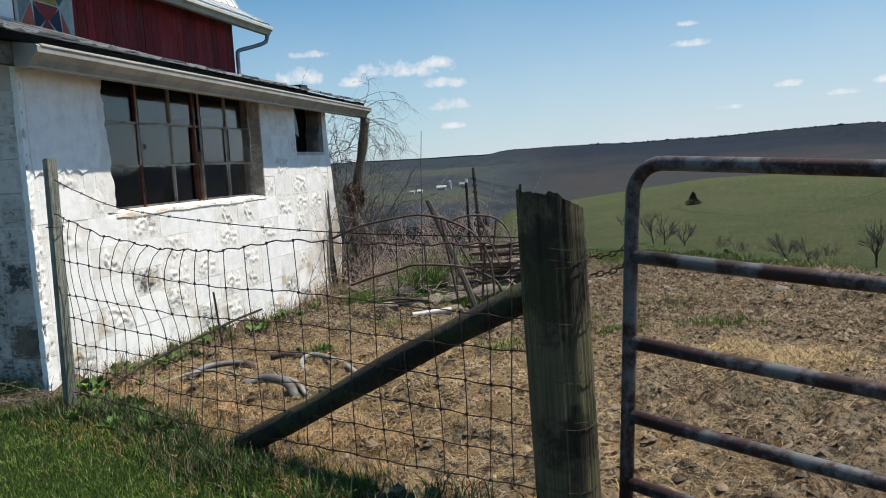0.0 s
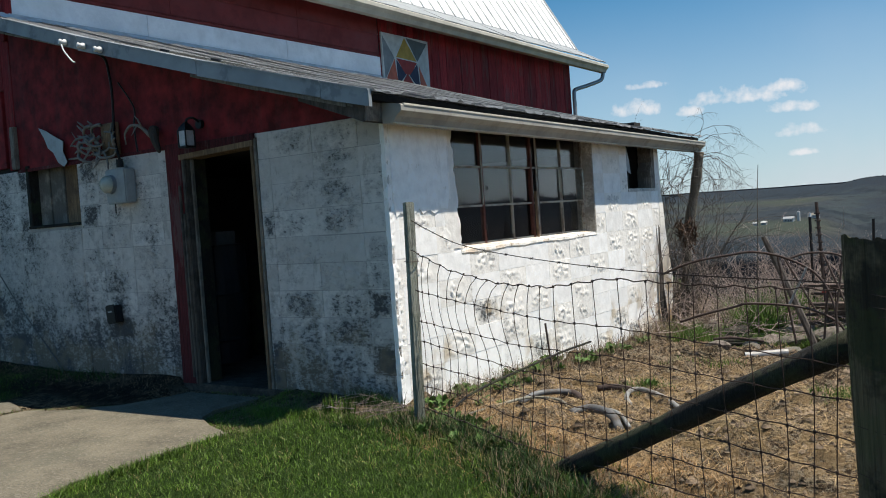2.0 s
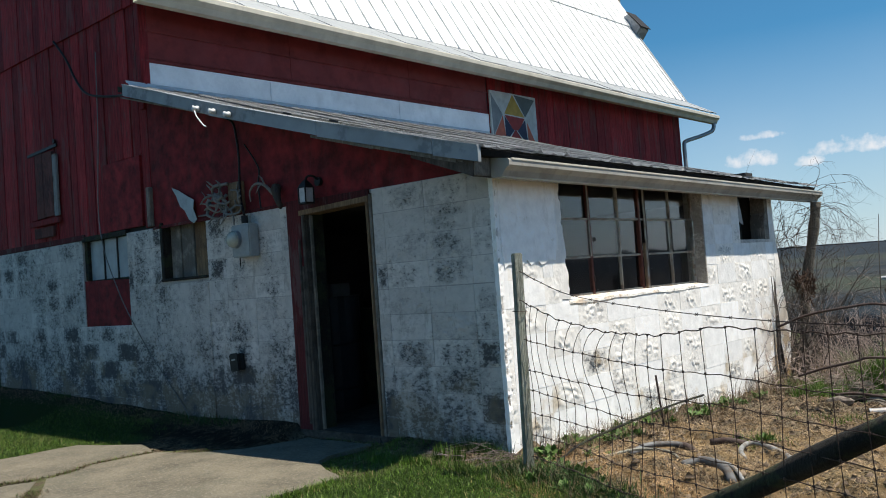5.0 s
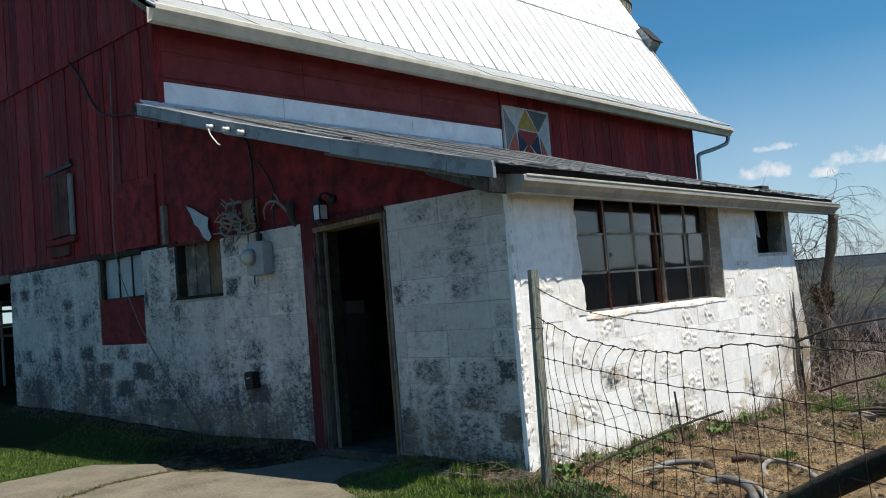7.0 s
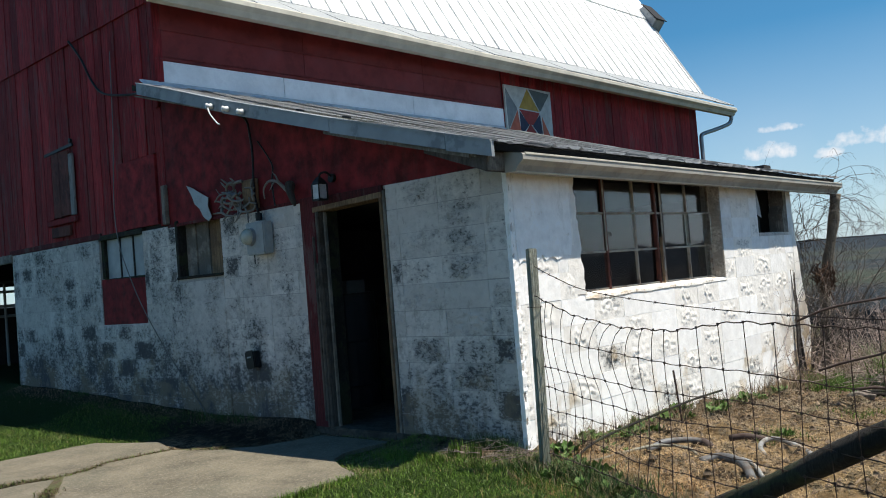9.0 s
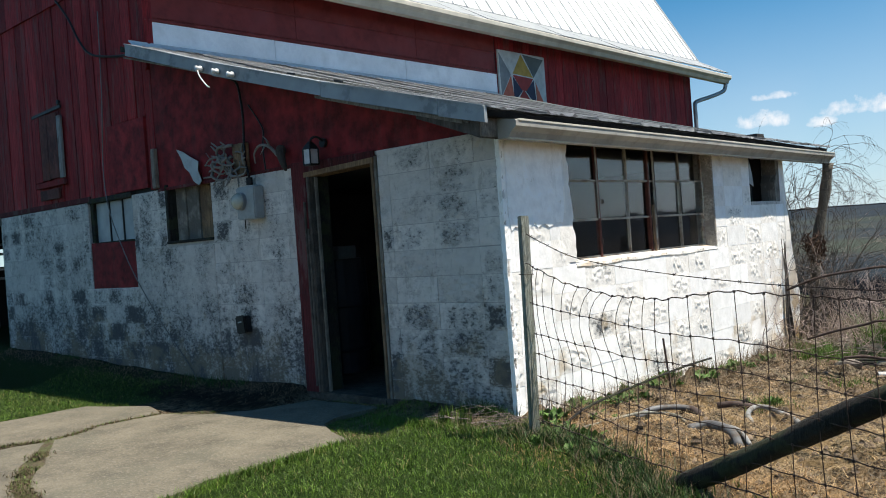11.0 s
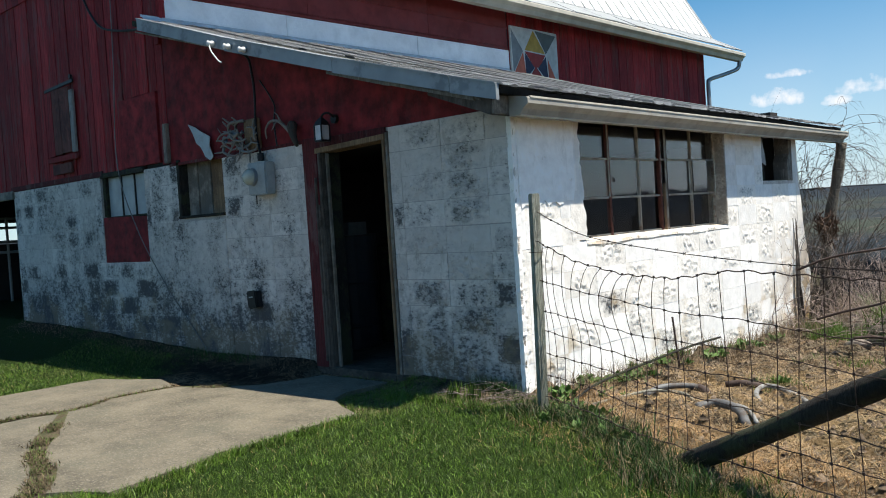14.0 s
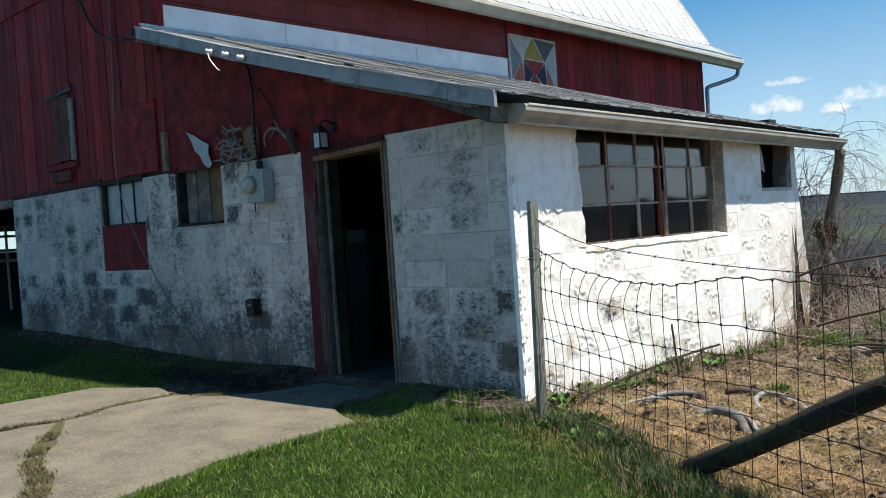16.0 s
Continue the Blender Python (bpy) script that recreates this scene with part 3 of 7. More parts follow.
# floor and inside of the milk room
tagged(part("floor", box(-4.7, -.2, -.02, E_END - .2, -.2, .045), DIM_CONCRETE), "dark grimy concrete floor inside the doorway", "floor", "", "structure")
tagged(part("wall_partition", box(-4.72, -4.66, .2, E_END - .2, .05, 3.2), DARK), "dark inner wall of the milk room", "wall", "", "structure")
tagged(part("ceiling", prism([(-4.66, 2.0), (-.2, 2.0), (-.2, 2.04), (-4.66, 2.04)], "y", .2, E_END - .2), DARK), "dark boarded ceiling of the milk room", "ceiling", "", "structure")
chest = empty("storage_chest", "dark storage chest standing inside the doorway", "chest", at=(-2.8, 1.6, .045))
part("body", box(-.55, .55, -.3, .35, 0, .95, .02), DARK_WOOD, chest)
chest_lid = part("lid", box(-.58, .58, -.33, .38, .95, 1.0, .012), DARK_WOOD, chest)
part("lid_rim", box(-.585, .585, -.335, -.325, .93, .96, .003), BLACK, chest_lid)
tub = bmesh.new()
bmesh.ops.create_cone(tub, cap_ends=True, segments=24, radius1=.13, radius2=.17, depth=.26)
bmesh.ops.delete(tub, geom=[f for f in tub.faces if f.normal.z > .9], context="FACES_ONLY")
ob = part("bucket", tub, plain("pale_plastic", (.45, .48, .52), .5), None, "", True)
ob.location = (-2.55, 1.5, 1.18)
tagged(ob, "pale plastic bucket standing on the dark chest", "bucket")

# uneven skim of paint and plaster round the corner, chipped along the arris
V, F = [], []
for j in range(84):
    z = -.06 + 2.12 * j / 83
    q = noise.noise(Vector((3.1, 0, z * 9))) * .016 + noise.noise(Vector((7.7, 0, z * 31))) * .011
    q -= .02 * max(0.0, noise.noise(Vector((1.3, 4, z * 5))) - .25)
    for x, y in ((-.055, .013), (-.035 + rnd(-.004, .004), .001 + rnd(-.002, .002)), (.003 + q, -.003 - q), (-.003 + rnd(-.002, .002), .045 + rnd(-.006, .006)), (-.014, .085)):
        V.append((x, y, z))
for j in range(83):
    for i in range(4):
        a = j * 5 + i
        F.append((a, a + 1, a + 6, a + 5))
part("corner_skim", (V, [], F), BLOCK_SUN_FLAT, wall_east)

# smooth plaster between the corner and the big window
skim = [(.06, 2.055), (.06, 1.46)]
for k in range(15):
    skim.append((.08 + .66 * k / 14, 1.36 + .09 * noise.noise(Vector((k * .55, 3.3, 0))) + rnd(-.012, .012)))
skim += [(.77, 1.5), (.77, 2.055)]
part("plaster_skim", prism(skim, "x", -.012, .001), BLOCK_SUN_FLAT, wall_east, "smooth cracked plaster skim")

# the far end of the sunlit wall flares towards its foot
flare = [(5.3, 2.04), (5.35, 1.95)]
for k in range(24):
    z = 1.9 - 2.2 * k / 23
    flare.append((float(np.interp(z, [-.3, .33, .74, 1.42, 1.95], [5.46, 5.63, 5.53, 5.39, 5.345])) + rnd(-.014, .014), z))
flare += [(5.42, -.45), (5.3, -.45)]
part("wall_end", prism(flare, "x", -.2, -.004), BLOCK_SUN, wall_east)

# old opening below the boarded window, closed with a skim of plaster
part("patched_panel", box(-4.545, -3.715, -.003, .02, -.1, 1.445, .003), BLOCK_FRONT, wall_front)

# ---------- doorway ----------
door = empty("door_1", "open doorway with bare weathered timber frame and red casing", "door", "", "structure", (-1.8, .1, .05))


def dpart(name, bm, mat, label=""):
    ob = part(name, bm, mat, door, label)
    ob.matrix_parent_inverse = Matrix.Translation(door.location).inverted()
    return ob


dpart("jamb", box(-2.18, -2.14, -.015, .08, -.1, 1.97, .006), DULL_WOOD)
# Dark liners added over the white reveal to carry the doorway's shade.
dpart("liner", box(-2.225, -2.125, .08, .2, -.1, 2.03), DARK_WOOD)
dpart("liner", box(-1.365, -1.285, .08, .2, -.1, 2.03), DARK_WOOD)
dpart("jamb", box(-1.345, -1.308, -.012, .08, -.05, 2.0, .006), TAN_WOOD)
dpart("stop_strip", box(-2.12, -2.1, .03, .06, .03, 1.95, .003), GREY_WOOD)
dpart("header", prism([(-2.2, 1.955), (-1.3, 1.985), (-1.3, 2.03), (-2.2, 1.998)], "y", -.02, .16), TAN_WOOD, "orange-brown bare timber header")
dpart("head_casing", prism([(-2.2, 2.0), (-1.3, 2.032), (-1.3, 2.085), (-2.2, 2.085)], "y", -.01, .1), RED_TRIM)
dpart("casing", box(-2.385, -2.187, -.012, .05, -.12, 2.1, .005), RED_TRIM, "flaking dark red casing board")
dpart("edge_strip", box(-2.225, -2.2, -.03, -.013, .1, 1.74, .004), DULL_WOOD, "loose bare wood strip")
dpart("edge_strip", box(-2.19, -2.165, -.03, -.016, .05, 1.5, .004), DULL_WOOD, "loose bare wood strip")
dpart("casing", box(-1.306, -1.276, -.006, .05, -.02, 2.04, .003), GREY_WOOD)
dpart("sill", box(-2.17, -1.32, -.03, .24, -.1, .048, .015), DIM_CONCRETE)

# Drum and box colours are taken down to suit the unlit room.
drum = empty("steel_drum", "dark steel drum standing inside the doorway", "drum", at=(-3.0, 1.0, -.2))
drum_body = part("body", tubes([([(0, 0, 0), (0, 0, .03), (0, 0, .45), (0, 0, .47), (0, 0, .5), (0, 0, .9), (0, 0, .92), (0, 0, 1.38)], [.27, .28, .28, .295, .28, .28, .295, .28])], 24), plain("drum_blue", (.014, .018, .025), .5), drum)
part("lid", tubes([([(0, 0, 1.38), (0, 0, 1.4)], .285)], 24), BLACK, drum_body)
crate = part("feed_box", box(-3.16, -2.82, .85, 1.1, 1.2, 1.33, .006), plain("pale_carton", (.13, .13, .13), .8))
tagged(crate, "small pale box lying on the drum", "box")

# ---------- big steel window ----------
win = empty("window_1", "large rusted steel window with fifteen dusty panes", "window", "", "structure", (-.12, 2.26, 1.08))


def wpart(name, bm, mat, label=""):
    ob = part(name, bm, mat, win, label)
    ob.matrix_parent_inverse = Matrix.Translation(win.location).inverted()
    return ob


WX = -.125
ys = [.93, 1.455, 1.955, 2.33, 2.45, 2.95, 3.43]
zs = [1.082, 1.394, 1.722, 2.06]
for i in (0, 1, 2, 4, 5):
    for k in range(3):
        y0, y1 = ys[i], ys[i + 1]
        p = wpart("pane", box(WX - .002, WX + .002, y0 + .008, y1 - .008, zs[k] + .008, zs[k + 1] - .008), GLASS)
        p.visible_shadow = False
        p.rotation_euler = (radians(rnd(-.25, .25)), 0, radians(rnd(-.4, .4)))
for k in range(3):
    p = wpart("pane", box(WX - .002, WX + .002, 2.345, 2.435, zs[k] + .008, zs[k + 1] - .008), GLASS)
    p.visible_shadow = False
for i, y in enumerate(ys):
    heavy = i in (1, 3, 4)
    w = (.022, .034, .016, .034, .024, .016, .022)[i] / 2
    wpart("window_frame" if i in (0, 6) else "muntin", box(WX - .02, WX + (.016 if heavy else .012), y - w, y + w, 1.06, 2.07, .003), (RUST_RED if i in (1, 3) else RUST if i == 4 else RUST_FRAME))
for k, z in enumerate(zs):
    wpart("window_frame" if k in (0, 3) else "muntin", box(WX - .012, WX + .010, .93, 3.43, z - .009, z + .009, .002), RUST_FRAME)
wpart("mullion_post", box(WX + .017, WX + .04, 2.352, 2.374, 1.05, 1.5, .004), TAN_WOOD, "pale tan strip on the centre bar")
wpart("putty_strip", box(WX + .012, WX + .02, 2.41, 2.436, 1.08, 2.06, .002), RUST_FRAME)
wpart("latch", box(WX + .017, WX + .04, 1.475, 1.5, 1.52, 1.56, .006), RUST)
wpart("latch", box(WX + .017, WX + .03, 1.45, 1.47, 1.18, 1.23, .004), RUST)
wpart("putty_strip", box(WX + .012, WX + .02, 1.435, 1.452, 1.4, 2.06, .002), RUST_FRAME)
sm_ = Mat("stained_sill", (.86, .83, .77), .85)
sm_.vary(sm_.noise(14, 5, .65), .8, 1.08).over(sm_.ramp(sm_.noise(4.5, 5, .7), .5, .8, 0.0, .6), (.66, .47, .3))
sm_.over(sm_.ramp(sm_.noise(9, 6, .7), .62, .8, 0.0, .7), (.3, .27, .22)).bump(sm_.noise(22, 5, .65), .5, .012)
sill, rows_ = bmesh.new(), []
for k in range(53):
    # rough mortar sill, its lip broken and its foot smeared down the wall
    y, lip = .9 + 2.565 * k / 52, .006 * vnoise(k * .5, 3.0, 1.0, 4)
    foot = 1.012 + .016 * vnoise(k * .2, 1.0, 1.0, 5) + rnd(-.004, .004)
    rows_.append([sill.verts.new(p) for p in ((-.2, y, .95), (-.2, y, 1.082), (-.09, y, 1.072 + lip * .4), (-.02 + lip, y, 1.058 + lip * .5), (-.004 + lip * .4, y, 1.045 + lip), (.0, y, .5 * (foot + 1.04)), (-.006, y, foot))])
for p, q in zip(rows_[:-1], rows_[1:]):
    for k in range(7):
        sill.faces.new((p[k], q[k], q[(k + 1) % 7], p[(k + 1) % 7]))
sill.faces.new(rows_[0])
sill.faces.new(rows_[-1][::-1])
wpart("window_sill", sill, sm_.done(), "rough rust-stained mortar sill")
wpart("reveal", box(-.2, -.001, 3.435, 3.468, 1.066, 2.07, .006), weathered("bare_plaster", (.5, .46, .4), (.3, .27, .23), (9, 9, 9)), "bare grey plaster reveal")
wpart("lintel", box(-.2, -.1, .82, 3.47, 2.072, 2.12), DARK_WOOD)

# ragged plaster edge beside the big window
rag = bmesh.new()
pts = [(.7, 1.065)]
for i in range(27):
    z = 1.065 + 1.0 * i / 26
    pts.append((.915 - .075 * (i / 26) + rnd(-.013, .013) + (.016 if i % 5 == 0 else 0) + (.025 if i > 22 else 0), z))
pts.append((.7, 2.065))
prism(pts, "x", -.19, -.006, rag)
wpart("rough_jamb", rag, BLOCK_SUN)

# small window at the far end of the sunlit wall
win_b = empty("window_2", "small open window hole with a splintered grey jamb", "window", "", "structure", (-.1, 4.68, 1.5))
for nm, bm, mt in (("pane", box(-.154, -.15, 4.39, 4.72, 1.52, 2.06), GLASS), ("jamb", prism([(5.06, 1.49), (5.19, 1.49), (5.19, 2.07), (5.13, 2.07), (5.09, 1.9), (5.11, 1.8), (5.05, 1.7)], "x", -.16, .004), GREY_WOOD), ("torn_screen", prism([(4.375, 1.54), (4.43, 1.62), (4.41, 1.7), (4.53, 1.66), (4.50, 1.8), (4.44, 1.95), (4.375, 2.05)], "x", -.03, -.026), ZINC),
                   ("muntin", box(-.165, -.14, 4.72, 4.75, 1.5, 2.07, .004), DARK_WOOD), ("window_sill", box(-.19, -.001, 4.37, 5.2, 1.45, 1.494, .008), BLOCK_FRONT),
                   ("lintel", box(-.19, -.08, 4.37, 5.2, 2.06, 2.1), DARK_WOOD)):
    o = part(nm, bm, mt, win_b)
    o.matrix_parent_inverse = Matrix.Translation(win_b.location).inverted()

# two small windows in the shaded wall
win_c = empty("window_3", "small square window patched with brown boards", "window", "", "structure", (-4.13, .1, 1.5))
for i, (x0, x1) in enumerate(((-4.53, -4.34), (-4.33, -4.1), (-4.09, -3.73))):
    o = part("board", box(x0, x1, .10 + .01 * i, .125 + .01 * i, 1.5, 2.12, .004), TAN_WOOD if i == 2 else GREY_WOOD, win_c)
    o.matrix_parent_inverse = Matrix.Translation(win_c.location).inverted()
for nm, bm in (("jamb", box(-4.588, -4.53, .0, .16, 1.5, 2.12, .006)), ("jamb", box(-3.73, -3.712, .02, .16, 1.5, 2.12, .004)), ("window_sill", box(-4.588, -3.712, -.012, .18, 1.485, 1.515, .006))):
    o = part(nm, bm, DARK_WOOD, win_c)
    o.matrix_parent_inverse = Matrix.Translation(win_c.location).inverted()
win_d = empty("window_4", "narrow window of three dusty panes over a red painted panel", "window", "", "structure", (-5.8, .1, 1.0))
for x0, x1 in ((-6.29, -5.96), (-5.94, -5.64), (-5.62, -5.33)):
    o = part("pane", box(x0, x1, .07, .075, 1.58, 2.1), FROST, win_d)
    o.matrix_parent_inverse = Matrix.Translation(win_d.location).inverted()
for nm, bm, mt in (("red_panel", prism([(-6.375, .985), (-5.31, .952), (-5.305, 1.56), (-6.37, 1.585)], "y", .015, .045), RED_PLY), ("muntin", box(-5.96, -5.94, .055, .085, 1.57, 2.1, .002), BLACK), ("muntin", box(-5.64, -5.62, .055, .085, 1.57, 2.1, .002), BLACK),
                   ("jamb", box(-6.37, -6.29, .03, .15, 1.59, 2.12, .005), DARK_WOOD), ("lintel", box(-6.37, -5.3, -.005, .15, 2.06, 2.12, .005), DARK_WOOD), ("window_sill", box(-6.37, -5.3, .05, .15, 1.57, 1.59, .003), DARK_WOOD)):
    o = part(nm, bm, mt, win_d)
    o.matrix_parent_inverse = Matrix.Translation(win_d.location).inverted()

# ---------- lean-to roof ----------
roof = empty("lean_to_roof", "low pitched galvanised metal roof with a dark curled eave", "roof", "", "structure", (0, 0, 2.2))


def rpart(name, bm, mat, label="", smooth=False):
    ob = settle(part(name, bm, mat, roof, label, smooth))
    ob.matrix_parent_inverse = Matrix.Translation(roof.location).inverted()
    return ob


Y0, Y1 = -.33, 6.4
RX0, RX1 = -4.74, .2
# tin sheets, each lapping its neighbour, ribs along the fall
edges = [Y0 + (Y1 - Y0) * i / 10 for i in range(11)]
for i in range(10):
    bm = bmesh.new()
    a, b = edges[i], edges[i + 1] + .03
    prof = []
    for k in range(17):
        yy = a + (b - a) * k / 16
        prof.append((yy, .016 if k in (0, 8, 16) else (.007 if k in (4, 12) else 0.0)))
    rows = []
    lift = [rnd(-.003, .005) for _ in prof]
    for q in range(15):
        # close rows at the eave, where the sheet's lip is bent and curled
        f = (0, .004, .012, .03, .06, .1, .16, .24, .34, .45, .56, .67, .78, .89, 1.0)[q]
        xx = RX1 + (RX0 - RX1) * f + (rnd(-.012, .012) if q == 0 else 0)
        jit = rnd(-.005, .005)
        curl = max(0.0, 1 - f / .06)
        rows.append([bm.verts.new((max(xx, -4.55) if yy < -.03 else xx, yy, roof_z(max(xx, -4.55) if yy < -.03 else xx) + hh * (1 + .3 * curl) + jit + lift[m] * curl + .004 * (i % 2))) for m, (yy, hh) in enumerate(prof)])
    for r, q in zip(rows[:-1], rows[1:]):
        for k in range(16):
            bm.faces.new((r[k], r[k + 1], q[k + 1], q[k]))
    bmesh.ops.solidify(bm, geom=bm.faces[:], thickness=.004)
    rpart("roof_sheet", bm, ROOF_TIN)
# black strip added under the lip to stand for the eave's shadow gap
bm = bmesh.new()
rows = []
N = 120
for j in range(N + 1):
    y = Y0 + .02 + (Y1 - Y0 - .04) * j / N
    c = .010 * math.sin(j * .5) + .010 * max(0.0, math.sin(j * .23 + 1)) + rnd(-.009, .009)
    rows.append([bm.verts.new((x, y, z)) for x, z in ((-.1, roof_z(-.1) - .03), (.08, roof_z(.08) - .026), (.18 + c * .5, roof_z(.18) - .02 + c * .4), (.165 + c * .3, roof_z(.165) - .06))])
for r, q in zip(rows[:-1], rows[1:]):
    for k in range(3):
        bm.faces.new((r[k], r[k + 1], q[k + 1], q[k]))
bmesh.ops.solidify(bm, geom=bm.faces[:], thickness=.012)
rpart("eave_gap_strip", bm, ROOF_BLACK)
rpart("deck", prism([(RX0, roof_z(RX0) - .09), (.1, roof_z(.1) - .075), (.1, roof_z(.1) - .03), (RX0, roof_z(RX0) - .03)], "y", Y0 + .03, Y1 - .02), DARK_WOOD)
# metal-clad rake board in three lengths
for a, b in ((-4.55, -3.0), (-2.995, -1.5), (-1.495, -.25), (-.245, .17)):
    w = .115
    rpart("rake_board", prism([(a, roof_z(a) - w), (b, roof_z(b) - w + .01), (b, roof_z(b) + .004), (a, roof_z(a) + .004)], "y", Y0 - .02, Y0 + .012), FASCIA)
    rpart("rake_trim", prism([(a, roof_z(a) + .002), (b, roof_z(b) + .002), (b, roof_z(b) + .012), (a, roof_z(a) + .012)], "y", Y0 - .03, Y0 + .12), FASCIA)
# bare batten below the cladding
for a, b in ((-1.6, -.9), (-.895, -.05)):
    rpart("rake_batten", prism([(a, roof_z(a) - .135), (b, roof_z(b) - .14), (b, roof_z(b) - .112), (a, roof_z(a) - .112)], "y", Y0 + .002, Y0 + .03), GREY_WOOD)
for a in (-2.12, -1.52):
    rpart("open_seam", prism([(a, roof_z(a) + .022), (a + .09, roof_z(a + .09) + .022), (a + .09, roof_z(a + .09) + .04), (a, roof_z(a) + .04)], "y", Y0 + .15, Y0 + .17), BLACK)
rpart("rake_soffit", prism([(-4.66, roof_z(-4.66) - .15), (.0, roof_z(0) - .13), (.0, roof_z(0) - .115), (-4.66, roof_z(-4.66) - .135)], "y", Y0 + .012, .02), GREY_WOOD)
rpart("rake_end", prism([(-.5, roof_z(-.5) - .16), (-.02, 2.03), (.08, 1.99), (.1, roof_z(.1) - .02), (-.5, roof_z(-.5) - .1)], "y", Y0 + .02, .0), BARK)
rpart("eave_board", box(.055, .095, Y0 + .03, Y1 - .03, 2.0, 2.13, .004), GREY_WOOD)
# bright ridge flashing laid against the barn
BRIGHT = metal_paint("bright_flashing", (.6, .61, .62), .3, .5, 0, (.3, .31, .33), 3)
for a, b in ((-.2, 1.3), (1.28, 2.9), (2.88, 4.5), (4.48, 6.12)):
    V, F = [], []
    for k in range(25):
        y, w = a + (b - a) * k / 24, rnd(-.008, .008)
        for x, h in ((-4.745, .05), (-4.735, .03 + w), (-4.69 + w, .02), (-4.675 + w, .01 + w)):
            V.append((x, y, roof_z(x) + h))
        if k:
            F += [(4 * k - 4 + q, 4 * k - 3 + q, 4 * k + 1 + q, 4 * k + q) for q in range(3)]
    rpart("ridge_flashing", (V, [], F), BRIGHT)

# lower gutter with its end cap
gut = empty("roof_gutter", "tan metal eave gutter along the low roof", "gutter", at=(.15, 0, 2.0))


def trough(y0, y1, x, z, w, h):
    """K-style gutter section."""
    t = .004
    out = [(0, h), (0, 0), (w * .55, 0), (w * .72, h * .35), (w, h * .62), (w, h * .92), (w - .012, h)]
    inn = [(w - .012 - t, h - t), (w - t, h * .9), (w - t, h * .64), (w * .72 - t, h * .37), (w * .55 - t, t), (t, t), (t, h)]
    return prism([(x + a, z + b) for a, b in out + inn], "y", y0, y1)


for nm, y0, y1 in (("gutter_run", -.12, 3.05), ("gutter_run", 3.052, 6.36)):
    o = settle(part(nm, trough(y0, y1, .1, 1.985, .165, .12), GUTTER_LOW, gut))
    o.matrix_parent_inverse = Matrix.Translation(gut.location).inverted()
for nm, bm, mt in (("end_cap", prism([(.1, 1.985), (.191, 1.985), (.22, 2.027), (.265, 2.059), (.265, 2.095), (.253, 2.105), (.1, 2.13)], "y", -.13, -.12), GUTTER_LOW),
                   ("end_cap", prism([(.1, 1.985), (.191, 1.985), (.22, 2.027), (.265, 2.059), (.265, 2.095), (.253, 2.105), (.1, 2.13)], "y", 6.36, 6.366), GUTTER_LOW),
                   ("rim", box(.245, .271, -.1, 6.36, 2.093, 2.111, .004), GUTTER),
                   ("lower_bead", box(.18, .2, -.12, 6.36, 1.981, 1.989, .002), GUTTER)):
    o = settle(part(nm, bm, mt, gut))
    o.matrix_parent_inverse = Matrix.Translation(gut.location).inverted()
# crooked post that holds up the far end of the eave
pp = spline([(-.12, 6.3, -.4), (-.05, 6.3, .5), (.01, 6.3, .98), (.13, 6.31, 1.54), (.2, 6.3, 1.93)], 5)
tagged(part("support_post", tubes([(pp, [.062 + .006 * math.sin(i * 1.3) for i in range(len(pp))])], 11), weathered("pole_wood", (.3, .26, .2), (.17, .145, .115), (12, 12, 1)), None, "", True), "crooked grey pole holding up the eave end", "post")

# ---------- barn ----------
BX = -4.75
barn_side = tagged(part("wall_barn_side", box(BX - .25, BX - .03, .1, 13.0, -.4, 4.7), DARK), "upper side wall of the red barn", "wall", "", "structure")
# pressed red siding with painted flashing below it
for z0, z1, y0 in ((3.945, 4.28, .0), (4.285, 4.62, .0)):
    for a, b in ((y0, 2.1), (2.1, 4.3), (4.3, 6.12)):
        bm = box(BX - .06, BX - .01, a, b - .003, z0, z1, .003)
        part("siding_panel", bm, RED_TIN, barn_side)
    part("siding_bead", box(BX - .03, BX + .008, y0, 6.12, z0 - .012, z0 + .018, .007), RED_TIN, barn_side)
    if z0 < 4:
        part("siding_bead", box(BX - .03, BX + .004, y0, 6.12, z0 + .03, z0 + .048, .006), RED_TIN, barn_side)
for a, b in ((.0, 1.75), (1.755, 4.05), (4.055, 6.14)):
    part("flashing_panel", box(BX - .06, BX - .006, a, b, 3.5, 3.93, .003), WHITE_FLASH, barn_side, "white painted flashing")
y = 6.15
while y < 12.95:
    w = min(rnd(.19, .27), 13.0 - y)
    part("board", box(BX - .03, BX - .008 + rnd(-.004, .004), y + .003, y + w - .003, 2.6, 4.66, .003), RED_BOARD, barn_side)
    y += w

# gable end: two tiers of upright boards
barn_gable = tagged(part("wall_barn_gable", prism([(-16.5, 4.5), (-4.86, 4.5), (-5.25, 5.0), (-9.4, 11.9), (-12.4, 11.9), (-16.4, 5.0)], "y", .06, .2), DARK), "dark red board gable end of the barn", "wall", "", "structure")
part("backing", box(-9.05, -4.83, .06, .2, 2.08, 4.5), DARK, barn_gable)
part("backing", box(-16.5, -9.05, .06, .2, 2.08, 4.5), DARK, barn_gable)
part("post", box(-12.6, -12.35, .0, .2, -.3, 2.06, .01), GREY_WOOD, barn_gable)


def gable_top(x):
    if x > -5.2:
        return 4.62 + (-4.5 - x) * .657
    if x > -6.5:
        return 5.06 + (-5.2 - x) * 1.66
    return 5.06 + (-5.2 - x) * 1.66


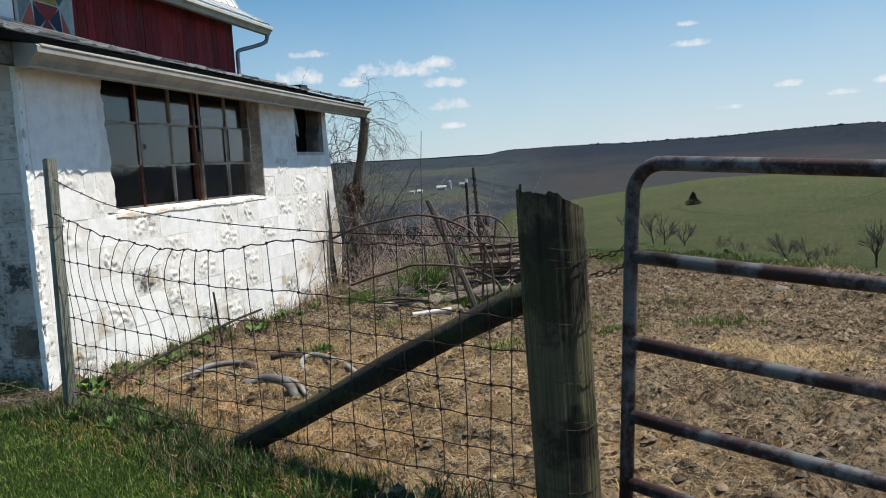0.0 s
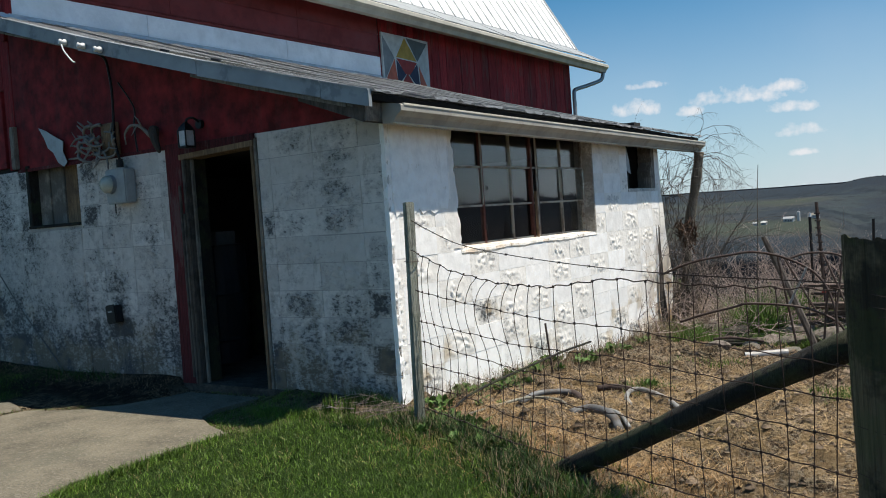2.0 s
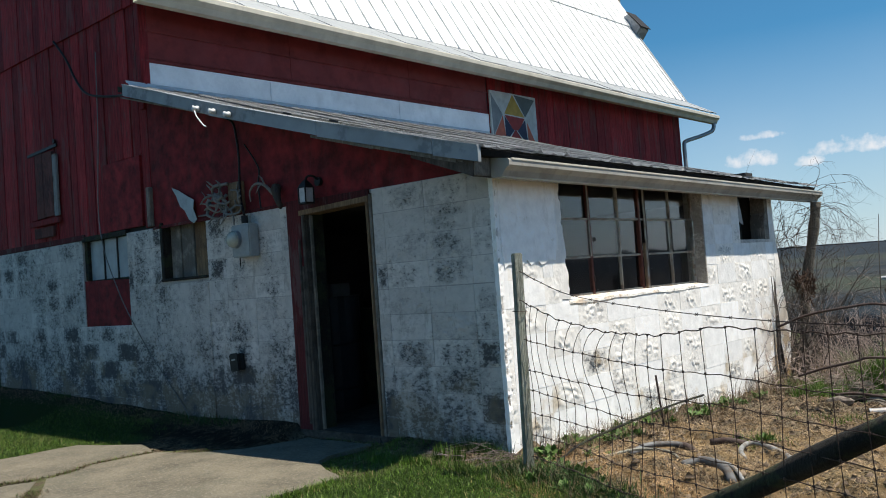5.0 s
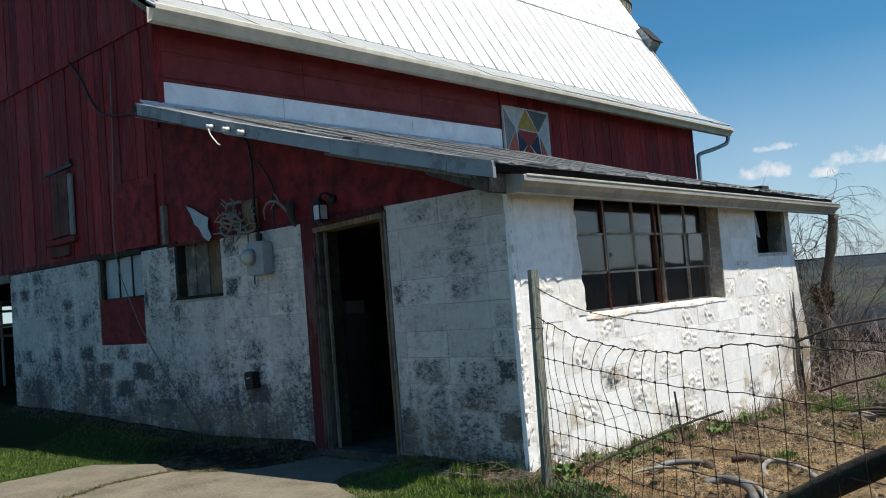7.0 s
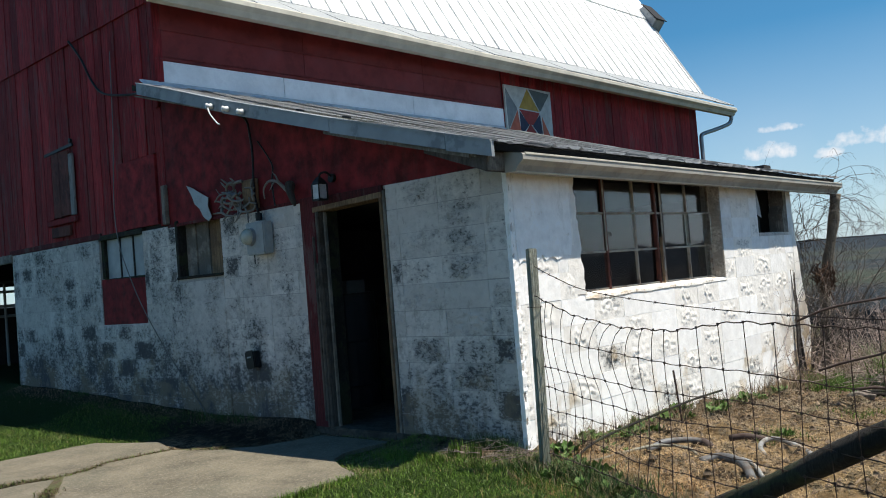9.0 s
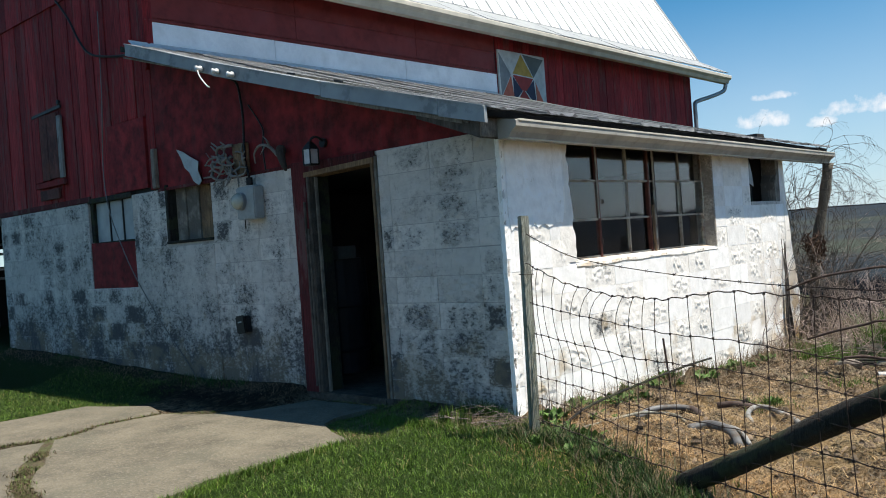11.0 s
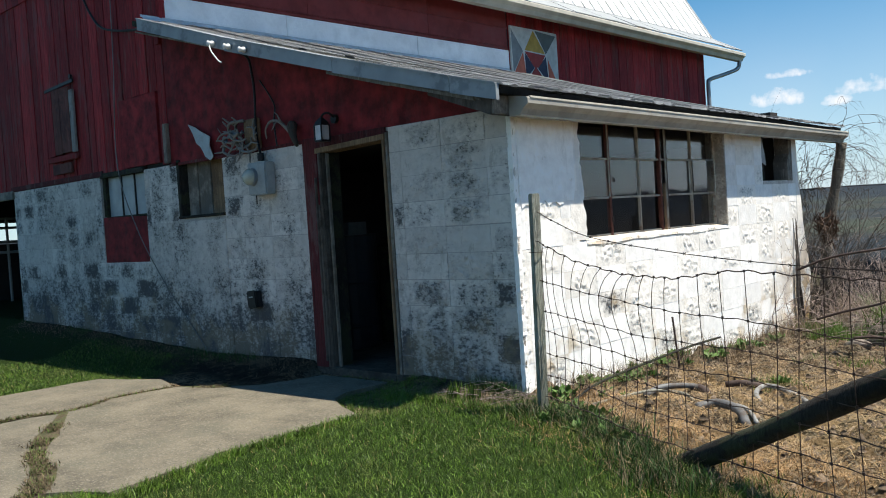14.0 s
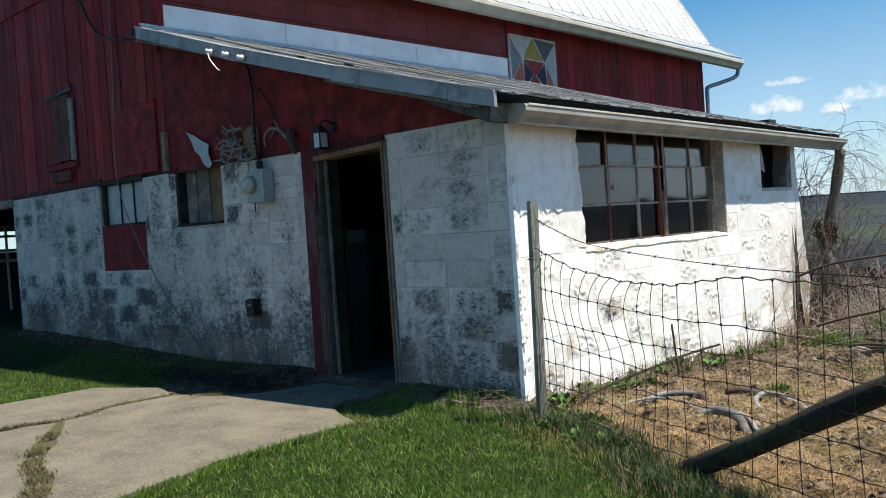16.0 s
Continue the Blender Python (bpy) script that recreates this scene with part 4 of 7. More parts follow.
x = -4.74
while x > -14:
    w = rnd(.15, .24)
    dz = rnd(-.02, .02)
    low = 2.1 if x - w > -9.1 else 2.02
    if not (-5.75 < x - w / 2 < -4.95):
        part("board", box(x - w + rnd(.003, .013), x, .012 + rnd(0, .012), .06, low + dz, 4.62, .003), RED_BOARD, barn_gable)
    else:
        part("board", box(x - w + rnd(.003, .013), x, .012 + rnd(0, .012), .06, 2.92, 4.62, .003), RED_BOARD, barn_gable)
    x0 = x - w + rnd(.003, .013)
    yb = -.012 + rnd(0, .012)
    if gable_top(x) > 4.66:
        part("board", prism([(x0, 4.6), (x, 4.6), (x, gable_top(x)), (x0, gable_top(x0))], "y", yb, .06), RED_BOARD, barn_gable)
    x -= w
part("patch_sheet", box(-5.76, -4.93, .008, .05, 2.13, 2.915, .003), RED_PLY, barn_gable, "smooth red patch sheet")
part("corner_board", box(-4.82, -4.745, -.008, .1, 3.4, 4.64, .004), RED_BOARD, barn_gable)
part("bottom_rail", box(-9.1, -6.3, -.006, .03, 2.085, 2.15, .006), RED_TRIM, barn_gable)
part("door_lintel", box(-12.4, -9.02, -.02, .06, 1.98, 2.1, .01), GREY_WOOD, barn_gable)
tagged(part("wall_barn_west", box(-16.6, -16.4, .1, 1.9, -.4, 4.6), DARK), "far side wall inside the barn", "wall", "", "structure")
tagged(part("wall_barn_west", box(-16.6, -16.4, 4.6, 13, -.4, 4.6), DARK), "far side wall inside the barn", "wall", "", "structure")
tagged(part("wall_barn_west", box(-16.6, -16.4, 1.9, 4.6, -.4, 1.38), DARK), "far side wall inside the barn", "wall", "", "structure")
tagged(part("wall_barn_west", box(-16.6, -16.4, 1.9, 4.6, 1.85, 4.6), DARK), "far side wall inside the barn", "wall", "", "structure")
tagged(part("wall_barn_north", box(-16.5, -4.8, 12.9, 13.0, -.4, 4.7), DARK), "far end wall of the barn", "wall", "", "structure")
tagged(part("floor_barn", box(-16.5, -4.8, .1, 12.9, -.3, .06), DARK), "dark earth floor inside the barn", "floor", "", "structure")
tagged(part("ceiling_barn", box(-16.5, -4.8, .1, 12.9, 2.5, 2.6), DARK), "dark loft floor over the barn stalls", "ceiling", "", "structure")
gate_in = empty("stall_gate", "pale metal stall gate inside the dark barn", "gate", at=(-15.5, 3, 0))
for z in (1.2, 1.42, 1.72, 1.92):
    o = part("rail", tubes([([(-15.6, 1.2, z), (-15.6, 5, z)], .03)], 6), GREY_BOX, gate_in)
    o.matrix_parent_inverse = Matrix.Translation(gate_in.location).inverted()
for yy in (1.4, 2.3, 3.2, 4.1, 4.9):
    o = part("upright", tubes([([(-15.6, yy, .06), (-15.6, yy, 1.95)], .03)], 6), GREY_BOX, gate_in)
    o.matrix_parent_inverse = Matrix.Translation(gate_in.location).inverted()

# barn roof: kicked eave, steep lower slope, flatter top slope
broof = empty("barn_roof", "steep white painted standing-seam metal barn roof", "roof", "", "structure", (-5, 0, 4.7))


def bpart(name, bm, mat, label=""):
    ob = part(name, bm, mat, broof, label)
    ob.matrix_parent_inverse = Matrix.Translation(broof.location).inverted()
    return ob


E0, E1, E2, E3 = (-4.44, 4.655), (-5.2, 5.085), (-6.42, 7.15), (-10.8, 14.42)


def slope_sheet(a, b, y0, y1, t=.03):
    n = Vector((b[1] - a[1], -(b[0] - a[0]))).normalized() * t
    if n.y < 0:
        n = -n
    return prism([(a[0], a[1]), (b[0], b[1]), (b[0] + n.x, b[1] + n.y), (a[0] + n.x, a[1] + n.y)], "y", y0, y1)


RY0, RY1 = -.16, 14.25
PITCH = .336
cuts = [RY0] + [-.08 + PITCH * k for k in range(43)] + [RY1]
for i, (a, b) in enumerate(zip(cuts[:-1], cuts[1:])):
    w = .011 if i % 2 else .007
    bpart("roof_panel", slope_sheet((E1[0] + .04, E1[1] - .02), E2, a, b - .004), ROOF_WHITE)
    bpart("roof_seam", slope_sheet((E1[0] + .075, E1[1] - .045), (E2[0], E2[1] + .01), a - w, a + w, .039 if i % 2 else .035), ROOF_WHITE)
    bpart("eave_panel", slope_sheet((E0[0] + rnd(-.01, .012), E0[1] + rnd(-.006, .008)), E1, a, b - .003, .02), ROOF_EDGE)
    bpart("top_panel", slope_sheet((E2[0] + .02, E2[1] - .01), E3, a, b - .004 + (.33 if b == RY1 else 0), .04), ROOF_WHITE)
    bpart("top_seam", slope_sheet((E2[0] + .03, E2[1] - .02), E3, a - w, a + w, .048), ROOF_WHITE)
bpart("boxed_end", prism([(E2[0] + .30, E2[1] - .06), (E2[0] + .0, E2[1] + .34), (E2[0] - .12, E2[1] + .3), (E2[0] - .12, E2[1] - .1), (E2[0] + .1, E2[1] - .3)], "y", RY1 - .1, RY1 + .33), FASCIA, "grey boxed eave end")
bpart("boxed_end_cover", slope_sheet((E2[0] + .33, E2[1] - .06), (E2[0] - .05, E2[1] + .40), RY1 - .12, RY1 + .36, .02), ROOF_BLACK)
bpart("far_slope", slope_sheet((-16.9, 4.66), E3, RY0, RY1), ROOF_WHITE)
bpart("rake_edge", slope_sheet((E1[0] + .05, E1[1] - .05), E2, RY1 - .05, RY1 + .03, .045), ROOF_EDGE)
bpart("eave_soffit", prism([(BX - .02, 4.62), (-4.52, 4.62), (-4.52, 4.635), (BX - .02, 4.635)], "y", -.1, RY1 - .05), RED_BOARD)
bpart("gable_soffit", prism([(-4.5, 4.64), (-5.2, 5.1), (-9.5, 12.2), (-9.4, 12.2), (-5.1, 4.98), (-4.55, 4.6)], "y", RY0, .0), GREY_WOOD)
gut2 = empty("barn_gutter", "cream metal gutter along the barn eave", "gutter", at=(-4.5, 0, 4.6))
for y0, y1 in ((-.2, 5.0), (5.002, 10.0), (10.002, 14.12)):
    o = part("gutter_run", trough(y0, y1, -4.49, 4.47, .19, .175), GUTTER, gut2)
    for v in o.data.vertices:
        v.co.z -= .005 * v.co.y
    o.matrix_parent_inverse = Matrix.Translation(gut2.location).inverted()
dp = spline([(-4.42, 14.03, 4.45), (-4.42, 14.03, 4.34), (-4.46, 13.95, 4.22), (-4.58, 13.5, 4.08), (-4.69, 13.1, 3.97), (-4.70, 13.03, 3.85), (-4.70, 13.03, 3.6), (-4.70, 13.03, 3.0), (-4.70, 13.03, .2)], 5)
tagged(part("downspout", tubes([(dp, .045)], 10), ZINC, None, "", True), "grey metal downspout elbow at the barn corner", "downspout")
# dark lightning cable on the near roof corner
tagged(part("ground_cable", tubes([(spline([(-4.46, .5, 4.86), (-4.7, .1, 5.0), (-5.1, -.15, 5.2), (-5.6, -.2, 5.9)], 4), .012)], 5), BLACK), "black cable lying over the barn eave corner", "cable")

# stave silo behind the barn
silo = empty("silo", "weathered concrete stave silo with steel hoops", "silo", at=(-12.7, 20.5, 0))
SR = 2.3
STAVE = weathered("stave_concrete", (.3, .26, .2), (.17, .15, .12), (3, 3, .6))
for k in range(44):
    a0, a1 = 2 * math.pi * k / 44 + .008, 2 * math.pi * (k + 1) / 44 - .008
    pts = [(SR * math.cos(a0), SR * math.sin(a0)), (SR * math.cos(a1), SR * math.sin(a1)), ((SR - .08) * math.cos(a1), (SR - .08) * math.sin(a1)), ((SR - .08) * math.cos(a0), (SR - .08) * math.sin(a0))]
    part("stave", prism(pts, "z", -2, 16), STAVE, silo)
part("dark_core", tubes([([(0, 0, -2), (0, 0, 15.8)], SR - .09)], 24), DARK, silo)
for k in range(17):
    ring = [((SR + .02) * math.cos(a * math.pi / 16), (SR + .02) * math.sin(a * math.pi / 16), .5 + k * .93) for a in range(33)]
    part("hoop", tubes([(ring, .02)], 5), RUST, silo)

# ---------- painted square on the barn ----------
quilt = empty("barn_quilt", "square painted quilt-pattern board in red, yellow, navy and grey", "painted board", at=(-4.735, 6.8, 3.73))
PAL = {"w": (.50, .52, .50), "g": (.10, .12, .12), "y": (.42, .27, .05), "r": (.30, .035, .03), "n": (.028, .035, .07), "o": (.48, .12, .07), "s": (.20, .22, .23)}
PM = {k: plain("quilt_" + k, c, .6, 0, .2, 8) for k, c in PAL.items()}
part("board", box(-.02, .012, -.64, .64, -.6, .6, .004), PM["w"], quilt)
tri = [("y", [(-.03, .58), (-.28, .24), (.28, .22)]), ("g", [(.02, .58), (.60, .55), (.30, .22)]), ("s", [(-.62, .55), (-.33, .22), (-.60, -.15)]),
       ("r", [(-.28, .22), (.28, .20), (.10, -.02), (-.05, -.02)]), ("o", [(-.33, .2), (-.27, -.16), (-.60, -.18)]), ("n", [(-.28, .2), (-.04, -.03), (-.27, -.22)]),
       ("n", [(.29, .18), (.06, -.03), (.34, -.26)]), ("r", [(.0, .0), (-.22, -.24), (.28, -.28)]), ("o", [(.34, .14), (.62, -.30), (.36, -.30)]), ("n", [(-.27, -.24), (.34, -.28), (.3, -.58), (-.3, -.58)]), ("o", [(-.62, -.22), (-.3, -.22), (-.34, -.58), (-.62, -.58)]), ("o", [(.37, -.32), (.62, -.32), (.62, -.58), (.34, -.58)])]
for i, (c, pts) in enumerate(tri):
    part("painted_patch", prism(pts, "x", .012, .0135 + .0004 * i), PM[c], quilt)

# ---------- fixtures on the shaded wall ----------
meter = empty("electric_meter", "grey electric meter box with a round glass dial", "meter", at=(-2.965, 0, 1.795))
meter_body = part("body", box(-.145, .145, -.115, 0.0, -.155, .155, .012), GREY_BOX, meter)
bm = bmesh.new()
bmesh.ops.create_cone(bm, cap_ends=True, segments=28, radius1=.085, radius2=.085, depth=.05, matrix=Matrix.Translation((-.06, -.125, .02)) @ Matrix.Rotation(radians(90), 4, "X"))
dial_ring = part("ring", bm, ZINC, meter)
bm = bmesh.new()
bmesh.ops.create_uvsphere(bm, u_segments=24, v_segments=12, radius=.078, matrix=Matrix.Translation((-.06, -.15, .02)) @ Matrix.Diagonal((1, .85, 1, 1)))
part("dial_cover", bm, plain("clouded_glass", (.42, .44, .38), .2), dial_ring, "clouded glass dome", True)
part("hub", tubes([([(.0, -.05, .17), (.0, -.05, .24)], .032)], 12), BLACK, meter_body)
part("seal_tab", box(-.06, -.05, -.095, -.085, -.24, -.15, .002), BLACK, meter_body)
part("service_cable", tubes([(spline([(-.0, -.05, .24), (-.06, -.04, .45), (-.05, -.035, .8), (-.07, -.035, 1.0), (-.13, -.035, 1.17), (-.16, -.2, 1.22)], 5), .012)], 8), BLACK, meter, "", True)
outlet = empty("outlet_box", "black weatherproof outlet box with a raised cover", "outlet", at=(-3.24, 0, .64))
outlet.rotation_euler = (0, radians(-7), 0)
part("body", box(-.07, .07, -.06, 0, -.08, .08, .008), BLACK, outlet)
outlet_cover = part("cover", box(-.075, .075, -.085, -.062, -.085, .09, .012), BLACK, outlet)
part("label_plate", box(-.03, .03, -.088, -.085, .02, .034), GREY_BOX, outlet_cover)
lamp = empty("wall_lantern", "black wall lantern with pale glass over the doorway", "lamp", at=(-1.92, .0, 2.15))
lamp.scale = (.78, .78, .78)
part("bracket", tubes([(spline([(.0, .02, .1), (.0, -.08, .16), (-.04, -.13, .15), (-.06, -.14, .1)], 5), .014)], 8), BLACK, lamp)
part("back_plate", tubes([([(.0, .02, .1), (.0, -.02, .1)], .05)], 14), BLACK, lamp)
part("shade", tubes([([(-.06, -.14, .03), (-.06, -.14, .07), (-.06, -.14, .12)], [.09, .07, .02])], 4), BLACK, lamp)
pane_box = part("glass", box(-.115, -.005, -.195, -.085, -.13, .03, .004), plain("pearl_glass", (.46, .47, .48), .25), lamp)
for a, b in ((-.12, -.2), (-.0, -.2), (-.12, -.08), (-.0, -.08)):
    part("corner_bar", box(a - .006, a + .006, b - .006, b + .006, -.135, .035), BLACK, pane_box)
part("base", box(-.125, .005, -.205, -.075, -.15, -.13, .004), BLACK, lamp)

mount = empty("antler_rack", "weathered grey antlers nailed in a tangle to a stained board", "antlers", at=(-3.22, 0, 2.22))
part("board", box(-.02, .2, -.03, .015, -.14, .16, .006), TAN_WOOD, mount)
for k in range(13):
    a = rnd(0, 6.28)
    c = Vector((rnd(-.15, .14), -.05 - .006 * k, rnd(-.09, .06)))
    beam = [c + Vector((.15 * math.cos(a + t), -.02 * math.sin(3 * t), .1 * math.sin(a + t))) for t in (0, .5, 1.0, 1.5, 2.0)]
    bs = spline(beam, 4)
    path = [(bs, [.017 * (1 - .55 * i / len(bs)) for i in range(len(bs))])]
    for f in (.3, .55, .8):
        p = bs[int(f * (len(bs) - 1))]
        o = (p - c).normalized() * rnd(.05, .1) + Vector((rnd(-.03, .03), -.02, rnd(-.02, .04)))
        path.append((spline([p, p + o * .6, p + o], 2), [.009, .009, .009, .007, .004]))
    part("antler", tubes(path, 6), BONE, mount, "", True)
long_beam = spline([(-.05, -.05, .02), (-.2, -.07, .06), (-.34, -.08, .05), (-.44, -.07, .0)], 5)
part("antler", tubes([(long_beam, [.016 * (1 - .6 * i / len(long_beam)) for i in range(len(long_beam))]), ([(-.2, -.07, .06), (-.26, -.09, -.04), (-.27, -.08, -.1)], [.01, .007, .002]), ([(-.32, -.08, .05), (-.36, -.1, .12)], [.008, .002])], 6), BONE, mount, "", True)
skull = empty("antler_pair", "single pale antler hung on a dark skull plate", "antlers", at=(-2.5, 0, 2.18))
beam = spline([(.02, -.06, .0), (-.08, -.09, .1), (-.2, -.1, .12), (-.3, -.09, .06), (-.31, -.08, -.03)], 5)
part("antler", tubes([(beam, [.017 * (1 - .65 * i / len(beam)) for i in range(len(beam))]), ([(-.06, -.09, .09), (-.08, -.11, .16), (-.14, -.1, .2)], [.01, .007, .002]), ([(-.12, -.1, .11), (-.17, -.12, .03)], [.009, .002])], 6), BONE, skull, "", True)
part("skull_plate", tubes([(spline([(.02, -.03, .08), (.06, -.06, -.02), (.1, -.05, -.14)], 4), [.04, .048, .045, .04, .036, .032, .028, .024, .012])], 8), weathered("dark_hide", (.09, .07, .055)), skull, "", True)
# torn tin plate beside the antlers
tin = prism([(-4.24, 2.46), (-4.12, 2.42), (-4.0, 2.36), (-3.84, 2.29), (-3.86, 2.2), (-3.8, 2.09), (-3.86, 2.05), (-3.95, 2.1), (-4.02, 2.2), (-4.1, 2.25), (-4.16, 2.36)], "y", -.03, -.024)
tagged(part("tin_scrap", tin, ZINC), "torn pale tin flap nailed to the red wall", "metal scrap")
bar = box(-4.77, -4.7, -.03, .02, 2.1, 2.53, .006)
tagged(part("grey_stake", bar, GREY_WOOD), "short grey batten fixed to the corner of the red wall", "batten")
# porcelain insulators on the rake
ins = empty("insulator_set", "white porcelain insulators with a wire on the rake board", "insulator", at=(-3.065, -.36, 3.01))
for dx, dz in ((-.08, .055), (.18, -.02), (.41, -.09)):
    part("knob", tubes([([(dx, .0, dz), (dx, -.02, dz), (dx, -.035, dz), (dx, -.06, dz)], [.024, .027, .018, .026])], 12), WHITE_P, ins, "", True)
part("tail_wire", tubes([(spline([(-.08, -.05, .05), (-.03, -.06, -.03), (.06, -.05, -.13), (.1, -.05, -.15)], 4), .007)], 5), WHITE_P, ins)
# wires down the gable
tagged(part("service_wire", tubes([(spline([(-6.75, -.03, 4.62), (-6.45, -.03, 4.33), (-6.2, -.03, 4.0), (-5.95, -.03, 3.8), (-5.5, -.04, 3.68), (-5.1, -.05, 3.62), (-4.55, -.3, 3.55)], 6), .014)], 6), BLACK), "dark cable looping across the gable to the rake", "cable")
tagged(part("thin_wire", tubes([(spline([(-5.72, -.02, 4.25), (-5.78, -.015, 3.3), (-5.86, -.02, 2.2), (-5.5, -.03, 1.45), (-4.95, -.03, .8), (-4.2, -.03, .1), (-3.9, -.25, -.02), (-3.2, -.3, -.02)], 6), .006)], 5), WIRE_GREY), "thin grey wire hanging down the wall to the ground", "wire")
tagged(part("drop_wire", tubes([(spline([(-2.95, -.01, 2.72), (-2.8, -.015, 2.55), (-2.74, -.015, 2.44), (-2.76, -.02, 2.3), (-2.74, -.02, 2.08)], 5), .009)], 5), BLACK), "thin black wire on the red sheet", "wire")
hatch = empty("loft_hatch", "small weathered hatch of bare and red boards in the gable", "hatch", at=(-7.3, 0, 2.86))
BARE_RED = weathered("bare_red_board", (.16, .06, .05), (.07, .03, .03), (28, 28, 1))
for a, b, z0, z1, mt in ((-.4, -.19, -.42, .42, RED_BOARD), (-.185, .03, -.41, .43, BARE_RED), (.035, .3, -.4, .42, BARE_RED), (.31, .42, -.41, .37, weathered("bleached_board", (.3, .29, .28), (.15, .12, .11), (30, 30, 1)))):
    part("board", box(a, b, -.03, .0, z0, z1, .004), mt, hatch)
part("top_gap", prism([(-.42, .43), (.42, .46), (.42, .5), (-.42, .465)], "y", -.018, .0), BLACK, hatch)
part("knot_hole", tubes([([(.38, -.03, .53), (.38, .0, .53)], .03)], 9), BLACK, hatch)
part("bottom_rail", box(-.42, .44, -.042, .0, -.5, -.43, .006), RED_BOARD, hatch)
part("foot_board", box(-.3, .25, -.03, .0, -.66, -.53, .006), BARE_RED, hatch)

# ---------- concrete apron ----------
apron = empty("pavement_apron", "cracked old concrete apron before the doorway", "pavement", "", "structure", (0, 0, 0))


def slab(pts, z=-.02, th=.14):
    dense = []
    for i, p in enumerate(pts):
        q = pts[(i + 1) % len(pts)]
        n = max(1, int(math.dist(p, q) / .18))
        for k in range(n):
            t = k / n
            dense.append((p[0] + (q[0] - p[0]) * t + rnd(-.02, .02), p[1] + (q[1] - p[1]) * t + rnd(-.02, .02)))
    return prism(dense, "z", z - th, z)


# earth in the cracks
CRACK_SOIL = weathered("crack_soil", (.13, .1, .062), (.055, .042, .028), (9, 9, 9), .5)
CR = [(-3.11, -1.06), (-3.16, -1.35), (-3.16, -1.61), (-3.03, -1.82), (-2.99, -2.02)]
CRR = [(-2.54, -2.27), (-2.21, -2.45), (-1.87, -2.67), (-1.62, -2.77), (-1.32, -2.83), (-1.12, -2.93), (-.87, -3.06)]
CRL = [(-2.6, -2.33), (-2.36, -2.55), (-2.03, -2.70), (-1.77, -2.83), (-1.45, -2.93), (-1.25, -3.03), (-.99, -3.16)]
CR2 = [((a[0] + b[0]) / 2, (a[1] + b[1]) / 2) for a, b in zip(CRR, CRL)] + [(-.6, -3.62), (-.35, -4.5), (-.15, -5.6)]
main = [(-.74, -.99), (-1.06, -.88), (-1.33, -.72), (-1.42, -.52), (-1.4, -.05), (-2.25, -.05), (-2.4, -.62), (-2.75, -.86), *CR, *CRR, (-.55, -2.88), (-.72, -2.1), (-.74, -1.55)]
part("slab", slab(main), CONCRETE, apron)
left_far = [(-3.16, -1.03), (-3.62, -.87), (-4.3, -1.16), (-4.36, -2.1), (-4.9, -3.0), (-5.2, -4.4), (-3.5, -4.4), (-3.17, -2.54), (-3.17, -2.3), (-3.06, -2.05), (-3.08, -1.82), (-3.21, -1.61), (-3.2, -1.35)]
part("slab", slab(left_far, -.022), CONCRETE, apron)
left_near = [(-3.01, -2.09), *CRL, (-.67, -3.66), (-.42, -4.55), (-.25, -5.8), (-6, -5.8), (-5.2, -4.45), (-3.45, -4.4), (-3.09, -2.54), (-3.09, -2.3)]
part("slab", slab(left_near, -.024), CONCRETE, apron)
for line in ([(-2.3, -.55), (-2.75, -.9), *CR, *CR2], [(-3.0, -2.06), (-3.13, -2.3), (-3.13, -2.54), (-3.48, -4.4)]):
    left = [(x + .0, y + .11) for x, y in line]
    right = [(x - .09, y - .11) for x, y in line]
    part("crack_fill", slab(left + right[::-1], -.029, .08), CRACK_SOIL, apron)
tagged(apron, kind="structure")


def in_poly(px, py, poly):
    px, py = np.asarray(px), np.asarray(py)
    c = np.zeros(px.shape, bool)
    n = len(poly)
    for i in range(n):
        (x0, y0), (x1, y1) = poly[i], poly[(i + 1) % n]
        hit = ((y0 > py) != (y1 > py)) & (px < (x1 - x0) * (py - y0) / (y1 - y0 + 1e-12) + x0)
        c ^= hit
    return c


def on_slab(x, y):
    return in_poly(x, y, main) | in_poly(x, y, left_far) | in_poly(x, y, left_near)


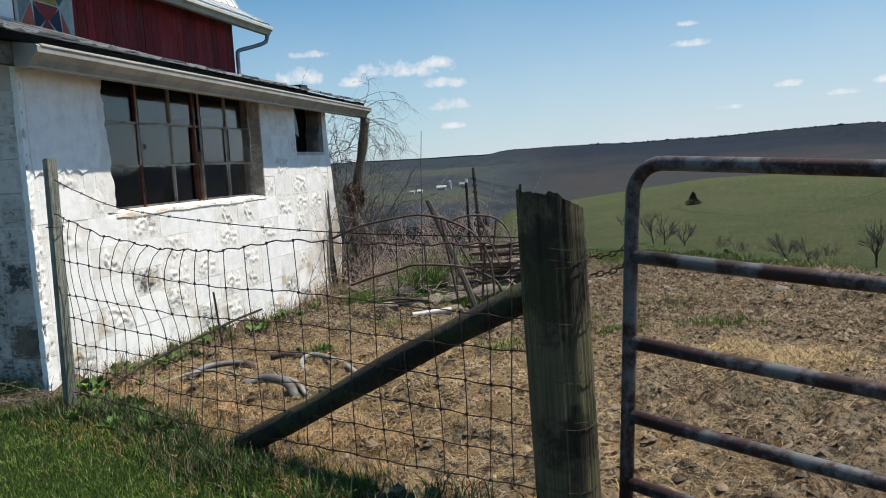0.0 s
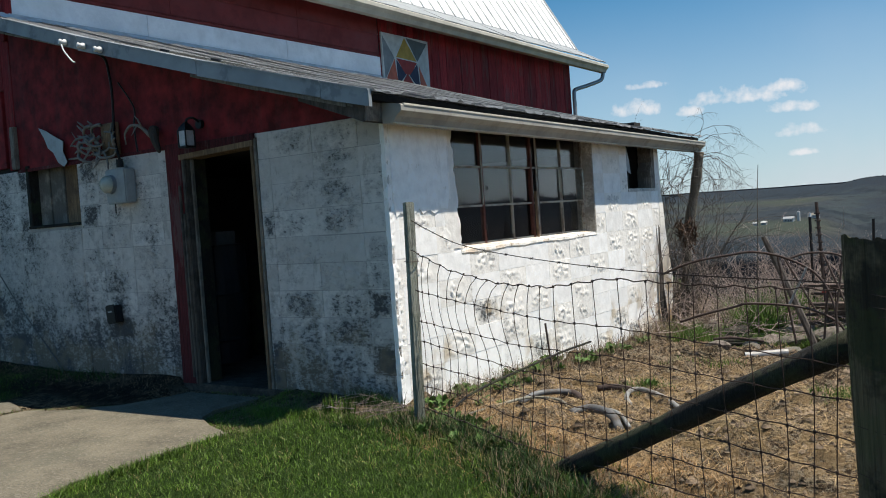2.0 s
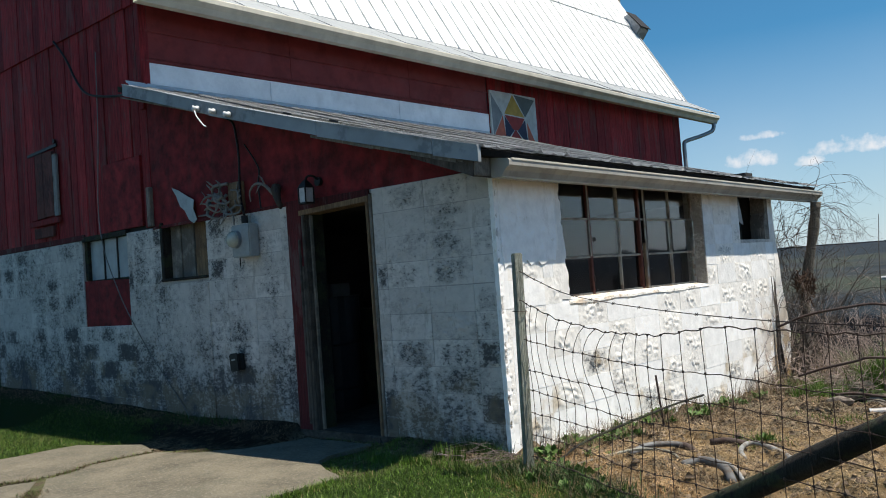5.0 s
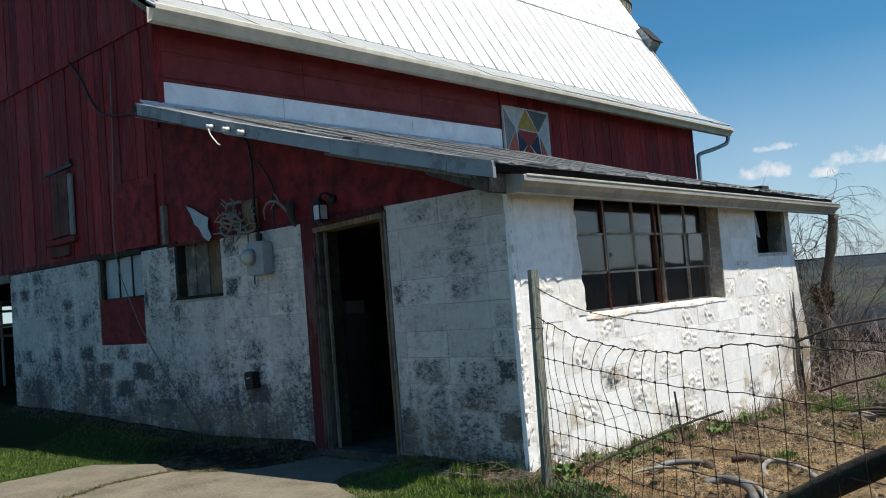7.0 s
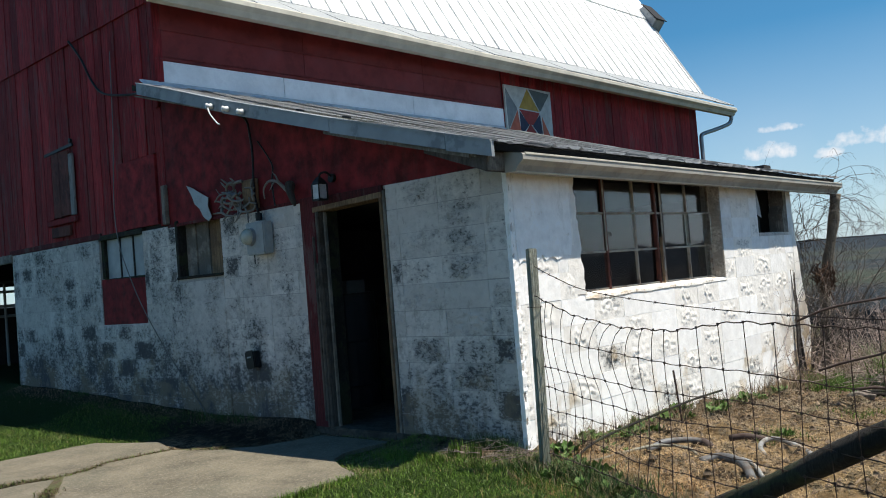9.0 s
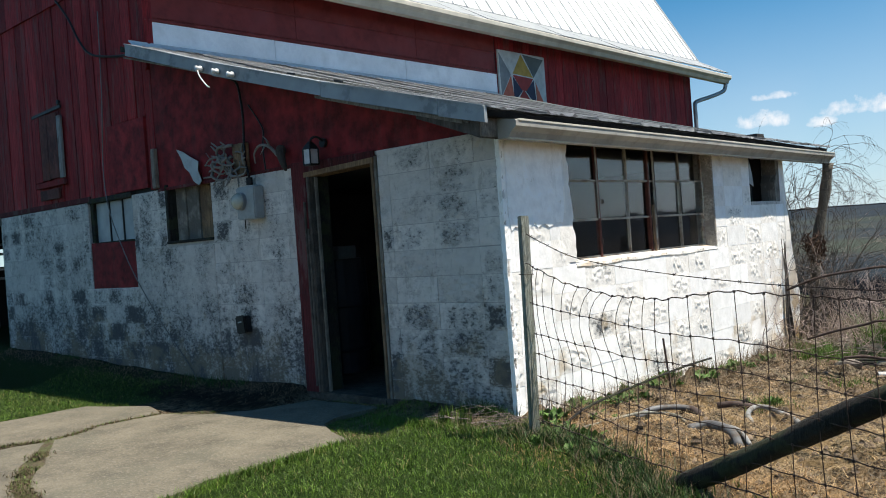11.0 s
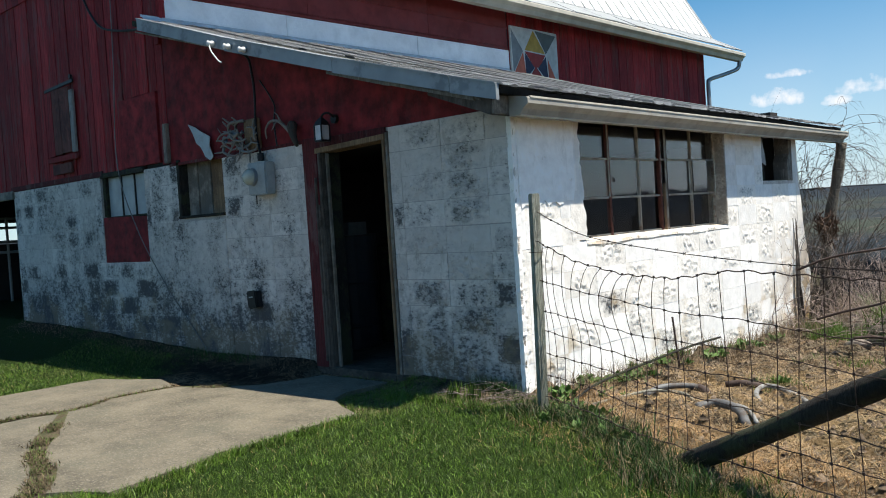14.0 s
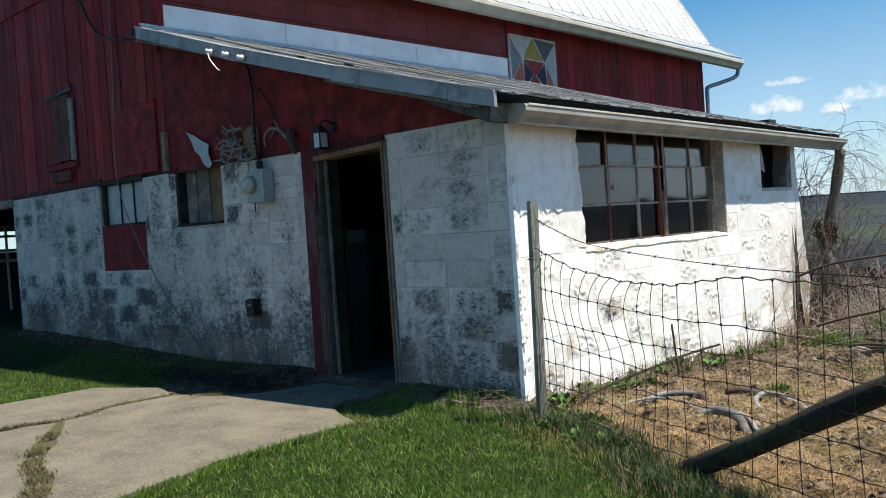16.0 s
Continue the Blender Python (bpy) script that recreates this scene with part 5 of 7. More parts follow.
# ---------- grass, straw, weeds ----------
def blades(name, px, py, h0, h1, width, material, label, category, lean=.5, z=None, segs=2):
    """Many bent blades in one mesh."""
    n = len(px)
    rng = np.random.default_rng(len(name) + n)
    pz = (land(px, py) + relief(px, py) - .01) if z is None else z
    h = rng.uniform(h0, h1, n)
    a = rng.uniform(0, 2 * np.pi, n)
    b = rng.uniform(0, 2 * np.pi, n)
    ln = rng.uniform(.1, 1, n) * lean
    w = width * rng.uniform(.6, 1.3, n)
    rows = []
    for s in range(segs + 1):
        t = s / segs
        cx = px + np.cos(a) * ln * h * t * t
        cy = py + np.sin(a) * ln * h * t * t
        cz = pz + h * t * (1 - .35 * ln * t)
        ww = w * (1 - t * .92)
        rows.append(np.stack([cx - np.cos(b) * ww, cy - np.sin(b) * ww, cz], -1))
        rows.append(np.stack([cx + np.cos(b) * ww, cy + np.sin(b) * ww, cz], -1))
    V = np.stack(rows, 1).reshape(-1, 3)
    k = 2 * (segs + 1)
    base = np.arange(n)[:, None] * k
    F = np.concatenate([np.concatenate([base + 2 * s, base + 2 * s + 1, base + 2 * s + 3, base + 2 * s + 2], 1) for s in range(segs)])
    me = bpy.data.meshes.new(name)
    me.vertices.add(len(V))
    me.vertices.foreach_set("co", V.reshape(-1).astype(np.float32))
    me.loops.add(F.size)
    me.polygons.add(len(F))
    me.loops.foreach_set("vertex_index", F.reshape(-1).astype(np.int32))
    me.polygons.foreach_set("loop_start", np.arange(0, F.size, 4, dtype=np.int32))
    me.update(calc_edges=True)
    me.materials.append(material)
    return tagged(new(name, me), label, category, "", "stuff")


rng = np.random.default_rng(5)


def scatter(n, x0, x1, y0, y1):
    return rng.uniform(x0, x1, n), rng.uniform(y0, y1, n)


px, py = scatter(420000, -6.5, 2.9, -5.2, -.03)
keep = (yard(px, py) < .5) & ~on_slab(px, py) & ~((px < -.9) & (py > -3.4) & (py < -.9) & (px > -3.3)) & (rng.uniform(0, 1, len(px)) < .88 + .12 * vnoise(px, py, 1.5, 51))
keep &= ~((px > -3.9) & (px < -2.0) & (py > -.95))                     # bare dark earth by the wall
keep &= ~((px < -3.4) & (rng.uniform(0, 1, len(px)) < .35))
keep &= ~((px < -2) & (py > np.where(px < -4.4, -.22, -.6)) & (rng.uniform(0, 1, len(px)) < .8))
keep &= np.hypot(px - 3.7, py + 4.8) > .5
keep &= ~((px > -.75) & (px < .35) & (py > -.4 + .09 * vnoise(px, py, 6, 95)) & (rng.uniform(0, 1, len(px)) < .93))
px, py = px[keep], py[keep]
blades("lawn_grass", px, py, .014, .056, .0025, GRASS, "short green spring lawn grass", "grass", 1.1)
# longer tufts along fence and apron edge
tx, ty = [], []
EDGE = [(-.78, -1.03), (-.74, -1.55), (-.72, -2.1), (-.52, -2.85), (-.8, -3.12), (-.5, -3.6)]
for k in range(760):
    c = rng.uniform(0, 1)
    if c < .45:
        x0 = rng.uniform(-.1, 2.5)
        y0 = fence_y(x0) + rng.normal(-.1, .1)
    elif c < .8:
        i = int(rng.integers(0, len(EDGE) - 1))
        f = rng.uniform(0, 1)
        x0, y0 = EDGE[i][0] * (1 - f) + EDGE[i + 1][0] * f + abs(rng.normal(0, .05)) - .01, EDGE[i][1] * (1 - f) + EDGE[i + 1][1] * f
    elif c < .93:
        x0, y0 = rng.uniform(-1.0, .3), rng.uniform(-.5, -.4)
    else:
        x0, y0 = rng.uniform(-.2, 2.4), rng.uniform(-3.6, -1.0)
    m = int(rng.integers(12, 34))
    tx.append(x0 + rng.normal(0, .03, m))
    ty.append(y0 + rng.normal(0, .03, m))
tx, ty = np.concatenate(tx), np.concatenate(ty)
keep = ~on_slab(tx, ty) & (np.hypot(tx - 3.7, ty + 4.8) > .5)
blades("grass_tuft", tx[keep], ty[keep], .035, .085, .003, GRASS, "longer rank grass along fence and apron", "grass", .9, None, 3)
# rank dark growth at the fence foot, mixed with dead stems
tx, ty, ux_, uy_ = [], [], [], []
for x0, y0, n_, sp in ((.36, -.42, 420, .1), (.55, -.4, 300, .1), (.75, -.46, 420, .1), (.96, -.55, 420, .1), (1.2, -.72, 520, .1), (1.47, -.93, 700, .1), (1.71, -1.12, 600, .1), (1.95, -1.2, 360, .1), (2.4, -1.4, 220, .12), (2.9, -1.62, 260, .13)):
    tx.append(rng.normal(x0, sp, n_))
    ty.append(rng.normal(y0, sp * .8, n_))
    ux_.append(rng.normal(x0, sp * 1.2, n_ // 2))
    uy_.append(rng.normal(y0, sp, n_ // 2))
# brown dead litter from the stake along the fence, lying over the yard's edge
tx2 = rng.uniform(.35, 2.6, 8200)
ty2 = fence_y(tx2) + rng.normal(.2, .26, 8200)
blades("dead_fence_litter", tx2, ty2, .02, .1, .0022, RUSSET, "brown dead grass along the fence foot", "litter", 2.2, None, 3)
tx2 = rng.uniform(.1, 1.7, 4200)
ty2 = rng.uniform(.2, 1.9, 4200)
blades("dead_yard_litter", tx2, ty2, .02, .08, .0022, DRY_M, "dead stems matted on the yard by the wall", "litter", 2.6, None, 3)
blades("rank_grass", np.concatenate(tx), np.concatenate(ty), .05, .15, .004, RANK, "tall dark grass at the fence foot", "grass", .8, None, 3)
blades("dead_fence_stems", np.concatenate(ux_), np.concatenate(uy_), .04, .17, .0022, DRY_M, "dead stems tangled in the fence foot", "stems", 1.1, None, 3)
# dry litter and soil strip under the wall by the corner, two fresh leaf tufts, dark growth in the shade
tx, ty = rng.normal(-.15, .32, 1500), rng.normal(-.3, .1, 1500)
blades("wall_litter", tx, ty, .02, .1, .0022, DRY_M, "dry dead grass below the wall corner", "litter", 1.6)
for x0, y0 in ((-.38, -.36), (-.22, -.35)):
    tx, ty = rng.normal(x0, .03, 70), rng.normal(y0, .03, 70)
    blades("leaf_tuft", tx, ty, .08, .15, .006, GRASS, "fresh upright green leaf tuft below the wall", "plant", .25)
tx, ty = rng.normal(-.22, .13, 500), rng.uniform(-.16, -.03, 500)
blades("shade_stems", tx, ty, .05, .16, .003, RANK, "dark stems in the shade by the corner", "stems", .7, None, 3)
tx, ty = rng.uniform(-9, -2.4, 5200), -.03 - np.abs(rng.normal(0, .14, 5200))
blades("shade_litter", tx, ty, .01, .05, .0035, DRY_M, "dead leaves and stems along the shaded wall foot", "litter", 1.4)
tx, ty = rng.uniform(-9, -2.45, 2600), -.02 - np.abs(rng.normal(0, .1, 2600))
keep = vnoise(tx, ty, 1.4, 96) > .15
tx, ty = tx[keep], ty[keep]
blades("wall_foot_weeds", tx, ty, .02, .09, .004, RANK, "dark weeds along the shaded wall foot", "weeds", .8)
# dead twigs and fallen stems before the corner
paths = []
for k in range(34):
    x, y, a, L = rnd(-.45, .25), rnd(-.42, -.12), rnd(-.5, .6), rnd(.05, .2)
    z = stand(x, y) + rnd(.015, .06)
    paths.append((spline([(x - L * math.cos(a), y - L * math.sin(a), z - .01), (x, y, z + rnd(0, .03)), (x + L * math.cos(a), y + L * math.sin(a), z + rnd(-.02, .05))], 3), rnd(.002, .004)))
tagged(part("fallen_twigs", tubes(paths, 4), BRIAR), "dead twigs lying below the wall corner", "twigs", "", "stuff")
# weeds in the cracks of the apron
tx, ty = [], []
for line, n_, sp in ((CR2, 6500, .033), ([(-2.6, -.8), (-2.75, -.9), *CR], 800, .015), ([(-3.0, -2.06), (-3.13, -2.3), (-3.13, -2.54), (-3.3, -3.4)], 600, .02)):
    i = rng.integers(0, len(line) - 1, n_)
    f = rng.uniform(0, 1, n_)
    L = np.array(line)
    gap = vnoise(L[i, 0] * (1 - f) + L[i + 1, 0] * f, L[i, 1] * (1 - f) + L[i + 1, 1] * f, 4.0, 71) > -.45
    tx.append((L[i, 0] * (1 - f) + L[i + 1, 0] * f + rng.normal(0, sp, n_))[gap])
    ty.append((L[i, 1] * (1 - f) + L[i + 1, 1] * f + rng.normal(0, sp, n_))[gap])
tx, ty = np.concatenate(tx), np.concatenate(ty)
half_ = rng.uniform(0, 1, len(tx)) < .62
blades("crack_litter", tx[half_], ty[half_], .015, .05, .004, plain("dead_moss", (.115, .088, .052), .9, 0, .45, 25), "dead brown weeds in the apron crack", "weeds", 2.2, np.full(int(half_.sum()), -.021))
blades("crack_grass", tx[~half_], ty[~half_], .012, .04, .003, GRASS, "small green weeds in the apron crack", "weeds", 1.2, np.full(int((~half_).sum()), -.022))
# green grass on the far edge of the yard and in patches
px, py = scatter(60000, 1.5, 12, 5.5, 13)
keep = (py + .12 * px + vnoise(px, py, .7, 12) * .7 > 8.0)
qx, qy = scatter(90000, .1, 8.5, 1.2, 9)
kq = (vnoise(qx, qy, 1.1, 21) + .5 * vnoise(qx, qy, 4, 22) > .82) & (yard(qx, qy) > .5)
px, py = np.concatenate([px[keep], qx[kq]]), np.concatenate([py[keep], qy[kq]])
blades("yard_grass", px, py, .02, .075, .003, GRASS, "scattered fresh grass in the trodden yard", "grass", .8)
# straw and dead stems lying about
n = 72000
px, py = scatter(n, .1, 7.5, -2.2, 6.5)
dens = np.clip(1.05 - .4 * np.hypot(px - 1.8, (py + .2) * .8) + vnoise(px, py, 1.3, 41) * .5, 0.06, 1)
dens = np.maximum(dens, np.exp(-(((px - 4.3) / .6) ** 2 + ((py - .95) / .45) ** 2)) * 1.5)
keep = (rng.uniform(0, 1, n) < dens) & (yard(px, py) > .3)
px, py = px[keep], py[keep]
m = len(px)
a, L = rng.uniform(0, np.pi, m), rng.uniform(.015, .06, m)
zz = land(px, py) + relief(px, py) + rng.uniform(.004, .03, m)
V, F = [], []
ux, uy = np.cos(a) * L, np.sin(a) * L
wx, wy = -np.sin(a) * .0012, np.cos(a) * .0012
tilt = rng.uniform(-.2, .25, m) * L
V = np.stack([np.stack([px - ux - wx, py - uy - wy, zz - tilt * .3], -1), np.stack([px - ux + wx, py - uy + wy, zz - tilt * .3], -1), np.stack([px + ux + wx, py + uy + wy, zz + tilt], -1), np.stack([px + ux - wx, py + uy - wy, zz + tilt], -1)], 1).reshape(-1, 3)
F = np.arange(m * 4).reshape(-1, 4)
sm = Mat("loose_straw", (.44, .31, .155), .8)
sm.vary(sm.island, .45, 1.5).over(sm.ramp(sm.island, .7, .75, 0.0, .7), (.2, .14, .09))
part("straw_litter", (V.tolist(), [], F.tolist()), sm.done())
tagged(bpy.data.objects["straw_litter"], "dry straw and dead stems strewn on the earth", "straw", "", "stuff")
# green tufts standing in the mud
gx_, gy_ = [], []
for x0, y0, n_, sp in ((.58, 4.84, 500, .14), (1.3, 4.41, 400, .12), (1.73, 4.21, 260, .1), (2.68, 1.39, 420, .13), (3.37, 2.68, 420, .11), (1.34, 1.24, 420, .09), (4.2, 2.9, 500, .16), (3.5, 2.5, 300, .1), (2.75, 1.75, 350, .13), (5.6, 2.7, 160, .08), (4.5, 3.1, 300, .12), (2.4, 3.3, 260, .13), (3.9, 4.3, 260, .2), (1.4, 2.9, 200, .1), (1.0, 4.0, 300, .16), (1.6, 4.2, 300, .2), (3.2, 3.6, 200, .15), (6.3, 4.6, 200, .2), (2.9, 5.2, 300, .2)):
    gx_.append(rng.normal(x0, sp, n_))
    gy_.append(rng.normal(y0, sp * .7, n_))
blades("mud_tufts", np.concatenate(gx_), np.concatenate(gy_), .03, .11, .003, GRASS, "small green grass tufts in the mud", "grass", .9)
# hay wisp heap in the yard
hx, hy = rng.normal(4.3, .3, 3800), rng.normal(.95, .2, 3800)
hz = land(hx, hy) + relief(hx, hy) + .09 * np.exp(-(((hx - 4.3) / .5) ** 2 + ((hy - .95) / .35) ** 2)) * rng.uniform(.2, 1, 3800)
blades("hay_wisp", hx, hy, .02, .07, .003, STRAW_M, "flattened wisp of yellow hay on the ground", "hay", 4.0, hz)
# clods of dry mud
bm_v, bm_f = [], []
px, py = scatter(26000, .3, 8.5, -2.5, 8)
keep = yard(px, py) > .6
for x, y in zip(px[keep], py[keep]):
    r = .005 + .03 * random.random() ** 3
    base = len(bm_v)
    z = stand(x, y)
    for k in range(6):
        a = k * math.pi / 3 + rnd(-.4, .4)
        bm_v.append((x + r * rnd(.7, 1.2) * math.cos(a), y + r * rnd(.7, 1.2) * math.sin(a), z - .006))
    bm_v.append((x + rnd(-.3, .3) * r, y + rnd(-.3, .3) * r, z + r * rnd(.5, .9)))
    bm_v.append((x + rnd(-.4, .4) * r, y + rnd(-.4, .4) * r, z + r * rnd(.4, .8)))
    for k in range(6):
        bm_f.append((base + k, base + (k + 1) % 6, base + 6 + (k // 3)))
    bm_f.append((base + 3, base + 7, base + 6))
    bm_f.append((base + 0, base + 6, base + 7))
cm = Mat("dry_clod", (.175, .13, .09), .95)
cm.vary(cm.island, .45, 1.4).bump(cm.noise(60, 5), .5, .006)
tagged(part("mud_clods", (bm_v, [], bm_f), cm.done(), None, "", True), "dry crumbled clods on the trodden yard", "soil", "", "stuff")


def weed(x, y, size, n=14):
    """A small broad-leaved weed."""
    z = stand(x, y)
    V, F = [], []
    for k in range(n):
        a, el, L = rnd(0, 6.28), rnd(.2, 1.3), size * rnd(.3, .8)
        d = Vector((math.cos(a) * math.cos(el), math.sin(a) * math.cos(el), math.sin(el)))
        s = d.cross(Vector((0, 0, 1))).normalized() * L * .28
        p = Vector((x + rnd(-.4, .4) * size, y + rnd(-.4, .4) * size, z))
        b = len(V)
        V += [tuple(p), tuple(p + d * L * .5 + s), tuple(p + d * L - Vector((0, 0, L * .15))), tuple(p + d * L * .5 - s)]
        F.append((b, b + 1, b + 2, b + 3))
    return tagged(part("weed_plant", (V, [], F), LEAF), "green broad-leaved weed at the wall foot", "weed", "weeds by the wall")


for k in range(84):
    x = rnd(.05, .34) if k < 58 else rnd(.35, 1.3)
    y = rnd(.05, 3.6) if k < 58 else fence_y(x) + rnd(-.1, .25)
    weed(x, y, rnd(.07, .16), 24)
for x, y, s in ((.12, .55, .1), (.15, .8, .13), (.22, 1.1, .14), (.18, 1.4, .12), (.3, 1.25, .1), (.12, 2.0, .15), (.16, 2.6, .16), (.2, 3.0, .14), (.14, 3.5, .2), (.25, 3.9, .18), (.5, .2, .1), (.6, .35, .09), (1.35, 1.28, .12), (.35, .75, .1)):
    weed(x, y, s * .8, 40)

for k in range(60):
    x = rnd(.42, 1.25)
    weed(x, fence_y(x) + rnd(.02, .3), rnd(.04, .085), 26)

# ---------- fence ----------
POST = (3.36, -1.66)


def round_post(name, x, y, r, z0, z1, mat, label, category="post"):
    """A split-topped timber post with checks down its sides."""
    bm = bmesh.new()
    rows = []
    S, H = 72, 26
    CHECK = [random.random() for _ in range(S)]
    SLIVER = [rnd(-.035, .012) for _ in range(S // 5 + 1)]
    for j in range(H + 1):
        t = j / H
        row = []
        for k in range(S):
            a = 2 * math.pi * k / S
            rr = r * (1 + .03 * math.sin(3 * a + 1) + .018 * math.sin(7 * a + t * 2) + .02 * math.sin(5 * t + a))
            rr *= 1 - .03 * CHECK[k]
            if k in (8, 22, 51, 60):
                rr *= .965
            z = z0 + (z1 - z0) * t
            if j >= H - 1:
                z += SLIVER[k // 5] * .5 * (j == H) + (.034 * math.cos(a - 3.4) + .035 * math.cos(a + 1.5) + rnd(-.004, .003)) * (1 if j == H else .5)
            row.append(bm.verts.new((x + rr * math.cos(a) - .02 * t, y + rr * math.sin(a), z)))
        rows.append(row)
    for p, q in zip(rows[:-1], rows[1:]):
        for k in range(S):
            bm.faces.new((p[k], p[(k + 1) % S], q[(k + 1) % S], q[k]))
    c = bm.verts.new((x - .02, y + .03, z1 - .05))
    for k in range(S):
        bm.faces.new((rows[-1][k], rows[-1][(k + 1) % S], c))
    return tagged(part(name, bm, mat), label, category)


wood_post = round_post("fence_post", POST[0] - .002, POST[1] - .01, .114, -.5, 1.12, OLD_WOOD, "thick weathered greenish timber gate post with split top")
# wire windings on the post
for z in (.97, .93, .72, .52, .36, .14):
    ring = [(POST[0] - .012 + .1165 * math.cos(a * .35), POST[1] - .01 + .1165 * math.sin(a * .35), z + .012 * math.sin(a * .7)) for a in range(19)]
    part("wire_wrap", tubes([(ring, .0016)], 4), WIRE, wood_post)
for z, k in ((.90, 0), (.55, 1), (.38, 2), (.1, 3)):
    part("staple", tubes([([(POST[0] - .02 + .03 * k, POST[1] - .13, z), (POST[0] + .05 + .02 * k, POST[1] - .126, z + .003)], .0018)], 4), WIRE, wood_post)

# steel-grey square stake by the building corner
tp = empty("corner_stake", "weathered grey square fence stake by the wall corner", "fence post", at=(.42, -.37, 0))
part("stake", box(-.031, .031, -.025, .025, -.3, 1.43, .006), weathered("pale_stake_wood", (.40, .40, .33), (.2, .2, .16), (30, 30, 1.2), .2), tp)
part("wire_wrap", tubes([([(.05 * math.cos(a * .6), .045 * math.sin(a * .6), 1.05 - .0006 * a) for a in range(12)], .0022)], 4), WIRE, tp)
tp.rotation_euler = (0, radians(1.0), radians(62))

brace = empty("brace_pole", "dark round pole bracing the gate post from the ground", "brace", at=(0, 0, 0))
bp = spline([(1.46, -.78, -.15), (2.1, -1.06, .17), (2.7, -1.31, .5), (3.28, -1.545, .80)], 6)
part("pole", tubes([(bp, [.053 - .003 * math.sin(i) for i in range(len(bp))])], 14), DARK_WOOD, brace, "", True)

fence = empty("wire_fence", "sagging rusty woven wire fence between stake and gate post", "fence", at=(.42, -.37, 0))
FA, FB = Vector((.45, -.38, 0)), Vector((3.25, -1.61, 0))


def fpos(u, z, bulge=0.0):
    p = FA.lerp(FB, u)
    n = Vector((.40, .916, 0))
    return Vector((p.x, p.y, z)) + n * bulge


LINES = [  # height along the run at u = 0, .15, .3, .45, .6, .8, 1
    (1.12, .995, .93, .925, .98, .965, .97),
    (.86, .80, .765, .75, .755, .725, .70),
    (.66, .61, .58, .60, .615, .59, .58),
    (.53, .47, .44, .46, .485, .46, .44),
    (.38, .35, .32, .33, .345, .33, .31),
    (.24, .22, .18, .2, .21, .20, .19),
    (.10, .08, .05, .06, .07, .07, .08)]
US = [0, .15, .3, .45, .6, .8, 1]


def line_z(i, u):
    return float(np.interp(u, US, LINES[i]))


def bulge(u, z):
    return .13 * math.exp(-((u - .22) / .2) ** 2) * math.sin(max(0.0, min(1.0, z / 1.0)) * 3.14) * .8


for i in range(7):
    pts = []
    for k in range(73):
        u = k / 72
        z = line_z(i, u)
        z += .006 * math.sin(k * 1.7 + i) if i == 0 else .003 * math.sin(k * 1.3 + i * 2)
        pts.append(fpos(u, z, bulge(u, z)))
    o = part("line_wire", tubes([(pts, .0032 if i in (0, 6) else .0025)], 5), WIRE, fence)
    o.matrix_parent_inverse = Matrix.Translation(fence.location).inverted()
us = [.012, .03, .05, .075, .1, .13, .165, .2, .24, .28, .32, .365, .41, .46, .515, .565, .615, .67, .715, .765, .81, .855, .895, .935, .97]
for j, u in enumerate(us):
    pts = []
    sway = .034 * math.exp(-((u - .2) / .16) ** 2)
    for k in range(19):
        f = k / 18 * 6
        i = min(5, int(f))
        # the top wire has pulled the stays over, below it they belly back
        uu = max(.004, min(.996, u + sway * (2.1 * math.exp(-1.5 * f) - .7 * math.exp(-((f - 1.4) / .9) ** 2) + .16 * f) - .006 * math.sin(f * .5 + j)))
        z = line_z(i, uu) * (1 - (f - i)) + line_z(i + 1, uu) * (f - i)
        pts.append(fpos(uu, z, bulge(uu, z)))
    knots = [([pts[k] - Vector((0, 0, .006)), pts[k] + Vector((0, 0, .006))], .006) for k in (0, 3, 6, 9, 12, 15, 18)]
    o = part("stay_wire", tubes([(pts, .0021)] + knots, 5), WIRE, fence)
    o.matrix_parent_inverse = Matrix.Translation(fence.location).inverted()
barb = [fpos(u, z, .02) for u, z in ((-.0, 1.31), (.07, 1.24), (.2, 1.14), (.44, 1.06), (.7, 1.01), (.99, .99))]
bs = spline(barb, 14)
paths = [(bs, .0029)]
for k in range(4, len(bs) - 2, 4):
    p = bs[k]
    paths.append(([p + Vector((.007, .003, .007)), p - Vector((.007, .003, .007))], .0018))
    paths.append(([p + Vector((-.006, .0, .007)), p - Vector((-.006, .0, .007))], .0018))
tagged(part("barbed_wire", tubes(paths, 4), WIRE), "single strand of barbed wire over the woven fence", "wire")
tagged(part("loose_stick", tubes([(spline([(.5, -.15, .02), (.42, .31, .062), (.42, 1.2, .1), (.34, 1.9, .085), (.28, 2.55, .06)], 4), .0095)], 6), DARK_WOOD), "thin stick leaning along the fence foot", "stick")
tagged(part("thin_rod", tubes([([(.3, 1.73, -.15), (.3, 1.645, .36)], .009)], 6), RUST), "thin rusty rod standing by the fence", "rod")

# ---------- tube gate ----------
gate = empty("tube_gate", "worn blue-grey and rusty tubular steel farm gate", "gate", at=(3.6, -1.76, 0))
GD = Vector((.842, -.539, 0))
GL = 3.0


def gp(s, z):
    """A point of the gate, which sags towards its far end."""
    p = Vector((3.55, -1.738, 0)) + GD * (s + z * .06)
    return Vector((p.x, p.y, z + .01 - s * .06))


def gpart(name, paths, sides=14):
    o = part(name, tubes(paths, sides), STEEL_BLUE, gate, "", True)
    o.matrix_parent_inverse = Matrix.Translation(gate.location).inverted()


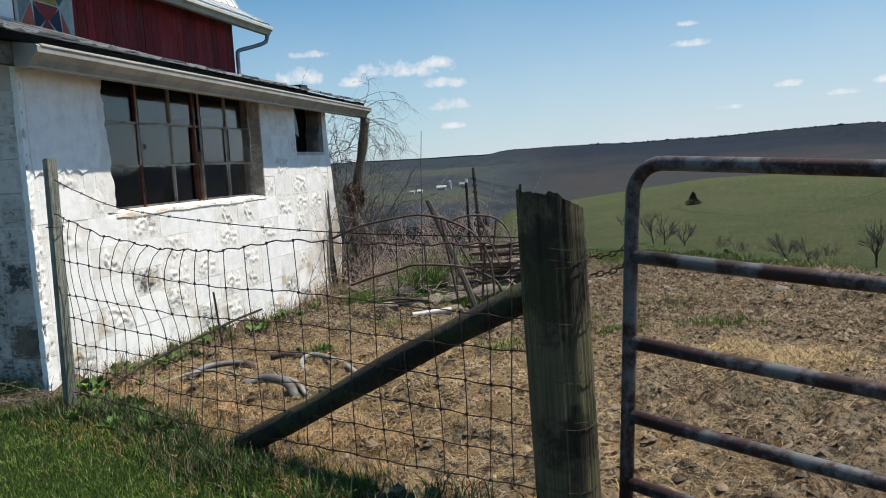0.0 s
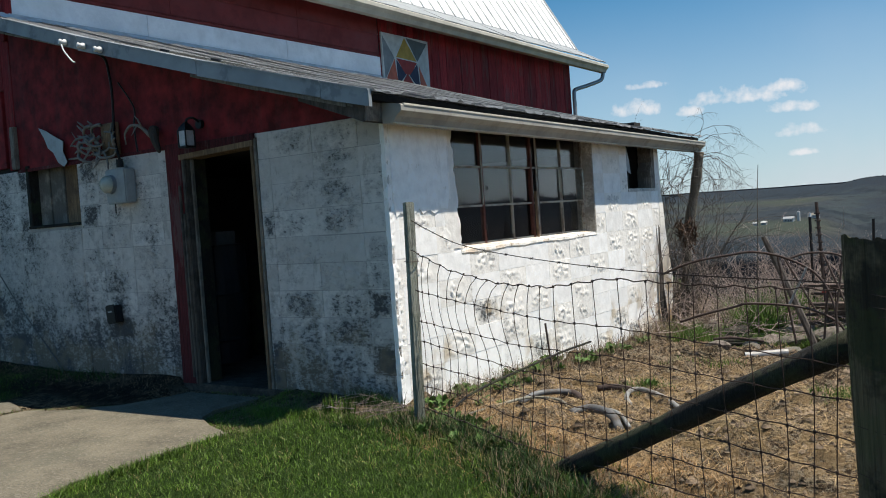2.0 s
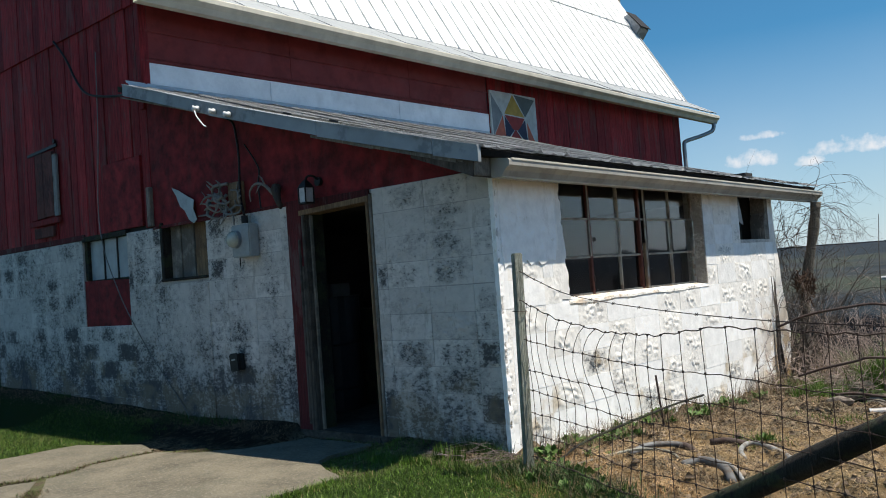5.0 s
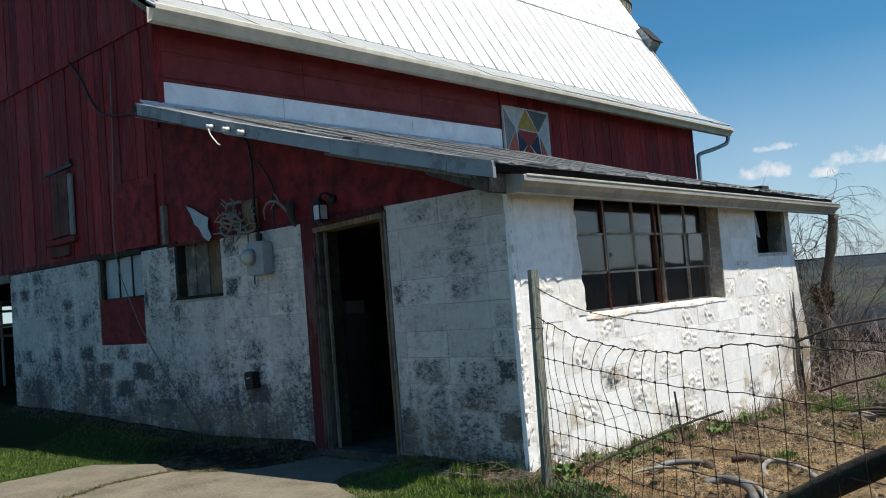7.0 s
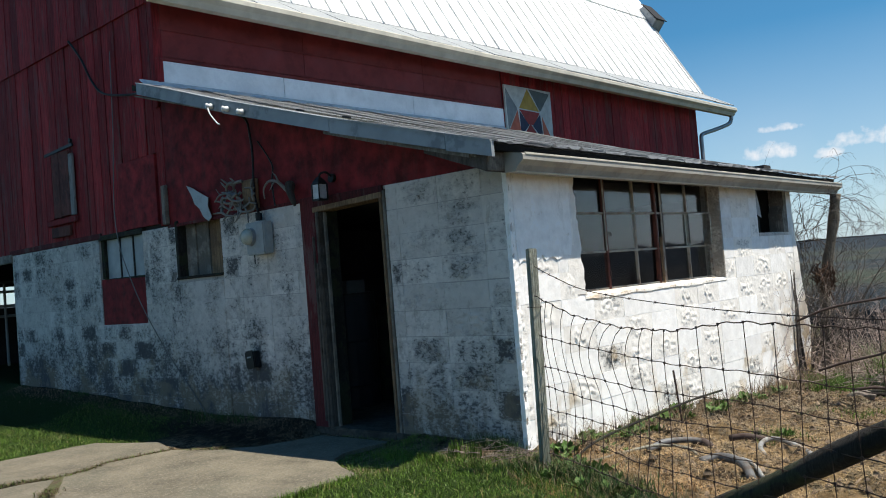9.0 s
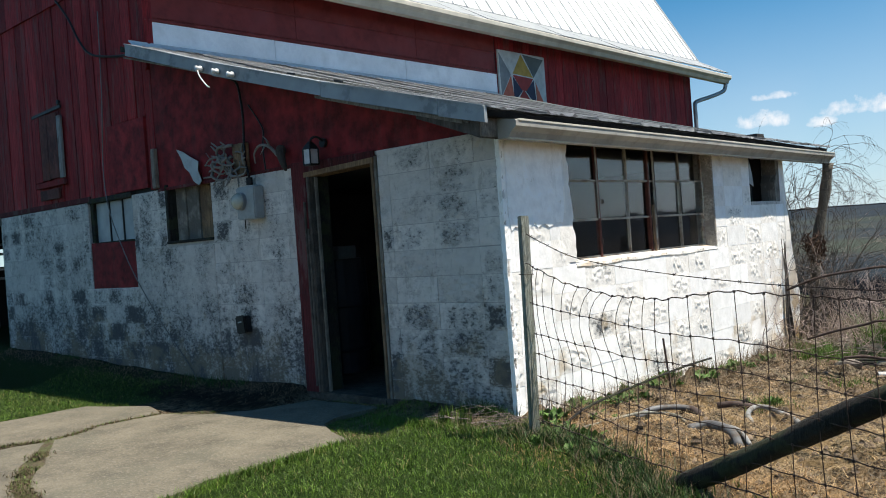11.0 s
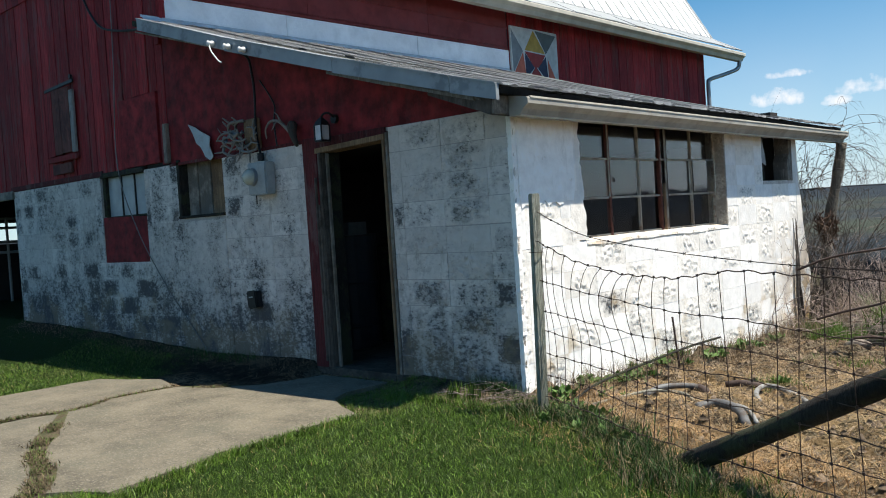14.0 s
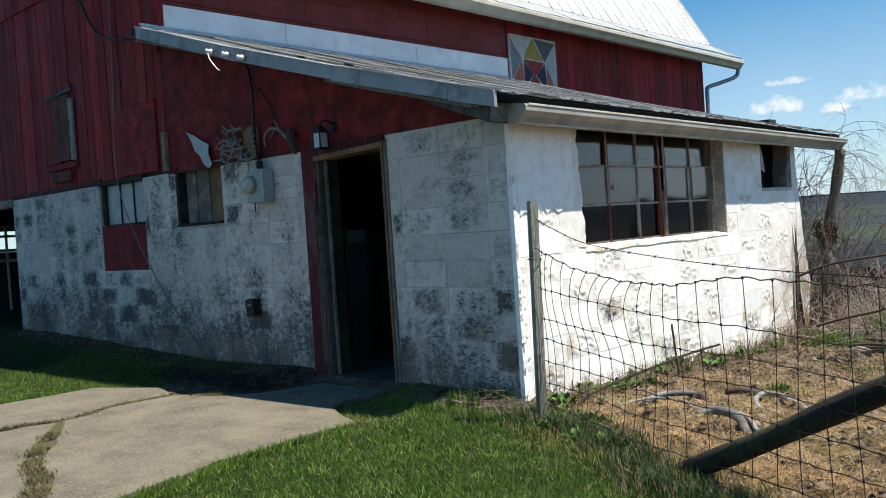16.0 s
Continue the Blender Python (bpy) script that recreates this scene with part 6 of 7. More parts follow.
R = .0235
arc = [gp(.0, -.05), gp(.005, .4), gp(.01, 1.0)] + [gp(.012 + .11 * (1 - math.cos(a)), 1.115 + .11 * math.sin(a)) for a in (0.2, .5, .8, 1.1, 1.4, 1.57)] + [gp(1.0, 1.222), gp(2.0, 1.222)] + [gp(GL - .11 * (1 - math.sin(a)), 1.115 + .11 * math.cos(a)) for a in (0.2, .6, 1.0, 1.4)] + [gp(GL, 1.0), gp(GL, -.05)]
gpart("frame", [(arc, R)])
for z in (.925, .64, .39, .155, -.04):
    gpart("rail", [([gp(.015, z), gp(.3, z - .004), gp(1.2, z - .008), gp(GL, z)], R * .97)])
gpart("upright", [([gp(GL * .5, -.03), gp(GL * .5, 1.22)], .016)])
chain = empty("gate_chain", "rusty chain looped round the gate upright", "chain", at=(3.55, -1.74, .95))
for row in range(2):
    a, b = Vector((3.47, -1.70, .93 - .06 * row)), Vector((3.60, -1.79, .97 - .055 * row))
    for k in range(6):
        p = a.lerp(b, (k + .5) / 6) + Vector((0, 0, -.012 * math.sin(3.14 * (k + .5) / 6)))
        d = (b - a).normalized()
        s = Vector((0, 0, 1)) if k % 2 else d.cross(Vector((0, 0, 1))).normalized()
        ring = [p + d * .017 * math.cos(t * .785) + s * .0085 * math.sin(t * .785) for t in range(9)]
        o = part("link", tubes([(ring, .0028)], 5), RUST, chain)
        o.matrix_parent_inverse = Matrix.Translation(chain.location).inverted()
# ---------- things lying in the yard ----------
OLD_PIPE = metal_paint("dull_pipe", (.16, .16, .16), .6, .6, .3, (.12, .1, .085), 7)


def lying(name, pts, r, mat, label, category, sides=10):
    pts = [(x, y, float(land(x, y)) + .012 + dz) for x, y, dz in pts]
    return tagged(part(name, tubes([(spline(pts, 5), r)], sides), mat, None, "", True), label, category)


PALE_TUBE = metal_paint("pale_tube", (.3, .3, .285), .6, .5, .2, (.17, .14, .11), 9)
BLEACHED = weathered("bleached_stick", (.36, .34, .27), (.2, .18, .14), (20, 20, 4))
lying("weathered_branch", [(0.62, -0.10, .005), (0.74, 0.19, .03), (0.83, 0.36, .05), (1.03, 0.39, .045), (1.14, 0.35, .0)], .01, BLEACHED, "bleached bent branch lying by the fence", "branch")
lying("drain_pipe", [(0.75, 0.37, .01), (0.78, 0.57, .05), (0.91, 0.71, .055), (0.99, 0.73, .04)], .021, OLD_PIPE, "short bent grey pipe lying in dead grass", "pipe")
lying("rotten_plank", [(0.91, 0.73, .04), (0.99, 0.73, .04), (1.08, 0.67, .01)], .027, RUST, "short rotten red-brown timber", "wood")
lying("drain_pipe", [(1.27, 0.09, .01), (1.35, 0.17, .035), (1.45, 0.14, .04), (1.59, 0.02, .03), (1.70, -0.13, .0)], .027, OLD_PIPE, "dented grey metal pipe half sunk in straw", "pipe")
lying("drain_pipe", [(1.41, 0.21, .02), (1.51, 0.17, .035), (1.64, 0.04, .03), (1.74, -0.08, .0)], .014, PALE_TUBE, "thin pale pipe lying along a grey one", "pipe")
lying("bent_tube", [(1.45, 0.64, .0), (1.36, 0.79, .03), (1.31, 1.00, .04), (1.37, 1.05, .045), (1.53, 0.95, .03), (1.68, 0.78, .02), (1.83, 0.57, .0)], .017, PALE_TUBE, "bent galvanised tube lying on the earth", "pipe")
lying("rotten_plank", [(1.00, 1.10, .02), (1.12, 1.13, .035), (1.26, 1.13, .02)], .024, RUST, "short rotten brown timber", "wood")
can = empty("steel_can", "bright steel cylinder lying on its side", "can", at=(0, 0, 0))
zc = float(land(1.6, 3.5)) + .035
can_tube = part("tube", tubes([([(1.45, 3.42, zc), (1.8, 3.58, zc + .02)], .037)], 24), plain("bright_steel", (.4, .38, .36), .4, .5, .25), can)
part("rim", tubes([([(1.445, 3.418, zc), (1.463, 3.426, zc)], .04)], 24), ZINC, can_tube)
part("mouth", tubes([([(1.442, 3.4165, zc), (1.4449, 3.418, zc)], .031)], 24), BLACK, can_tube)


def rock(x, y, s, z=None):
    bm = bmesh.new()
    bmesh.ops.create_icosphere(bm, subdivisions=2, radius=1)
    sx, sy, sz = s * rnd(.8, 1.5), s * rnd(.7, 1.2), s * rnd(.35, .65)
    q = rnd(0, 9)
    for v in bm.verts:
        n = 1 + .28 * noise.noise(v.co * 1.4 + Vector((q, q, q)))
        v.co = Vector((v.co.x * sx * n, v.co.y * sy * n, v.co.z * sz * n))
    zz = stand(x, y) if z is None else z
    bmesh.ops.transform(bm, matrix=pose(x, y, zz + sz * .3, rnd(-15, 15), rnd(-15, 15), rnd(0, 180)), verts=bm.verts)
    return tagged(part("field_stone", bm, STONE), "rough grey field stone in the rubble heap", "stone", "rubble stones")


for k in range(46):
    t = random.random()
    rock(1.2 + 1.9 * t + rnd(-.2, .2), 4.3 + 1.7 * t + rnd(-.5, .6), rnd(.05, .14))
for x, y, s in ((1.75, 3.9, .12), (1.35, 4.0, .14), (2.0, 4.4, .16), (1.1, 3.7, .1), (2.3, 5.0, .14), (5.1, 5.2, .1), (3.9, 5.6, .09), (6.1, 4.6, .12), (4.6, 3.9, .06)):
    rock(x, y, s)
for k in range(12):
    x, y = 2.2 + rnd(-.4, .9), 5.6 + rnd(-.4, .5)
    rock(x, y, rnd(.06, .15), stand(x, y) + rnd(.08, .38))
for pts, r in (([(1.0, 4.05), (1.45, 4.0)], .03), ([(1.0, 4.5), (1.6, 5.0)], .045), ([(2.0, 5.2), (2.9, 5.9)], .06), ([(.8, 3.9), (1.3, 4.4)], .028)):
    (x0, y0), (x1, y1) = pts
    lying("old_timber", [(x0, y0, .02), ((x0 + x1) / 2, (y0 + y1) / 2, .04), (x1, y1, .05)], r * .7, DARK_WOOD, "dark old timber lying in the rubble", "wood", 7)

# part of a round hay feeder: two bent rings with slanting bars
feeder = empty("hay_feeder", "rusty broken round hay feeder leaning in the brush", "hay feeder", at=(0, 0, 0))
ring_top = [(.68, 3.42, .60), (.98, 3.44, .71), (1.34, 3.48, .77), (1.55, 3.55, .785), (1.79, 3.7, .71), (2.06, 3.7, .55), (2.2, 3.66, .28), (2.24, 3.6, -.1)]
ring_low = [(.84, 3.42, .13), (1.06, 3.45, .2), (1.35, 3.48, .27), (1.5, 3.52, .3), (1.93, 3.64, .25), (2.21, 3.68, .12), (2.3, 3.7, -.02)]
ring_back = [(1.5, 4.95, .6), (1.72, 5.05, .66), (2.0, 5.1, .63), (2.17, 5.05, .5), (2.23, 4.95, .33), (2.2, 4.85, .1)]
for pts in (ring_top, ring_low, ring_back):
    part("ring", tubes([(spline(pts, 6), .0115)], 8), RUST, feeder, "", True)
for a, b in (((1.98, 3.7, .62), (1.82, 3.62, .27)), ((2.15, 3.68, .4), (2.1, 3.66, -.1)), ((1.72, 3.7, .74), (1.85, 3.7, -.1)), ((1.5, 4.95, .6), (1.82, 4.9, .0)), ((1.86, 5.08, .65), (2.1, 4.9, .1)), ((2.05, 5.08, .6), (1.97, 4.9, -.1))):
    part("bar", tubes([([a, b], .011)], 7), PALE_TUBE if a[0] == 1.98 else RUST, feeder)
lying("old_timber", [(1.02, 3.85, .1), (1.2, 3.88, .12), (1.5, 3.9, .1)], .014, RUST, "rusty pipe lying under the feeder", "pipe")
# stakes standing in the brush
for a, b, r, mat, lab in (((1.33, 7.13, -.4), (1.32, 7.15, 1.0), .02, BLACK, "thin dark steel stake with a white cap"), ((1.87, 5.12, -.3), (1.79, 5.22, 1.2), .019, RUST, "rusty studded steel stake"), ((2.05, 7.0, -.4), (2.088, 7.0, .93), .018, BLACK, "thin dark steel stake")):
    st = empty("steel_stake", lab, "stake", "stakes in the brush")
    stem = part("stem", tubes([([a, b], r)], 6), mat, st)
    if "white" in lab:
        part("cap", tubes([([(1.32, 7.15, .99), (1.32, 7.15, 1.04)], .022)], 10), WHITE_P, stem)
    if "studded" in lab:
        A, B = Vector(a), Vector(b)
        for k in range(12):
            p = A.lerp(B, .35 + .62 * k / 12)
            part("stud", tubes([([p + Vector((-.03, -.01, 0)), p + Vector((.03, -.01, 0))], .009)], 5), plain("red_paint", (.3, .05, .04), .6) if k == 0 else RUST, stem)
tagged(part("leaning_timber", tubes([(spline([(1.5, 4.1, .9), (1.62, 4.12, .6), (1.85, 4.15, .0), (1.95, 4.15, -.3)], 3), [.025, .03, .03, .032, .032, .034, .034, .035, .035, .035])], 7), BARK), "dark broken timber leaning in the brush", "wood")


# ---------- brush, vines, trees ----------
def branching(p, d, length, r, depth, out, spread=.6, droop=0.0, kids=3, wander=.25):
    """Grow one limb and its side shoots."""
    pts, n = [Vector(p)], 5
    d = Vector(d).normalized()
    for i in range(n):
        d = (d + Vector((rnd(-1, 1), rnd(-1, 1), rnd(-1, 1))) * wander * .5 + Vector((0, 0, -droop))).normalized()
        pts.append(pts[-1] + d * length / n)
    out.append((pts, [r * (1 - .62 * i / n) for i in range(n + 1)]))
    if depth:
        for k in range(kids):
            i = random.randint(1 if depth < 3 else 2, n)
            nd = (d + Vector((rnd(-1, 1), rnd(-1, 1), rnd(-.6, 1))) * spread).normalized()
            branching(pts[i], nd, length * rnd(.45, .75), r * .5, depth - 1, out, spread, droop, kids, wander)


random.seed(77)
# tangled vine at the eave end
paths = []
for k in range(24):
    branching((rnd(-.5, .1), rnd(5.45, 6.5), -.3), (rnd(-.25, .3), rnd(-.2, .2), 1), rnd(.9, 1.5), rnd(.006, .013), 2, paths, .7, .06, 3, .6)
for k in range(40):
    branching((rnd(-.3, .12), rnd(5.4, 6.1), rnd(.2, 1.6)), (rnd(-.5, .6), rnd(-.6, .4), rnd(-.2, 1)), rnd(.35, .8), .005, 2, paths, .9, .04, 3, .8)
for k in range(22):
    branching((rnd(-.2, .2), rnd(5.8, 6.6), rnd(1.3, 2.15)), (rnd(-.1, 1.0), rnd(-.4, .3), rnd(.0, .7)), rnd(.4, .75), .005, 2, paths, .8, .22, 3, .6)
for k in range(5):
    # thick dark stems climbing the end of the sunlit wall
    y = 5.1 + .022 * k
    st = spline([(.04, y + .1, -.35), (.03 + rnd(-.01, .02), y + rnd(-.04, .04), .1), (.02 + rnd(0, .02), y + rnd(-.05, .05), .45), (.02, y + rnd(-.06, .08), rnd(.7, 1.1))], 4)
    paths.append((st, [.017 * (1 - .85 * i / len(st)) for i in range(len(st))]))
for k in range(20):
    branching((rnd(-.1, .35), rnd(5.45, 6.7), rnd(-.3, .2)), (rnd(-.3, .4), rnd(-.3, .3), 1), rnd(.6, 1.3), rnd(.005, .01), 2, paths, .8, .03, 3, .7)
for k in range(12):
    branching((rnd(-.2, .08), rnd(5.45, 5.65), rnd(-.2, 1.2)), (rnd(-.2, .25), rnd(-.2, .2), 1), rnd(.5, 1.0), .006, 2, paths, .7, .02, 3, .7)
vine = empty("bare_vine", "bare leafless vine tangled round the eave pole", "vine")
main_stems = [p for p in paths if p[1][0] > .0055]
fine_twigs = [p for p in paths if p[1][0] <= .0055]
for st_ in main_stems:
    part("stem", tubes([st_], 5), TWIG, vine)
tagged(part("twig", tubes(fine_twigs, 3), TWIG, vine), kind="stuff")
# root mass hanging on the pole
paths = []
for k in range(80):
    c = Vector((.12 + rnd(-.06, .06), 5.86 + rnd(-.06, .06), .93 + rnd(-.1, .1)))
    paths.append((spline([c, c + Vector((rnd(-.09, .09), rnd(-.08, .08), rnd(-.05, .1))), c + Vector((rnd(-.09, .09), rnd(-.08, .08), rnd(-.2, .08)))], 3), .008))
tagged(part("root_clump", tubes(paths, 4), weathered("root_bark", (.12, .07, .045), (.05, .03, .022), (10, 10, 10))), "brown matted root clump hanging at the pole", "root")
# brush by the far corner and round the feeder
for cx, cy, n, h, nm in ((.3, 5.2, 12, .9, "briar_bush"), (.5, 4.5, 6, .7, "briar_bush"), (.9, 5.6, 12, .8, "briar_bush"), (1.4, 6.2, 14, .7, "briar_bush"), (2.1, 6.8, 14, .6, "briar_bush"), (.7, 7.2, 16, 1.0, "briar_bush"), (1.6, 8.2, 26, .9, "briar_bush"), (.2, 8.5, 14, 1.0, "briar_bush"), (.75, 5.1, 12, .75, "briar_bush"), (1.1, 4.7, 8, .6, "briar_bush"), (1.25, 5.3, 26, .75, "briar_bush"), (.55, 6.2, 16, .9, "briar_bush"), (1.9, 5.9, 24, .6, "briar_bush"), (1.1, 7.6, 30, .9, "briar_bush")):
    paths = []
    for k in range(n):
        branching((cx + rnd(-.45, .45), cy + rnd(-.45, .45), stand(cx, cy) - .05), (rnd(-.6, .6), rnd(-.5, .5), 1), h * rnd(.5, 1.1), rnd(.004, .008), 2, paths, .9, .05, 3, .6)
    tagged(part(nm, tubes(paths, 3), BRIAR), "bare pinkish-brown briar and brush thicket", "bush", "brush thicket")
paths = []
branching((1.28, 4.57, -.2), (0.0, .02, 1), 1.85, .009, 0, paths, .35, 0, 2, .1)
tagged(part("sapling", tubes(paths, 5), TWIG), "thin bare sapling shoot", "sapling")
# fallen canes, old boards, slabs of stone and young growth in the rubble
paths = []
for k in range(170):
    x, y = rnd(.2, 2.5), rnd(4.2, 6.6)
    a, L, z = rnd(0, 3.14), rnd(.12, .4), stand(x, y) + rnd(.01, .2)
    paths.append((spline([(x - L * math.cos(a), y - L * math.sin(a), z + rnd(-.03, .1)), (x, y, z + rnd(0, .06)), (x + L * math.cos(a), y + L * math.sin(a), z + rnd(-.03, .1))], 3), rnd(.002, .006)))
tagged(part("fallen_canes", tubes(paths, 3), BRIAR), "bleached fallen canes and sticks strewn over the rubble", "sticks", "", "stuff")
BROWN_BOARD = weathered("brown_board", (.15, .11, .088), (.06, .048, .036), (6, 30, 30))
for k in range(15):
    # stack of rotting boards beside the feeder
    x, y, z = 1.98 + rnd(-.2, .25), 5.35 + rnd(-.25, .3), stand(1.98, 5.35) + .05 + .033 * k
    b = box(-rnd(.2, .36), rnd(.2, .36), -.06, .06, -.014, .014, .004)
    bmesh.ops.transform(b, matrix=pose(x, y, z, rnd(-5, 5), rnd(-6, 6), rnd(-28, 28)), verts=b.verts)
    tagged(part("rotting_board", b, BROWN_BOARD), "rotting brown board in the stack beside the feeder", "board", "stacked boards")
for x, y, s in ((1.15, 5.3, .2), (1.45, 5.05, .24), (1.6, 4.75, .16), (.62, 5.2, .16), (1.0, 4.75, .13), (2.0, 4.85, .15), (2.25, 5.1, .14), (1.35, 5.7, .2)):
    rock(x, y, s)
for x, y, n_, sp, h_ in ((.66, 4.35, 700, .13, .2), (1.05, 4.6, 500, .12, .17), (1.42, 4.5, 420, .1, .16), (2.0, 4.5, 900, .22, .19), (2.3, 5.0, 600, .2, .2), (.35, 5.0, 400, .17, .2), (.75, 4.5, 300, .12, .14), (1.16, 4.95, 420, .13, .62), (1.3, 5.05, 300, .1, .5), (1.2, 6.1, 420, .13, .6), (1.5, 6.3, 300, .15, .5)):
    px, py = rng.normal(x, sp, n_), rng.normal(y, sp * .8, n_)
    blades("young_grass", px, py, .06, h_, .0045 if h_ < .3 else .009, FRESH, "fresh green growth among the rubble and canes", "grass", .8)
px, py = scatter(70000, 1.8, 14, 5.6, 11.5)
keep = (py + .35 * px + vnoise(px, py, .7, 12) * .9 > 9.3) & (vnoise(px, py, 1.3, 18) > -.4)
for x, y, s in ((1.2, 5.0, .42), (1.06, 4.92, .34), (1.34, 5.05, .36), (1.15, 5.2, .4)):
    tall = weed(x, y, s, 90)
    tagged(tall, "leafy green bush sprouting among the canes", "bush", "sprouting bushes")
blades("crest_grass", px[keep], py[keep], .025, .085, .006, FRESH, "bright spring grass along the edge of the yard", "grass", .8)
# dead stalks
px, py = scatter(2400, -.1, 3.0, 3.9, 8.5)
keep = (px < .9 + (py - 3.9) * .5)
blades("dead_stalks", px[keep], py[keep], .06, .32, .0035, DRY_M, "dead grey-brown weed stalks", "stalks", .8)
px, py = scatter(9000, .5, 3.0, 3.6, 6.5)
keep = vnoise(px, py, 1.6, 77) > .3
blades("rubble_grass", px[keep], py[keep], .04, .15, .005, GRASS, "fresh grass between the rubble", "grass", .8)
px, py = scatter(2200, .02, .4, .1, 5.2)
blades("wall_grass", px, py, .05, .22, .003, DRY_M, "thin dry grass at the foot of the sunlit wall", "grass", .8)


def sheet_z(X, Y):
    """Height of the built ground sheet between its grid lines."""
    i = np.clip(np.searchsorted(gx, X) - 1, 0, nx - 2)
    j = np.clip(np.searchsorted(gy, Y) - 1, 0, ny - 2)
    u, v = (X - gx[i]) / (gx[i + 1] - gx[i]), (Y - gy[j]) / (gy[j + 1] - gy[j])
    return (GZ[j, i] * (1 - u) + GZ[j, i + 1] * u) * (1 - v) + (GZ[j + 1, i] * (1 - u) + GZ[j + 1, i + 1] * u) * v


def tree(x, y, h, mat=BARK, label="bare leafless tree on the pasture", depth=4):
    paths = []
    z = float(land(x, y)) - .3
    branching((x, y, z), (rnd(-.1, .1), rnd(-.1, .1), 1), h * .4, h * .03, 0, paths, .6, 0, 0, .12)
    top = paths[0][0]
    for k in range(8):
        p = top[random.randint(2, 5)]
        branching(p, (rnd(-1.0, 1.0), rnd(-1.0, 1.0), .8), h * rnd(.26, .48), h * .014, depth - 1, paths, .75, -.04, 4, .45)
    t = empty("bare_tree", label, "tree", "pasture trees", "", (0, 0, 0))
    part("trunk", tubes(paths[:1], 7), mat, t)
    part("crown", tubes(paths[1:], 3), mat, t)


def polar(az_deg, d):
    return 3.6 + d * math.sin(radians(az_deg)), -4.6 + d * math.cos(radians(az_deg))


for a, d, h in ((.85, 121, 4.4), (1.51, 119, 4.6), (2.81, 116, 3.9), (-1.1, 150, 2.8), (8.86, 95, 4.2), (13.86, 93, 4.8), (6.56, 98, 1.7), (10.1, 97, 2.0), (10.6, 99, 1.8), (17.0, 93, 4.6)):
    x, y = polar(a, d)
    tree(x, y, h)
for x, y, h in ((21.9, 101.7, 1.5), (20.6, 101, 1.2), (15.2, 103.5, 1.4), (13.6, 108, 1.6), (24.0, 97, 1.3)):
    paths = []
    for k in range(16):
        branching((x + rnd(-.6, .6), y + rnd(-.5, .5), float(land(x, y)) - .1), (rnd(-.6, .6), rnd(-.6, .6), 1), h * rnd(.5, .9), .02, 2, paths, .7, 0, 4, .5)
    tagged(part("bare_shrub", tubes(paths, 3), BARK), "low bare grey shrub on the pasture", "bush", "pasture shrubs")
# trodden cow paths across the pasture
def cow_path(pts, w):
    c = spline([(x, y, 0.0) for x, y in pts], 14)
    V, F = [], []
    for i, p in enumerate(c):
        d = (c[min(i + 1, len(c) - 1)] - c[max(i - 1, 0)]).normalized()
        ww = w * (.6 + .5 * vnoise(i * .4, 2.0, 1.0, 3))
        for sgn in (-1, 1):
            x, y = p.x - sgn * d.y * ww, p.y + sgn * d.x * ww
            V.append((x, y, float(sheet_z(np.array([x]), np.array([y]))[0]) + .06))
        if i:
            b = 2 * i
            F.append((b - 2, b, b + 1, b - 1))
    tagged(part("cow_path", (V, [], F), PATH_M), "narrow trodden cow path across the pasture", "path", "cow paths", "structure")


PATH_M = plain("trodden_path", (.028, .032, .014), 1.0, 0, .35, .4)
cow_path([(-6, 138), (-1, 147), (3, 155), (9.4, 169), (12.5, 176)], .22)
cow_path([(9.4, 170.2), (13, 156), (16.7, 146.6), (23.3, 138.1), (30.2, 140), (38, 152), (47.4, 171), (58, 190)], .3)
# dark cedar bushes
for a, d, h in ((3.39, 175, 2.4), (5.29, 96, 1.8)):
    x, y = polar(a, d)
    z = float(land(x, y))
    V, F = [], []
    an0 = rnd(0, 6)
    for k in range(2200):
        t = random.random() ** 1.3
        rr = h * .7 * (1 - t) ** .75 * rnd(.3, 1.05) * (.85 + .2 * math.sin(9 * t + an0)) + .05
        an = rnd(0, 6.28)
        p = Vector((x + rr * math.cos(an), y + rr * math.sin(an), z + h * t))
        b = len(V)
        s = h * .06
        V += [tuple(p + Vector((rnd(-s, s), rnd(-s, s), rnd(-s, s)))) for _ in range(3)]
        F.append((b, b + 1, b + 2))
    cb = empty("cedar_bush", "dark evergreen bush on the pasture", "bush", "cedar bushes")
    part("crown", (V, [], F), plain("cedar", (.022, .032, .018), .8, 0, .4, 1), cb)
    part("trunk", tubes([([(x, y, z - .3), (x, y, z + h * .5)], h * .04)], 6), BARK, cb)


# bare woods on the far hills: standing stems
def stems(name, n, d0, d1, a0, a1, h0, h1, width, label, test, mat=None):
    r = np.random.default_rng(n)
    dd = np.sqrt(r.uniform(d0 * d0, d1 * d1, n))
    aa = r.uniform(a0, a1, n)
    X, Y = 3.6 + dd * np.sin(np.radians(aa)), -4.6 + dd * np.cos(np.radians(aa))
    k = test(X, Y, dd, aa)
    return blades(name, X[k], Y[k], h0, h1, width, mat or WOODM, label, "woods", .3, sheet_z(X[k], Y[k]) - .1)


# far stems carry the hazy blue-grey in their own colour
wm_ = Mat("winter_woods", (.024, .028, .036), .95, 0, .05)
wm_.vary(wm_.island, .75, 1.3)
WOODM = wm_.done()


def skyline(X, Y, d, a):
    """True for stems along the crest of the ridge, where they stand against the sky."""
    rise = (sheet_z(X, Y) - 1.3) / d
    b = ((a + 30) * 4).astype(int)
    best = np.full(b.max() + 1, -9.0)
    np.maximum.at(best, b, rise)
    return rise > best[b] - .0009


